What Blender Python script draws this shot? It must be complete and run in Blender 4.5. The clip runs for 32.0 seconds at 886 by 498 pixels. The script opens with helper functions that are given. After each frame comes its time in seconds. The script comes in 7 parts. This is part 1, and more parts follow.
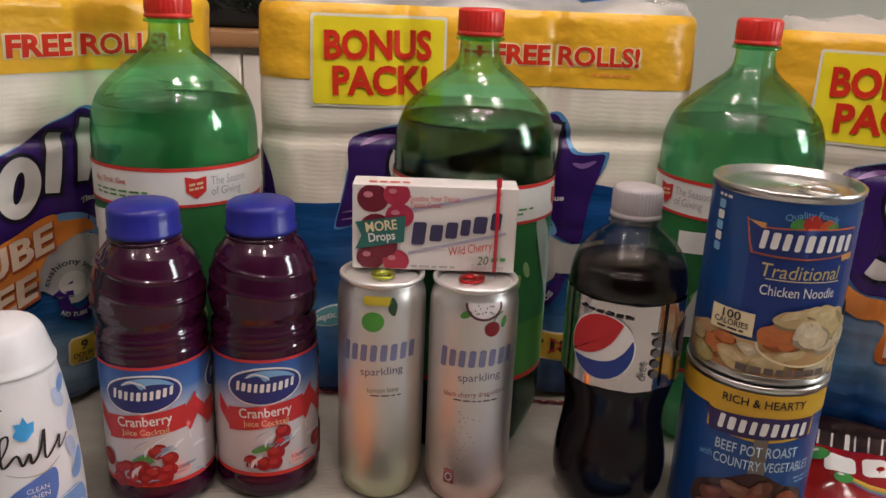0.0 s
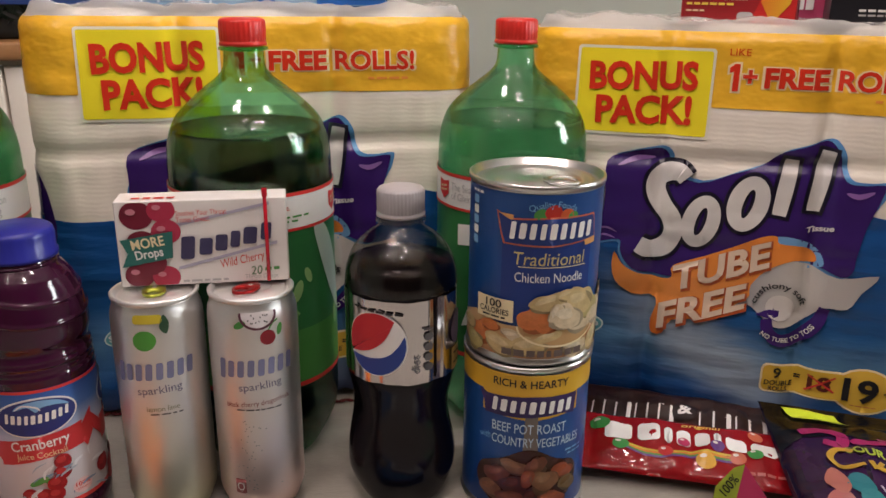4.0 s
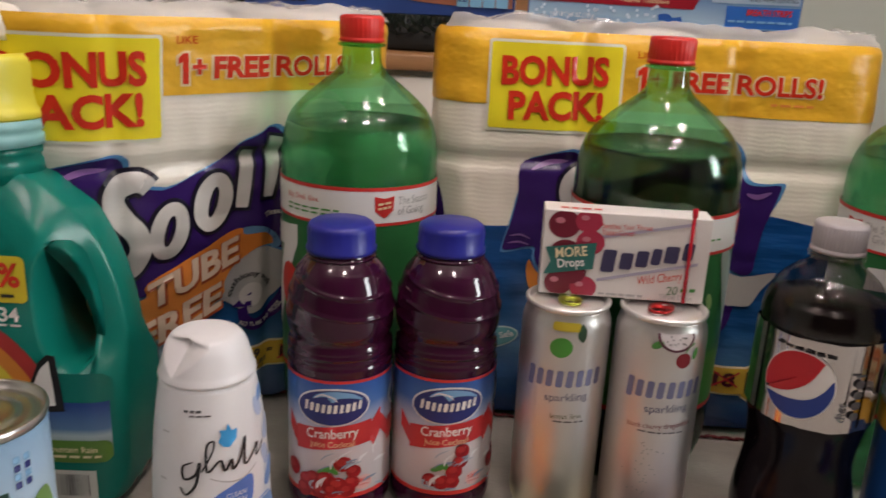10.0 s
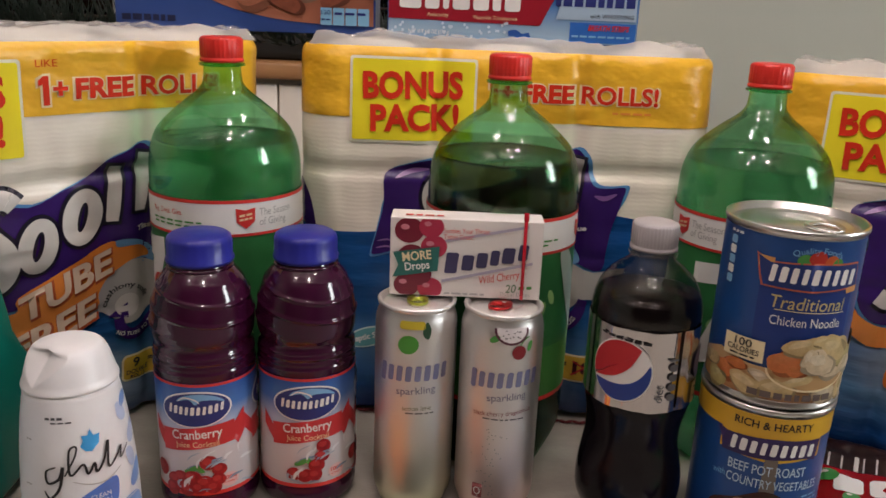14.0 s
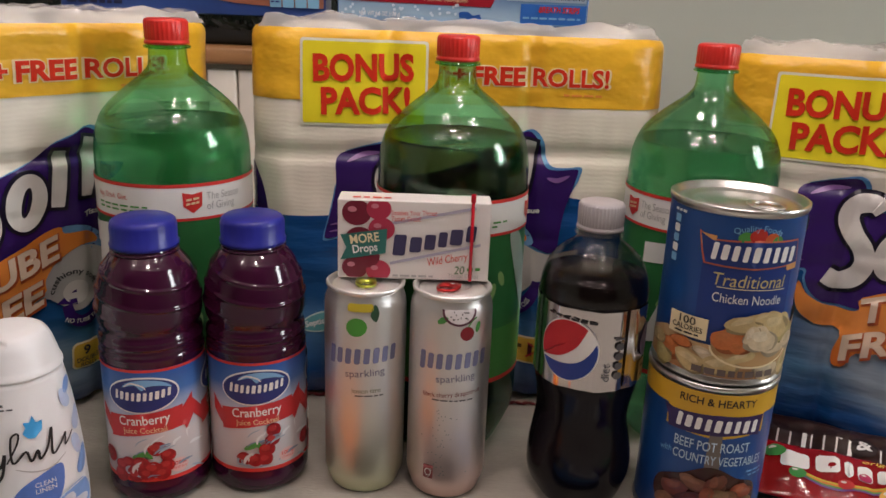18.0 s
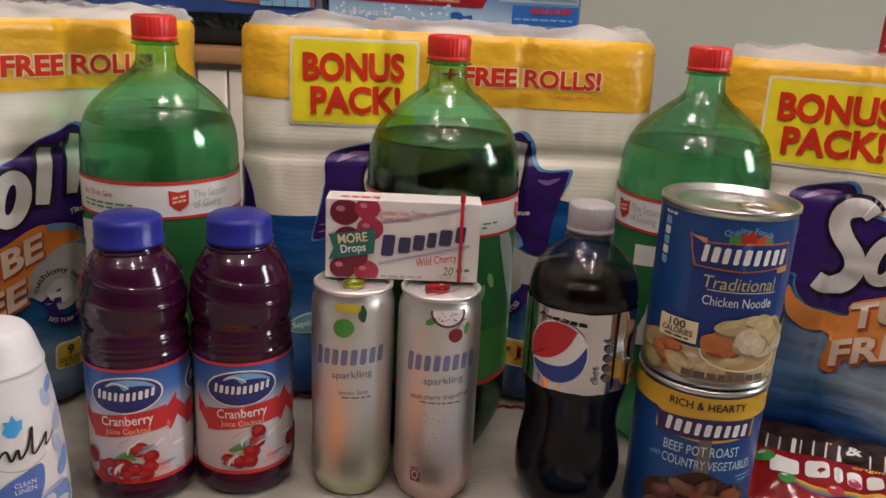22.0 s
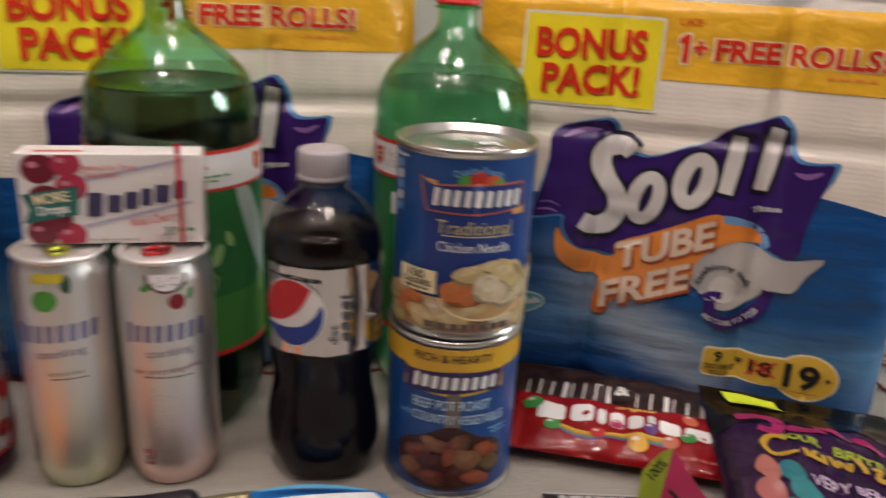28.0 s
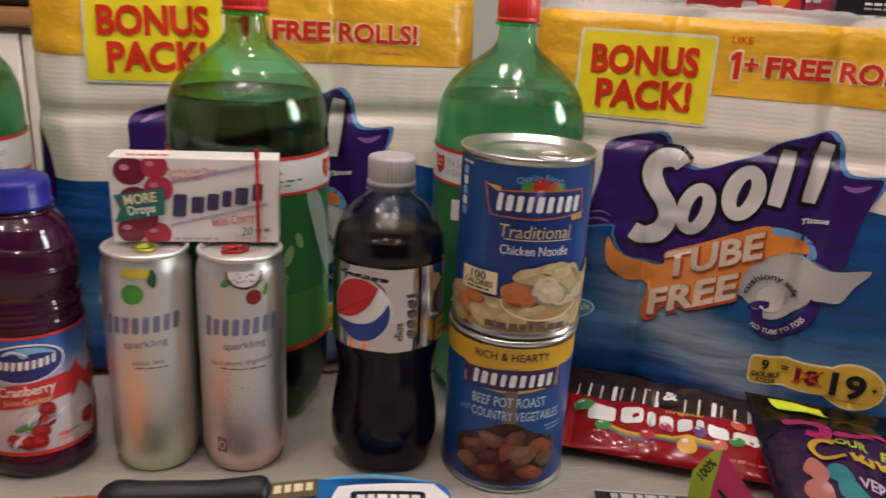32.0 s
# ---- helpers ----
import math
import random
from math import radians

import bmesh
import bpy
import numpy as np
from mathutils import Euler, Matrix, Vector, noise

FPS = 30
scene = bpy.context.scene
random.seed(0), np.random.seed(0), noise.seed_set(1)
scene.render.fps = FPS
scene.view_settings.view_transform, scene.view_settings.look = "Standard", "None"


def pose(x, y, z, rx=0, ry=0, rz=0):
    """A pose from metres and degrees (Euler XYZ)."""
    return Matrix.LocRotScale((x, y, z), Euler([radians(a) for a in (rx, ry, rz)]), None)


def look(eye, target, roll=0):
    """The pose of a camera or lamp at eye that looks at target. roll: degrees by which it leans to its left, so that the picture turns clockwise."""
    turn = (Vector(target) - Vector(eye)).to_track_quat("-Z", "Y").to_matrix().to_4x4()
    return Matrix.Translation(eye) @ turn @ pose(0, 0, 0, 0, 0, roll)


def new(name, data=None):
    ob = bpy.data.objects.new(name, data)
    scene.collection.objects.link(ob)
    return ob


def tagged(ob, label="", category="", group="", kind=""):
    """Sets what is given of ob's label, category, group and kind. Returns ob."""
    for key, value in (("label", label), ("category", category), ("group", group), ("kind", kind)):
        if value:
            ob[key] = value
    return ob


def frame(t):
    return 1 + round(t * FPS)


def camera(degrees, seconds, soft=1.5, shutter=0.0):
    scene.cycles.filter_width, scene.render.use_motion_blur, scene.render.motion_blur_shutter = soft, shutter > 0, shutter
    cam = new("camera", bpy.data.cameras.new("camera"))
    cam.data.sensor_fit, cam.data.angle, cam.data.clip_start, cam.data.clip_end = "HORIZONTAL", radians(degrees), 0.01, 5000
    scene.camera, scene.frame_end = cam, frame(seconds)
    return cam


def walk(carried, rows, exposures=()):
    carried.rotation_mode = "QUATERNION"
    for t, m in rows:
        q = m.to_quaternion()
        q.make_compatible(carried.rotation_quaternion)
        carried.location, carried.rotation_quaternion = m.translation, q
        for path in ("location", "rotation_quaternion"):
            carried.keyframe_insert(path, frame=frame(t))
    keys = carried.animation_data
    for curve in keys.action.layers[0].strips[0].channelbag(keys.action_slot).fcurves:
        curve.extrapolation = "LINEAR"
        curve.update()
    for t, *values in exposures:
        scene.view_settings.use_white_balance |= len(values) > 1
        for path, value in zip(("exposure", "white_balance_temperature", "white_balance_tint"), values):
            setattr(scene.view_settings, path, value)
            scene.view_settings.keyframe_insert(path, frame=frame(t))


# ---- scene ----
cam = camera(57.63, 32.0, soft=1.5, shutter=0.5)
# seconds, eye x y z, yaw, pitch, roll
ROWS = [
    (0, 0.0202, 0.0783, 0.3282, 0.82, -18.17, 2.27),
    (0.5, 0.0229, 0.0781, 0.3251, 0.92, -18.29, 2.14),
    (1, 0.0262, 0.0787, 0.3223, 0.35, -18.54, 1.99),
    (1.5, 0.0649, 0.0753, 0.3377, -5.34, -17.57, 2.17),
    (2, 0.0956, 0.0682, 0.3421, -8.38, -16.57, 0.73),
    (2.5, 0.0999, 0.0654, 0.3405, -8.44, -17.64, -0.23),
    (3, 0.0947, 0.0651, 0.3382, -8.32, -18.04, 0.10),
    (3.5, 0.0914, 0.0658, 0.3387, -8.35, -18.31, 0.56),
    (5.5, 0.0779, 0.0679, 0.3405, -7.73, -18.45, 1.19),
    (6, 0.0765, 0.0686, 0.3387, -7.55, -18.39, 1.27),
    (6.5, 0.0784, 0.0675, 0.3380, -7.84, -18.56, 1.39),
    (7, 0.0829, 0.0650, 0.3379, -8.65, -18.60, 2.00),
    (7.5, 0.0861, 0.0623, 0.3395, -9.16, -18.20, 2.44),
    (8, 0.0887, 0.0657, 0.3356, -9.16, -17.98, 2.68),
    (8.5, 0.0662, 0.0707, 0.3444, -6.17, -16.93, 2.74),
    (9, 0.0293, 0.0726, 0.3434, -1.91, -16.53, 2.69),
    (9.5, -0.0171, 0.0740, 0.3383, 3.00, -16.83, 2.27),
    (10, -0.0517, 0.0709, 0.3299, 6.53, -17.10, 2.81),
    (10.5, -0.0620, 0.0681, 0.3246, 7.38, -17.66, 3.07),
    (11, -0.0584, 0.0699, 0.3184, 6.93, -18.24, 2.99),
    (11.5, -0.0578, 0.0721, 0.3161, 6.64, -18.68, 3.26),
    (12, -0.0520, 0.0733, 0.3173, 6.26, -19.05, 3.44),
    (12.5, -0.0428, 0.0689, 0.3216, 5.54, -18.99, 3.30),
    (13, -0.0156, 0.0600, 0.3317, 3.83, -18.02, 2.82),
    (13.5, 0.0022, 0.0481, 0.3423, 2.43, -17.11, 2.83),
    (14, 0.0131, 0.0418, 0.3474, 2.38, -16.95, 2.32),
    (14.5, 0.0235, 0.0416, 0.3466, 1.83, -17.07, 2.07),
    (16.5, 0.0316, 0.0415, 0.3422, 1.08, -17.31, 2.18),
    (17, 0.0320, 0.0426, 0.3399, 1.07, -17.44, 2.02),
    (17.5, 0.0342, 0.0417, 0.3390, 0.84, -17.35, 1.97),
    (18, 0.0335, 0.0419, 0.3436, 0.67, -17.70, 2.24),
    (18.5, 0.0387, 0.0414, 0.3429, -0.15, -17.06, 2.76),
    (19, 0.0393, 0.0493, 0.3375, 0.29, -18.02, 2.28),
    (19.5, 0.0383, 0.0509, 0.3344, 0.11, -18.21, 2.24),
    (20, 0.0381, 0.0490, 0.3352, 0.02, -18.15, 2.65),
    (20.5, 0.0354, 0.0474, 0.3360, -0.01, -18.14, 2.94),
    (21, 0.0372, 0.0471, 0.3371, 0.14, -17.72, 2.97),
    (21.5, 0.0374, 0.0455, 0.3379, 0.16, -17.48, 2.80),
    (22, 0.0354, 0.0458, 0.3389, 0.06, -17.27, 2.90),
    (22.5, 0.0358, 0.0467, 0.3379, 0.31, -17.44, 2.62),
    (23, 0.0374, 0.0416, 0.3406, -0.01, -16.86, 2.42),
    (23.5, 0.0402, 0.0336, 0.3475, -0.58, -15.89, 2.66),
    (24, 0.0440, 0.0331, 0.3462, -0.92, -16.21, 2.22),
    (24.5, 0.0425, 0.0327, 0.3438, -1.03, -16.38, 2.42),
    (26.5, 0.0385, 0.0335, 0.3475, -0.89, -16.51, 2.77),
    (27, 0.0404, 0.0333, 0.3482, -1.00, -16.76, 2.41),
    (27.5, 0.0633, 0.0473, 0.3443, -3.17, -18.47, 2.84),
    (28, 0.1290, 0.0809, 0.3244, -9.39, -19.66, 2.91),
    (28.5, 0.1768, 0.1178, 0.3041, -13.35, -19.66, 2.39),
    (29, 0.1939, 0.1335, 0.2971, -13.46, -19.47, 1.83),
    (29.5, 0.1884, 0.1287, 0.2978, -13.08, -19.35, 2.19),
    (30, 0.1720, 0.1204, 0.3057, -12.11, -18.49, 2.77),
    (30.5, 0.1573, 0.1099, 0.3086, -10.49, -18.94, 2.83),
    (31, 0.1444, 0.0962, 0.3156, -9.51, -18.77, 3.03),
    (31.5, 0.1334, 0.0826, 0.3187, -8.75, -18.81, 3.08),
    (32, 0.1064, 0.0552, 0.3232, -6.94, -18.49, 3.06),
]


def aim(yaw, pitch):
    yaw, pitch = radians(yaw), radians(pitch)
    return Vector((-math.sin(yaw) * math.cos(pitch), math.cos(yaw) * math.cos(pitch), math.sin(pitch)))


walk(cam, [(t, look((x, y, z), Vector((x, y, z)) + aim(a, b), c)) for t, x, y, z, a, b, c in ROWS],
     exposures=((0, 0.12), (1, 0.12), (2.5, 0.20), (8, 0.20), (10, 0.06), (24, 0.08), (27, 0.12), (29, 0.28), (31, 0.29), (32, 0.22)))

# ---- light ----
world = bpy.data.worlds.new("room_air")
scene.world = world
world.use_nodes = True
world.node_tree.nodes["Background"].inputs[0].default_value = (1.0, 0.93, 0.84, 1)
world.node_tree.nodes["Background"].inputs[1].default_value = 0.03


def lamp(name, kind, place, target, power, colour, size, size_y=None):
    data = bpy.data.lights.new(name, kind)
    data.energy, data.color = power, colour
    if kind == "AREA":
        data.shape, data.size, data.size_y = "RECTANGLE", size, size_y or size
    else:
        data.shadow_soft_size = size
    ob = new(name, data)
    ob.matrix_world = look(place, target)
    return ob


# Bulbs inferred from glints on the bottles; places and powers tuned for brightness.
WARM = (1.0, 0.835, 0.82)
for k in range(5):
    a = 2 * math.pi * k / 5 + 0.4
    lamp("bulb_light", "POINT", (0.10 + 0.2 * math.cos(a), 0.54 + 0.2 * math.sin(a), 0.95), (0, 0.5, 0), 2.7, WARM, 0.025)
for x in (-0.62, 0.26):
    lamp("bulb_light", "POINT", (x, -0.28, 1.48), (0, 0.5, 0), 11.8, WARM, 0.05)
lamp("window_light", "AREA", (1.93, 0.18, 0.75), (0.3, 0.6, 0.05), 8.0, (1.0, 0.95, 0.88), 0.25, 0.9)

# ---- materials ----
MATS = {}


def mat(name, colour, rough=0.5, metal=0.0, vary=0.06, scale=40.0, bump=0.0, bump_scale=200.0, coat=0.0, stretch=(1, 1, 1), clear=0.0, ior=1.45):
    """A surface with colour variation at two scales and fine relief."""
    if name in MATS:
        return MATS[name]
    m = bpy.data.materials.new(name)
    m.use_nodes = True
    nt = m.node_tree
    b = nt.nodes["Principled BSDF"]
    b.inputs["Roughness"].default_value, b.inputs["Metallic"].default_value = rough, metal
    b.inputs["Coat Weight"].default_value, b.inputs["Transmission Weight"].default_value = coat, clear
    b.inputs["IOR"].default_value = ior
    co = nt.nodes.new("ShaderNodeTexCoord")
    mp = nt.nodes.new("ShaderNodeMapping")
    mp.inputs["Scale"].default_value = stretch
    nt.links.new(co.outputs["Object"], mp.inputs[0])
    base = None
    for s, k in ((scale, vary), (scale * 9, vary * 0.6)):
        n = nt.nodes.new("ShaderNodeTexNoise")
        n.inputs["Scale"].default_value, n.inputs["Detail"].default_value = s, 4
        nt.links.new(mp.outputs[0], n.inputs["Vector"])
        mx = nt.nodes.new("ShaderNodeMix")
        mx.data_type = "RGBA"
        nt.links.new(n.outputs["Fac"], mx.inputs["Factor"])
        lo, hi = [c * (1 - k) for c in colour], [min(1, c * (1 + k)) for c in colour]
        if base is None:
            mx.inputs[6].default_value, mx.inputs[7].default_value = (*lo, 1), (*hi, 1)
            base = mx
        else:
            mu = nt.nodes.new("ShaderNodeMix")
            mu.data_type, mu.blend_type = "RGBA", "MULTIPLY"
            mu.inputs["Factor"].default_value = 1
            mx.inputs[6].default_value, mx.inputs[7].default_value = (1 - k, 1 - k, 1 - k, 1), (1, 1, 1, 1)
            nt.links.new(base.outputs[2], mu.inputs[6])
            nt.links.new(mx.outputs[2], mu.inputs[7])
            nt.links.new(mu.outputs[2], b.inputs["Base Color"])
    if bump:
        n = nt.nodes.new("ShaderNodeTexNoise")
        n.inputs["Scale"].default_value, n.inputs["Detail"].default_value = bump_scale, 3
        nt.links.new(mp.outputs[0], n.inputs["Vector"])
        bp = nt.nodes.new("ShaderNodeBump")
        bp.inputs["Strength"].default_value, bp.inputs["Distance"].default_value = bump, 0.001
        nt.links.new(n.outputs["Fac"], bp.inputs["Height"])
        nt.links.new(bp.outputs[0], b.inputs["Normal"])
    MATS[name] = m
    return m


def fade(name, stops, axis, lo, hi, rough=0.35, metal=0.0, wave=0.0, bump=0.15, bump_scale=120, stretch=(1, 1, 1)):
    """A print whose colour runs from lo to hi metres along an axis, through the stops (share, colour)."""
    m = mat(name, (0.5, 0.5, 0.5), rough, metal, bump=bump, bump_scale=bump_scale, stretch=stretch)
    nt = m.node_tree
    b = nt.nodes["Principled BSDF"]
    co = nt.nodes.new("ShaderNodeTexCoord")
    sp = nt.nodes.new("ShaderNodeSeparateXYZ")
    nt.links.new(co.outputs["Object"], sp.inputs[0])
    mr = nt.nodes.new("ShaderNodeMapRange")
    mr.inputs["From Min"].default_value, mr.inputs["From Max"].default_value = lo, hi
    src = sp.outputs["XYZ".index(axis)]
    if wave:
        n = nt.nodes.new("ShaderNodeTexNoise")
        n.inputs["Scale"].default_value = 9
        nt.links.new(co.outputs["Object"], n.inputs["Vector"])
        ad = nt.nodes.new("ShaderNodeMath")
        ad.operation = "MULTIPLY_ADD"
        ad.inputs[1].default_value = wave
        nt.links.new(n.outputs["Fac"], ad.inputs[0])
        nt.links.new(src, ad.inputs[2])
        src = ad.outputs[0]
    nt.links.new(src, mr.inputs["Value"])
    rp = nt.nodes.new("ShaderNodeValToRGB")
    while len(rp.color_ramp.elements) < len(stops):
        rp.color_ramp.elements.new(0.5)
    for e, (p, c) in zip(rp.color_ramp.elements, stops):
        e.position, e.color = p, (*c, 1)
    nt.links.new(mr.outputs[0], rp.inputs[0])
    for l in list(nt.links):
        if l.to_socket == b.inputs["Base Color"]:
            nt.links.remove(l)
    nt.links.new(rp.outputs[0], b.inputs["Base Color"])
    return m


def pet(name, tint, gloss=0.9):
    """Thin clear plastic: tinted light goes straight through, with a glossy skin."""
    m = bpy.data.materials.new(name)
    m.use_nodes = True
    nt = m.node_tree
    out = nt.nodes["Material Output"]
    nt.nodes.remove(nt.nodes["Principled BSDF"])
    tr, gl = nt.nodes.new("ShaderNodeBsdfTransparent"), nt.nodes.new("ShaderNodeBsdfGlossy")
    n = nt.nodes.new("ShaderNodeTexNoise")
    n.inputs["Scale"].default_value = 35
    bp = nt.nodes.new("ShaderNodeBump")
    bp.inputs["Strength"].default_value, bp.inputs["Distance"].default_value = 0.12, 0.002
    nt.links.new(n.outputs["Fac"], bp.inputs["Height"])
    tr.inputs[0].default_value = (*tint, 1)
    gl.inputs["Roughness"].default_value = 0.04
    fr, mx = nt.nodes.new("ShaderNodeLayerWeight"), nt.nodes.new("ShaderNodeMixShader")
    fr.inputs["Blend"].default_value = 0.5
    pw, ad = nt.nodes.new("ShaderNodeMath"), nt.nodes.new("ShaderNodeMath")
    pw.operation, ad.operation = "POWER", "MULTIPLY_ADD"
    pw.inputs[1].default_value, ad.inputs[1].default_value, ad.inputs[2].default_value = 4.0, 0.5, 0.060
    nt.links.new(fr.outputs["Facing"], pw.inputs[0])
    nt.links.new(pw.outputs[0], ad.inputs[0])
    nt.links.new(bp.outputs[0], gl.inputs["Normal"])
    nt.links.new(ad.outputs[0], mx.inputs[0])
    nt.links.new(tr.outputs[0], mx.inputs[1])
    nt.links.new(gl.outputs[0], mx.inputs[2])
    nt.links.new(mx.outputs[0], out.inputs[0])
    return m


WHITE = mat("white_print", (0.78, 0.77, 0.74), 0.4)
RED = mat("red_print", (0.60, 0.035, 0.03), 0.4)
BLACK = mat("black_print", (0.012, 0.012, 0.014), 0.4)
NAVY = mat("navy_print", (0.02, 0.03, 0.16), 0.4)
SILVER = mat("bare_tin", (0.72, 0.71, 0.69), 0.28, 1.0, bump=0.06, bump_scale=90)
GREEN = mat("green_print", (0.07, 0.28, 0.06), 0.4)
YELLOW = mat("yellow_print", (0.80, 0.60, 0.09), 0.4)
CREAM = mat("cream_print", (0.80, 0.68, 0.42), 0.4)
ORANGE = mat("orange_print", (0.72, 0.25, 0.05), 0.4)
LIGHTBLUE = mat("light_blue_print", (0.20, 0.42, 0.66), 0.4)
GREY = mat("grey_print", (0.42, 0.41, 0.40), 0.4)

# ---- building helpers ----


def part(name, bm, material, parent=None, label="", smooth=True):
    me = bpy.data.meshes.new(name)
    bm.normal_update()
    bm.to_mesh(me)
    bm.free()
    me.materials.append(material)
    if smooth:
        me.polygons.foreach_set("use_smooth", [True] * len(me.polygons))
    ob = new(name, me)
    ob.parent = parent
    return tagged(ob, label) if label else ob


def thing(name, m, label, category, group="", kind=""):
    ob = new(name)
    ob.matrix_world = m
    ob.empty_display_size = 0.02
    return tagged(ob, label, category, group, kind)


def shade_sharp(ob, angle=35):
    ob.data.set_sharp_from_angle(angle=radians(angle))
    return ob


def lathe(profile, n=64, ripple=None, closed=True):
    bm = bmesh.new()
    rings = []
    for r, z in profile:
        ring = []
        for i in range(n):
            a = 2 * math.pi * i / n
            rr = r + (ripple(a, z) if ripple else 0)
            ring.append(bm.verts.new((rr * math.sin(a), -rr * math.cos(a), z)))
        rings.append(ring)
    for a, b in zip(rings, rings[1:]):
        for i in range(n):
            bm.faces.new((a[i], a[(i + 1) % n], b[(i + 1) % n], b[i]))
    if closed:
        for ring, up in ((rings[0], False), (rings[-1], True)):
            bm.faces.new(ring if up else ring[::-1])
    return bm


def wrap(profile, half, turn=0.0, n=56):
    """A sheet round a bottle, half degrees to each side of its front."""
    bm = bmesh.new()
    rings = []
    for r, z in profile:
        angles = [radians(turn + half * (2 * i / n - 1)) for i in range(n + 1)]
        rings.append([bm.verts.new((r * math.sin(a), -r * math.cos(a), z)) for a in angles])
    for a, b in zip(rings, rings[1:]):
        for i in range(n):
            bm.faces.new((a[i], a[i + 1], b[i + 1], b[i]))
    return bm


def soft(profile, steps=5):
    """A profile made smooth through its points, with no overshoot where their spacing changes."""
    pts = [Vector((r, z)) for r, z in profile]
    gaps = [max((b - a).length, 1e-7) for a, b in zip(pts, pts[1:])]
    slopes = [(b - a) / g for a, b, g in zip(pts, pts[1:], gaps)]
    ways = [slopes[0]] + [(m0 * g1 + m1 * g0) / (g0 + g1) for m0, m1, g0, g1 in zip(slopes, slopes[1:], gaps, gaps[1:])] + [slopes[-1]]
    out = []
    for i, g in enumerate(gaps):
        p, q, m, n = pts[i], pts[i + 1], ways[i] * g, ways[i + 1] * g
        for k in range(steps):
            t = k / steps
            v = p * (2 * t ** 3 - 3 * t * t + 1) + m * (t ** 3 - 2 * t * t + t) + q * (3 * t * t - 2 * t ** 3) + n * (t ** 3 - t * t)
            out.append((max(v.x, 0.0005), v.y))
    return out + [profile[-1]]


def radius_at(profile):
    zs, rs = [z for r, z in profile], [r for r, z in profile]
    return lambda z: float(np.interp(z, zs, rs))


def round_map(radius, r0, turn=0.0):
    """Prints round a bottle or can: u metres along the girth from the front, v the height."""
    def place(u, v, off):
        a = u / r0 + radians(turn)
        r = radius(v) + off
        return Vector((r * math.sin(a), -r * math.cos(a), v))
    return place


def flat_map(u, v, off):
    return Vector((u, -off, v))


def box_mesh(x0, x1, y0, y1, z0, z1, bevel=0.0, segments=2):
    bm = bmesh.new()
    bmesh.ops.create_cube(bm, size=1, matrix=Matrix.Translation(((x0 + x1) / 2, (y0 + y1) / 2, (z0 + z1) / 2)) @ Matrix.Diagonal((x1 - x0, y1 - y0, z1 - z0, 1)))
    if bevel:
        bmesh.ops.bevel(bm, geom=bm.edges[:], offset=bevel, segments=segments, affect="EDGES", profile=0.5)
    return bm


def sliced(bm, place, off, step):
    """Cuts a flat print into strips and lays it on a surface."""
    if step:
        us, vs = [v.co.x for v in bm.verts], [v.co.y for v in bm.verts]
        for axis, lo, hi in ((0, min(us), max(us)), (1, min(vs), max(vs))):
            k = math.ceil(lo / step) * step
            while k < hi and (hi - lo) > step:
                no = (1, 0, 0) if axis == 0 else (0, 1, 0)
                co = (k, 0, 0) if axis == 0 else (0, k, 0)
                bmesh.ops.bisect_plane(bm, geom=bm.verts[:] + bm.edges[:] + bm.faces[:], plane_co=co, plane_no=no)
                k += step
    for v in bm.verts:
        v.co = place(v.co.x, v.co.y, off)
    return bm


def decal(name, outlines, place, material, parent, off=0.0006, step=0.008, label=""):
    bm = bmesh.new()
    for line in outlines:
        f = bm.faces.new([bm.verts.new((u, v, 0)) for u, v in line])
        f.normal_update()
        if f.normal.z < 0:
            f.normal_flip()
    bmesh.ops.remove_doubles(bm, verts=bm.verts[:], dist=1e-6)
    bmesh.ops.triangulate(bm, faces=bm.faces[:])
    return part(name, sliced(bm, place, off, step), material, parent, label)


def words(body, place, at, size, material, parent, width=None, off=0.0009, tilt=0.0, slant=0.0, bold=0.0, arc=None, name="lettering", step=0, rise=0.0, spacing=1.0):
    """Lettering in the built-in font, laid on a surface; at: the middle, size: the height of a capital."""
    data = bpy.data.curves.new("lettering_line", "FONT")
    data.body, data.size, data.align_x, data.align_y = body, size / 0.69, "CENTER", "CENTER"
    data.offset, data.shear, data.resolution_u, data.space_character = bold * size, slant, 3, spacing
    ob = bpy.data.objects.new("lettering_line", data)
    me = bpy.data.meshes.new_from_object(ob)
    bpy.data.objects.remove(ob)
    bpy.data.curves.remove(data)
    bm = bmesh.new()
    bm.from_mesh(me)
    bpy.data.meshes.remove(me)
    if not bm.verts:
        return None
    xs = [v.co.x for v in bm.verts]
    ys = [v.co.y for v in bm.verts]
    cx, cy, k = (min(xs) + max(xs)) / 2, (min(ys) + max(ys)) / 2, 1.0
    if width:
        k = width / (max(xs) - min(xs))
    c, s = math.cos(radians(tilt)), math.sin(radians(tilt))
    for v in bm.verts:
        u, w = (v.co.x - cx) * k, v.co.y - cy
        if arc:
            u, w = (arc + w) * math.sin(u / arc), (arc + w) * math.cos(u / arc) - arc
        w += rise * u
        v.co = (at[0] + c * u - s * w, at[1] + s * u + c * w, 0)
    return part(name, sliced(bm, place, off, step), material, parent, smooth=False)


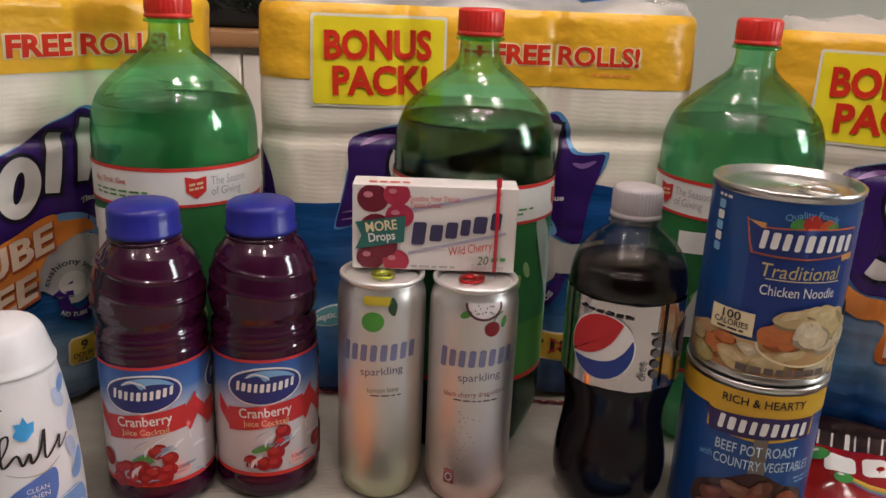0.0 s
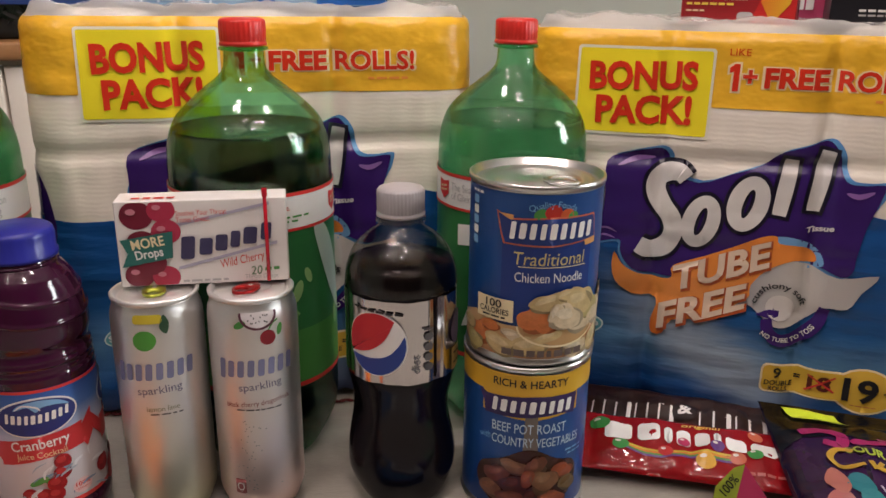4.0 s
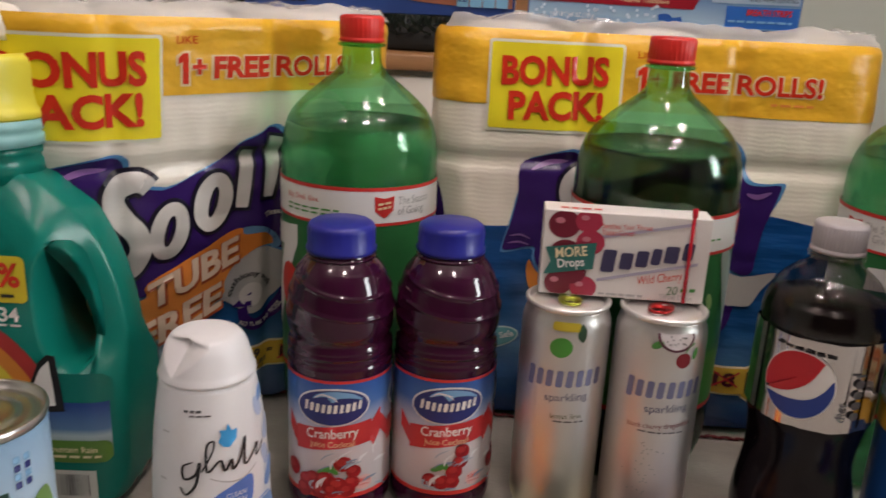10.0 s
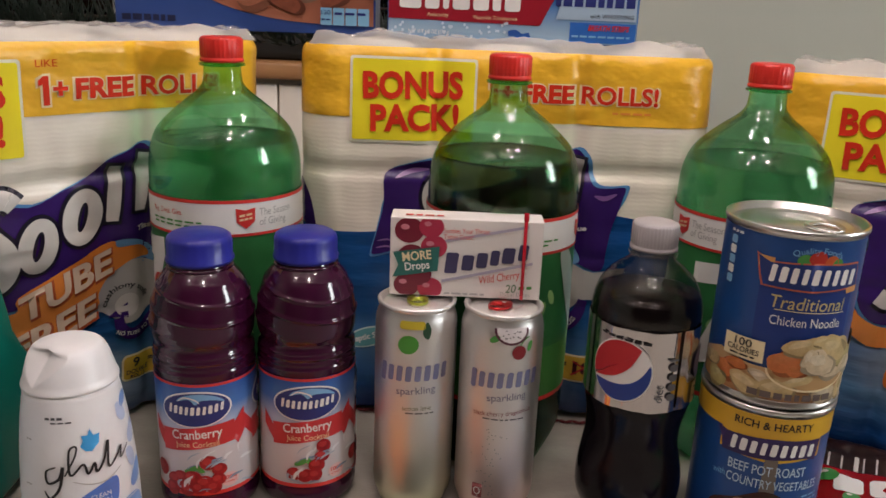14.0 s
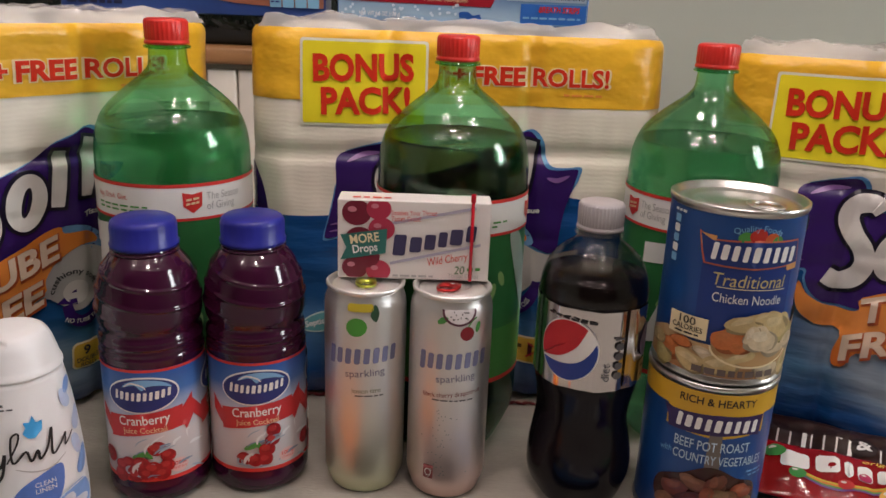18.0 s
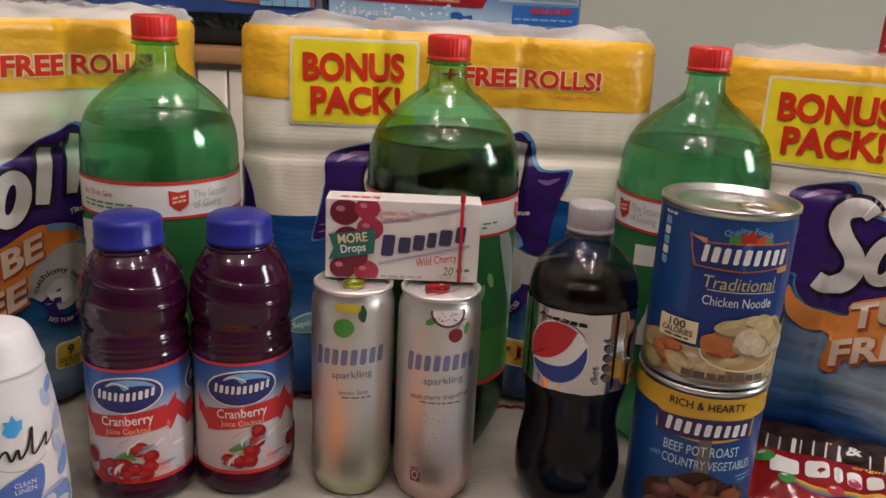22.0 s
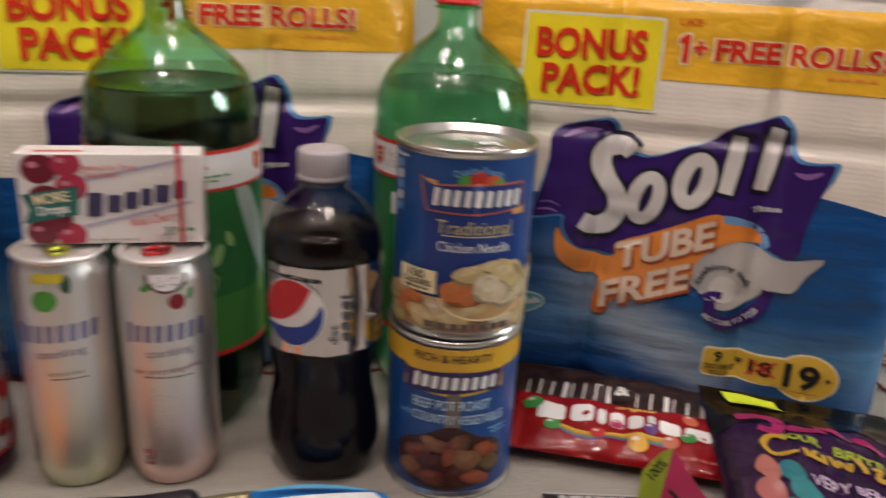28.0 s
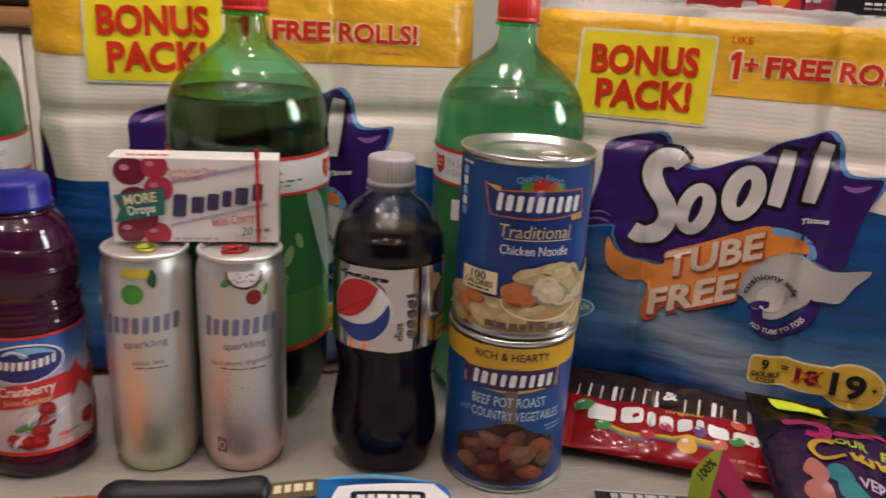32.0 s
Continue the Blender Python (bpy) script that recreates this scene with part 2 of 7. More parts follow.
def oval(cu, cv, ru, rv, tilt=0.0, n=36, rough=0.0, seed=0):
    rnd = random.Random(seed)
    k1, k2 = rnd.uniform(0, 6), rnd.uniform(0, 6)
    c, s = math.cos(radians(tilt)), math.sin(radians(tilt))
    out = []
    for i in range(n):
        a = 2 * math.pi * i / n
        q = 1 + rough * (math.sin(2 * a + k1) + 0.6 * math.sin(3 * a + k2))
        u, v = ru * q * math.cos(a), rv * q * math.sin(a)
        out.append((cu + c * u - s * v, cv + s * u + c * v))
    return out


def slab(u0, v0, u1, v1, r=0.0, n=5, slant=0.0):
    if not r:
        return [(u0, v0), (u1, v0), (u1 + slant, v1), (u0 + slant, v1)]
    out = []
    for cu, cv, a0 in ((u1 - r, v0 + r, -90), (u1 - r, v1 - r, 0), (u0 + r, v1 - r, 90), (u0 + r, v0 + r, 180)):
        for i in range(n + 1):
            a = radians(a0 + 90 * i / n)
            out.append((cu + r * math.cos(a) + slant * (cv + r * math.sin(a) - v0), cv + r * math.sin(a)))
    return out


def curve(points, steps=6):
    pts = [Vector((u, v)) for u, v in points]
    out = []
    for i in range(len(pts) - 1):
        p0, p1, p2, p3 = pts[max(i - 1, 0)], pts[i], pts[i + 1], pts[min(i + 2, len(pts) - 1)]
        for k in range(steps):
            t = k / steps
            q = 0.5 * (2 * p1 + (p2 - p0) * t + (2 * p0 - 5 * p1 + 4 * p2 - p3) * t * t + (3 * p1 - p0 - 3 * p2 + p3) * t ** 3)
            out.append((q.x, q.y))
    return out + [tuple(points[-1])]


def smooth_loop(points, steps=5):
    pts = list(points)
    long = curve([pts[-1]] + pts + [pts[0], pts[1]], steps)
    return long[steps:-steps - 1]


def stroke(points, width, taper=0.0, smooth=True):
    """Strips of short quads along a line: a drawn stroke."""
    line = [Vector(p) for p in (curve(points) if smooth else points)]
    quads, left, right = [], [], []
    for i, p in enumerate(line):
        d = (line[min(i + 1, len(line) - 1)] - line[max(i - 1, 0)]).normalized()
        n = Vector((-d.y, d.x))
        t = i / (len(line) - 1)
        w = width * 0.5 * (1 - taper * abs(2 * t - 1) ** 2)
        left.append(p + n * w)
        right.append(p - n * w)
    for i in range(len(line) - 1):
        quads.append([tuple(right[i]), tuple(right[i + 1]), tuple(left[i + 1]), tuple(left[i])])
    return quads


def bars(place, u0, u1, v, height, material, parent, count=5, off=0.0009, seed=1, name="print_line", gap=0.3, tilt=0.0, step=0):
    """A line of writing too small or not to be spelt out: plain bars."""
    rnd = random.Random(seed)
    cuts = [rnd.uniform(0.6, 1.4) for _ in range(count)]
    total, u, out = sum(cuts) + gap * (count - 1), u0, []
    for c in cuts:
        w = c / total * (u1 - u0)
        rise = (u - u0) * math.tan(radians(tilt))
        rise2 = (u + w - u0) * math.tan(radians(tilt))
        out.append([(u, v - height / 2 + rise), (u + w, v - height / 2 + rise2), (u + w, v + height / 2 + rise2), (u, v + height / 2 + rise)])
        u += w + gap / total * (u1 - u0)
    return decal(name, out, place, material, parent, off, step)


def brand_line(place, u0, u1, v, height, material, parent, count, off, bend=0.0, tilt=0.0):
    """A brand line as plain shapes: upright rounded blocks of uneven width."""
    step = (u1 - u0) / count
    for i in range(count):
        cu, w = u0 + step * (i + 0.5), step * (0.26, 0.33, 0.29)[i % 3]
        cv = v + tilt * (cu - (u0 + u1) / 2) - bend * ((cu - (u0 + u1) / 2) / (u1 - u0) * 2) ** 2
        h = height * (0.5 if i else 0.56)
        decal("brand_bar", [slab(cu - w, cv - h, cu + w, cv + h, w * 0.6, 3, 0.12)], place, material, parent, off, 0.006)

# ---- the room ----
TZ = -0.004  # height of the tablecloth's surface
WALL = mat("grey_green_wall_paint", (0.44, 0.46, 0.40), 0.75, vary=0.05, scale=3, bump=0.12, bump_scale=150)
CREAMWALL = mat("cream_wall_paint", (0.70, 0.57, 0.37), 0.7, vary=0.06, scale=3, bump=0.12, bump_scale=150)
CEIL = mat("ceiling_paint", (0.58, 0.56, 0.51), 0.85, vary=0.03, scale=3, bump=0.2, bump_scale=120)
FLOORWOOD = mat("floor_boards", (0.22, 0.13, 0.07), 0.4, vary=0.25, scale=4, stretch=(1, 8, 1), bump=0.1)
TRIM = mat("white_trim_paint", (0.70, 0.66, 0.58), 0.45, vary=0.04)
OAK = mat("oak_wood", (0.34, 0.17, 0.07), 0.45, vary=0.3, scale=12, stretch=(1, 6, 6), bump=0.15)

X0, X1, Y0, Y1, FL, TOP = -2.0, 2.0, -1.9, 1.62, -0.76, 1.72


def slab_setting(name, x0, x1, y0, y1, z0, z1, material, label, category):
    ob = part(name, box_mesh(x0, x1, y0, y1, z0, z1), material, smooth=False)
    return tagged(ob, label, category, kind="structure")


slab_setting("floor", X0, X1, Y0, Y1, FL - 0.1, FL, FLOORWOOD, "brown wooden floor under the dining table", "floor")
slab_setting("ceiling", X0, X1, Y0, Y1, TOP, TOP + 0.1, CEIL, "plain off-white painted ceiling over the table", "ceiling")
slab_setting("wall_north", X0, X1, Y1, Y1 + 0.1, FL, TOP, WALL, "plain grey-green painted wall behind the groceries", "wall")
slab_setting("wall_west", X0 - 0.1, X0, Y0, Y1, FL, TOP, WALL, "plain grey-green painted side wall", "wall")
# Unseen south wall, made dark so cans and bottles reflect a darker middle.
slab_setting("wall_south", X0, X1, Y0 - 0.1, Y0, FL, TOP, mat("reflection_dark_wall", (0.12, 0.09, 0.065), 0.7, vary=0.06, scale=3), "plain umber wall behind the viewer, unseen, darkened for reflections", "wall")
WX0, WX1, WZ0, WZ1 = -0.02, 0.38, 0.28, 1.22
for x0, x1, z0, z1 in ((Y0, WX0, FL, TOP), (WX1, Y1, FL, TOP), (WX0, WX1, FL, WZ0), (WX0, WX1, WZ1, TOP)):
    slab_setting("wall_east", X1, X1 + 0.1, x0, x1, z0, z1, WALL, "plain grey-green painted wall with a window", "wall")
win = thing("window_1", pose(X1, 0, 0), "tall narrow window with a white painted frame", "window", kind="structure")
for y0, y1, z0, z1 in ((WX0 - 0.05, WX0, WZ0 - 0.05, WZ1 + 0.05), (WX1, WX1 + 0.05, WZ0 - 0.05, WZ1 + 0.05), (WX0, WX1, WZ0 - 0.05, WZ0), (WX0, WX1, WZ1, WZ1 + 0.05)):
    part("window_frame", box_mesh(-0.03, 0.04, y0, y1, z0, z1, 0.004), TRIM, win)
sky = bpy.data.materials.new("pale_daylight")
sky.use_nodes = True
sky.node_tree.nodes["Principled BSDF"].inputs["Emission Color"].default_value = (0.8, 0.9, 1.0, 1)
sky.node_tree.nodes["Principled BSDF"].inputs["Emission Strength"].default_value = 9.0
tagged(part("backdrop", box_mesh(X1 + 0.3, X1 + 0.32, -0.6, 1.0, -0.1, 1.7), sky, smooth=False), "pale bright daylight outside the window", "backdrop", kind="structure")

# unseen fixtures added so the bulb lights over table and viewer have holders
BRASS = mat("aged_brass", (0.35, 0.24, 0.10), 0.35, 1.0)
lampset = thing("chandelier", pose(0.10, 0.54, -0.20), "added brass chandelier, out of sight, for the five bulb lights", "chandelier")
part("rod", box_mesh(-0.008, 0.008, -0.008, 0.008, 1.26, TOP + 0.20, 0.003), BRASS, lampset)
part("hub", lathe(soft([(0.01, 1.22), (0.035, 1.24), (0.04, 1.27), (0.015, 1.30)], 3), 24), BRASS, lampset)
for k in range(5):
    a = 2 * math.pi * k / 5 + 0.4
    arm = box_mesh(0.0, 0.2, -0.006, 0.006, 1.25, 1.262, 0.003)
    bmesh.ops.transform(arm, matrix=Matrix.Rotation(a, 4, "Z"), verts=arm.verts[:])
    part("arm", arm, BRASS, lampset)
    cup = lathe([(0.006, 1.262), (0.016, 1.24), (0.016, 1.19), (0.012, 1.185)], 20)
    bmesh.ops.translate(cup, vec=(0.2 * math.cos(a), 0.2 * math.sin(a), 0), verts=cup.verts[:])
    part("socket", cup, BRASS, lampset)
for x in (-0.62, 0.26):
    hung = thing("added_pendant_lamp", pose(x, -0.28, TOP), "added slim brass pendant lamp, out of sight, for a bulb light", "pendant lamp", "pendant lamps")
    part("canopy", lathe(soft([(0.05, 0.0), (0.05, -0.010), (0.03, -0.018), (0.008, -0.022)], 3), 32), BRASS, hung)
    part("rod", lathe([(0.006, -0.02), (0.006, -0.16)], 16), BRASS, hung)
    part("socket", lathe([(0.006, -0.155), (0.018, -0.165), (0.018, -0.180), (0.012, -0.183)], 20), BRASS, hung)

# cream lower wall with its rail, seen past the packs
slab_setting("wainscot", 0.62, X1, 1.25, Y1 - 0.005, FL, 0.07, CREAMWALL, "cream painted half wall below a white rail", "wainscot")
slab_setting("rail", 0.60, X1, 1.20, Y1 - 0.005, 0.075, 0.145, TRIM, "white painted rail capping the cream half wall", "rail")
slab_setting("trim", 0.61, X1, 1.225, 1.249, 0.045, 0.073, TRIM, "white painted moulding under the rail", "trim")


def garland(m, x0, x1, count, label, seed):
    g = thing("pine_garland", m, label, "garland", "pine garlands")
    rnd = random.Random(seed)
    bm = bmesh.new()
    for i in range(count):
        x, a = rnd.uniform(x0, x1), rnd.uniform(0, math.pi)
        base = Vector((x, 0.02 * math.cos(a), 0.02 + 0.015 * math.sin(a)))
        tip = base + Vector((rnd.uniform(-0.03, 0.03), 0.045 * math.cos(a), 0.005 + 0.05 * math.sin(a)))
        w = Vector((0.0012, 0.0006, 0.0012))
        bm.faces.new([bm.verts.new(q) for q in (base - w, base + w, tip)])
    part("needles", bm, mat("dark_needles", (0.012, 0.022, 0.015), 0.45, vary=0.4), g)
    part("stem", box_mesh(x0, x1, -0.02, 0.02, 0, 0.035, 0.01), mat("garland_stem", (0.012, 0.012, 0.01), 0.7), g)


garland(pose(1.28, 1.32, 0.147), -0.55, 0.6, 1400, "dark artificial pine garland lying on the white rail", 5)

# dark window with blinds and an oak ledge, far behind the packs
unit = thing("window_2", pose(-0.62, 1.56, 0), "night-dark window with closed brown slats and oak frame", "window", kind="structure")
part("window_frame", box_mesh(-0.65, -0.60, -0.06, 0.05, -0.3, 1.1, 0.006), OAK, unit)
part("window_frame", box_mesh(0.50, 0.55, -0.06, 0.05, -0.3, 1.1, 0.006), OAK, unit)
part("pane", box_mesh(-0.60, 0.50, 0.03, 0.045, -0.3, 1.1), mat("night_glass", (0.006, 0.006, 0.008), 0.08), unit)
for i in range(40):
    part("slat", box_mesh(-0.59, 0.49, -0.012, 0.012, -0.28 + i * 0.034, -0.276 + i * 0.034), mat("slat_brown", (0.05, 0.032, 0.025), 0.5), unit)
for x in (-0.3, -0.05, 0.3):
    part("cord", box_mesh(x, x + 0.004, -0.016, -0.013, -0.28, 1.08), mat("cord_white", (0.5, 0.48, 0.44), 0.8), unit)


cab = thing("cabinet", pose(0, 1.165, FL), "white painted cabinet with an oak top, behind the packs", "cabinet")
CABWHITE = mat("white_cabinet_paint", (0.76, 0.71, 0.62), 0.5, vary=0.05, scale=12)
part("body", box_mesh(-1.29, -0.11, 0.012, 0.36, 0.0, 0.998, 0.003), CABWHITE, cab)
for x0, x1 in ((-1.285, -0.985), (-0.98, -0.68), (-0.675, -0.316), (-0.312, -0.2725), (-0.2695, -0.115)):
    part("door", box_mesh(x0, x1, -0.008, 0.010, 0.02, 0.992, 0.003), CABWHITE, cab)
part("top", box_mesh(-1.30, -0.10, -0.022, 0.37, 0.9995, 1.0225, 0.004), OAK, cab, "oak top board")

garland(pose(-0.70, 1.20, FL + 1.0230), -0.58, 0.58, 2200, "dark artificial pine garland lying on the cabinet top", 8)

# ---- chair at the table's end ----
chair = thing("dining_chair", pose(0.0, 0.0, FL), "cream painted dining chair with a white padded back", "chair")
CREAMWOOD = mat("cream_painted_wood", (0.62, 0.50, 0.31), 0.45, vary=0.08, scale=20, bump=0.1)
def chair_post(y0, y1, name, low, high, width):
    bm = bmesh.new()
    rings = []
    for z in np.linspace(low, high, 8):
        x = 0.862 + 0.21 * (z - 0.76 + 0.07)
        rings.append([bm.verts.new((x + dx, y, z)) for dx, y in ((0, y0), (width, y0), (width, y1), (0, y1))])
    for a, b in zip(rings, rings[1:]):
        for i in range(4):
            bm.faces.new((a[i], a[(i + 1) % 4], b[(i + 1) % 4], b[i]))
    bm.faces.new(rings[0][::-1])
    bm.faces.new(rings[-1])
    bmesh.ops.bevel(bm, geom=[e for e in bm.edges if abs((e.verts[0].co - e.verts[1].co).z) > 0.01], offset=0.005, segments=2, affect="EDGES")
    return part(name, bm, CREAMWOOD, chair)
for y in (0.895, 0.605):
    chair_post(y, y + 0.03, "post", 0.46, 0.98, 0.048)
    chair_post(y, y + 0.03, "leg", 0.0, 0.46, 0.046)
    part("leg", box_mesh(0.70, 0.74, y, y + 0.03, 0, 0.42, 0.005), CREAMWOOD, chair)
pad = box_mesh(0.0, 0.050, 0.637, 0.893, 0.600, 0.94, 0.016, 4)
for vert in pad.verts:
    vert.co.x += 0.885 + 0.21 * (vert.co.z - 0.76 + 0.07)
part("back_pad", pad, mat("white_woven_fabric", (0.66, 0.65, 0.62), 0.85, vary=0.1, scale=60, bump=0.5, bump_scale=500), chair, "white padded fabric back")
part("seat", box_mesh(0.70, 0.84, 0.60, 0.93, 0.42, 0.46, 0.012, 3), CREAMWOOD, chair)

# ---- table and cloth ----
table = thing("dining_table", pose(0, 0, 0), "long wooden dining table under a pale cloth", "table")
part("tabletop", box_mesh(-1.15, 0.65, -0.15, 0.98, TZ - 0.036, TZ - 0.006, 0.006), OAK, table)
for x in (-1.08, 0.58):
    for y in (-0.08, 0.9):
        part("leg", box_mesh(x - 0.03, x + 0.03, y - 0.03, y + 0.03, FL, TZ - 0.036, 0.006), OAK, table)


def linen():
    m = mat("pale_linen", (0.35, 0.325, 0.28), 0.8, vary=0.20, scale=55, bump=0.6, bump_scale=420, stretch=(0.4, 1, 1))
    nt = m.node_tree
    w = nt.nodes.new("ShaderNodeTexWave")
    w.inputs["Scale"].default_value, w.inputs["Distortion"].default_value, w.bands_direction = 160, 6, "Y"
    co = nt.nodes.new("ShaderNodeTexCoord")
    nt.links.new(co.outputs["Object"], w.inputs["Vector"])
    bp = nt.nodes.new("ShaderNodeBump")
    bp.inputs["Strength"].default_value, bp.inputs["Distance"].default_value = 0.12, 0.0008
    nt.links.new(w.outputs["Fac"], bp.inputs["Height"])
    b = nt.nodes["Principled BSDF"]
    nt.links.new(b.inputs["Normal"].links[0].from_socket, bp.inputs["Normal"])
    nt.links.new(bp.outputs[0], b.inputs["Normal"])
    return m


cloth = thing("tablecloth", pose(0, 0, 0), "pale linen tablecloth with embroidered red and green border", "tablecloth")
LINEN = linen()
bm = bmesh.new()
nx, ny = 120, 80
cx0, cx1, cy0, cy1 = -1.17, 0.668, -0.17, 1.0


def cloth_z(x, y):
    edge = min(x - cx0, cx1 - x, y - cy0, cy1 - y)
    drop = -0.05 * max(0, (0.02 - edge) / 0.02) ** 2 if edge < 0.02 else 0
    return TZ - 0.0006 + drop + 0.0005 * noise.noise((x * 14, y * 14, 0))


rows = [[bm.verts.new((cx0 + (cx1 - cx0) * i / nx, cy0 + (cy1 - cy0) * j / ny, 0)) for i in range(nx + 1)] for j in range(ny + 1)]
for v in bm.verts:
    v.co.z = cloth_z(v.co.x, v.co.y)
for a, b in zip(rows, rows[1:]):
    for i in range(nx):
        bm.faces.new((a[i], a[i + 1], b[i + 1], b[i]))
part("cloth", bm, LINEN, cloth)
DARKRED = mat("dark_red_thread", (0.16, 0.018, 0.02), 0.8, bump=0.6, bump_scale=900)
BLACKTHREAD = mat("dark_green_thread", (0.02, 0.03, 0.02), 0.8)
table_map = lambda u, v, off: Vector((u, v, TZ + off))


def braid(x0, y0, x1, y1):
    bm = bmesh.new()
    n = int(math.hypot(x1 - x0, y1 - y0) / 0.006)
    for i in range(n):
        t = i / n
        m = pose(x0 + (x1 - x0) * t, y0 + (y1 - y0) * t, TZ + 0.0012, 0, 0, math.degrees(math.atan2(y1 - y0, x1 - x0)) + (28 if i % 2 else -28))
        bmesh.ops.create_icosphere(bm, subdivisions=1, radius=1, matrix=m @ Matrix.Diagonal((0.0042, 0.0018, 0.0016, 1)))
    part("braid", bm, DARKRED, cloth, "dark red stitched braid")


braid(0.628, 0.40, 0.604, 0.686)
braid(0.604, 0.686, -0.60, 0.686)


def flower(x, y, s, turn):
    for i in range(6):
        a = radians(turn + i * 60)
        decal("petal", [oval(x + 0.55 * s * math.cos(a), y + 0.55 * s * math.sin(a), 0.5 * s, 0.27 * s, math.degrees(a))], table_map, DARKRED, cloth, 0.001, 0)
    decal("bud", [oval(x, y, 0.12 * s, 0.12 * s)], table_map, YELLOW, cloth, 0.0014, 0)


flower(0.640, 0.700, 0.020, 10)
flower(0.648, 0.665, 0.012, 40)
for x, y, s in ((0.632, 0.655, 1), (0.648, 0.61, -1), (0.634, 0.56, 1)):
    decal("tendril", stroke([(x, y), (x + 0.012 * s, y + 0.008), (x + 0.016 * s, y - 0.006), (x + 0.004 * s, y - 0.014), (x - 0.008 * s, y - 0.03)], 0.002), table_map, BLACKTHREAD, cloth, 0.001, 0)

def drink(name, tint, share, ior=1.33, milky=0.0, milk=(0.1, 0.5, 0.25)):
    """A clear drink: part of the light is bent, part goes straight on."""
    m = pet(name, tint)
    nt = m.node_tree
    rf, mx = nt.nodes.new("ShaderNodeBsdfRefraction"), nt.nodes.new("ShaderNodeMixShader")
    rf.inputs["Color"].default_value, rf.inputs["IOR"].default_value = (*tint, 1), ior
    mx.inputs[0].default_value = share
    tr = [n for n in nt.nodes if n.type == "BSDF_TRANSPARENT"][0]
    old = [n for n in nt.nodes if n.type == "MIX_SHADER" and n != mx][0]
    nt.links.new(tr.outputs[0], mx.inputs[1])
    nt.links.new(rf.outputs[0], mx.inputs[2])
    if milky:
        ts, my = nt.nodes.new("ShaderNodeBsdfTranslucent"), nt.nodes.new("ShaderNodeMixShader")
        ts.inputs["Color"].default_value, my.inputs[0].default_value = (*milk, 1), milky
        nt.links.new(mx.outputs[0], my.inputs[1])
        nt.links.new(ts.outputs[0], my.inputs[2])
        mx = my
    nt.links.new(mx.outputs[0], old.inputs[1])
    return m


# ---- toilet paper packs ----
QUILT = mat("quilted_white_paper", (0.78, 0.73, 0.63), 0.55, vary=0.05, scale=30, coat=0.45)


def quilt_relief(m):
    nt = m.node_tree
    w = nt.nodes.new("ShaderNodeTexWave")
    w.inputs["Scale"].default_value, w.inputs["Distortion"].default_value, w.bands_direction = 85, 4.0, "Z"
    w.inputs["Detail"].default_value = 2
    co = nt.nodes.new("ShaderNodeTexCoord")
    nt.links.new(co.outputs["Object"], w.inputs["Vector"])
    bp = nt.nodes.new("ShaderNodeBump")
    bp.inputs["Strength"].default_value, bp.inputs["Distance"].default_value = 0.10, 0.0007
    nt.links.new(w.outputs["Fac"], bp.inputs["Height"])
    nt.links.new(bp.outputs[0], nt.nodes["Principled BSDF"].inputs["Normal"])
    # the clear film over the paper lies in loose creases
    crease, film = nt.nodes.new("ShaderNodeTexNoise"), nt.nodes.new("ShaderNodeBump")
    crease.inputs["Scale"].default_value, crease.inputs["Detail"].default_value, crease.inputs["Distortion"].default_value = 24, 4, 1.2
    nt.links.new(co.outputs["Object"], crease.inputs["Vector"])
    film.inputs["Strength"].default_value, film.inputs["Distance"].default_value = 0.8, 0.006
    nt.links.new(crease.outputs["Fac"], film.inputs["Height"])
    nt.links.new(film.outputs[0], nt.nodes["Principled BSDF"].inputs["Coat Normal"])
    nt.nodes["Principled BSDF"].inputs["Coat Roughness"].default_value = 0.12


quilt_relief(QUILT)
GOLD = mat("golden_film", (0.84, 0.46, 0.03), 0.32, vary=0.25, scale=14, bump=0.75, bump_scale=24, stretch=(1, 1, 1.6))
for node in GOLD.node_tree.nodes:
    if node.type == "BUMP":
        node.inputs["Distance"].default_value = 0.006
BLUEFILM = fade("blue_film", ((0.0, (0.008, 0.032, 0.20)), (0.25, (0.008, 0.055, 0.19)), (0.42, (0.075, 0.19, 0.34)), (0.56, (0.012, 0.070, 0.20)), (1.0, (0.008, 0.070, 0.25))), "Z", 0.0, 0.2, 0.24, wave=0.05, bump=0.7, bump_scale=16, stretch=(1, 1, 5))
for node in BLUEFILM.node_tree.nodes:
    if node.type == "BUMP":
        node.inputs["Distance"].default_value = 0.0035


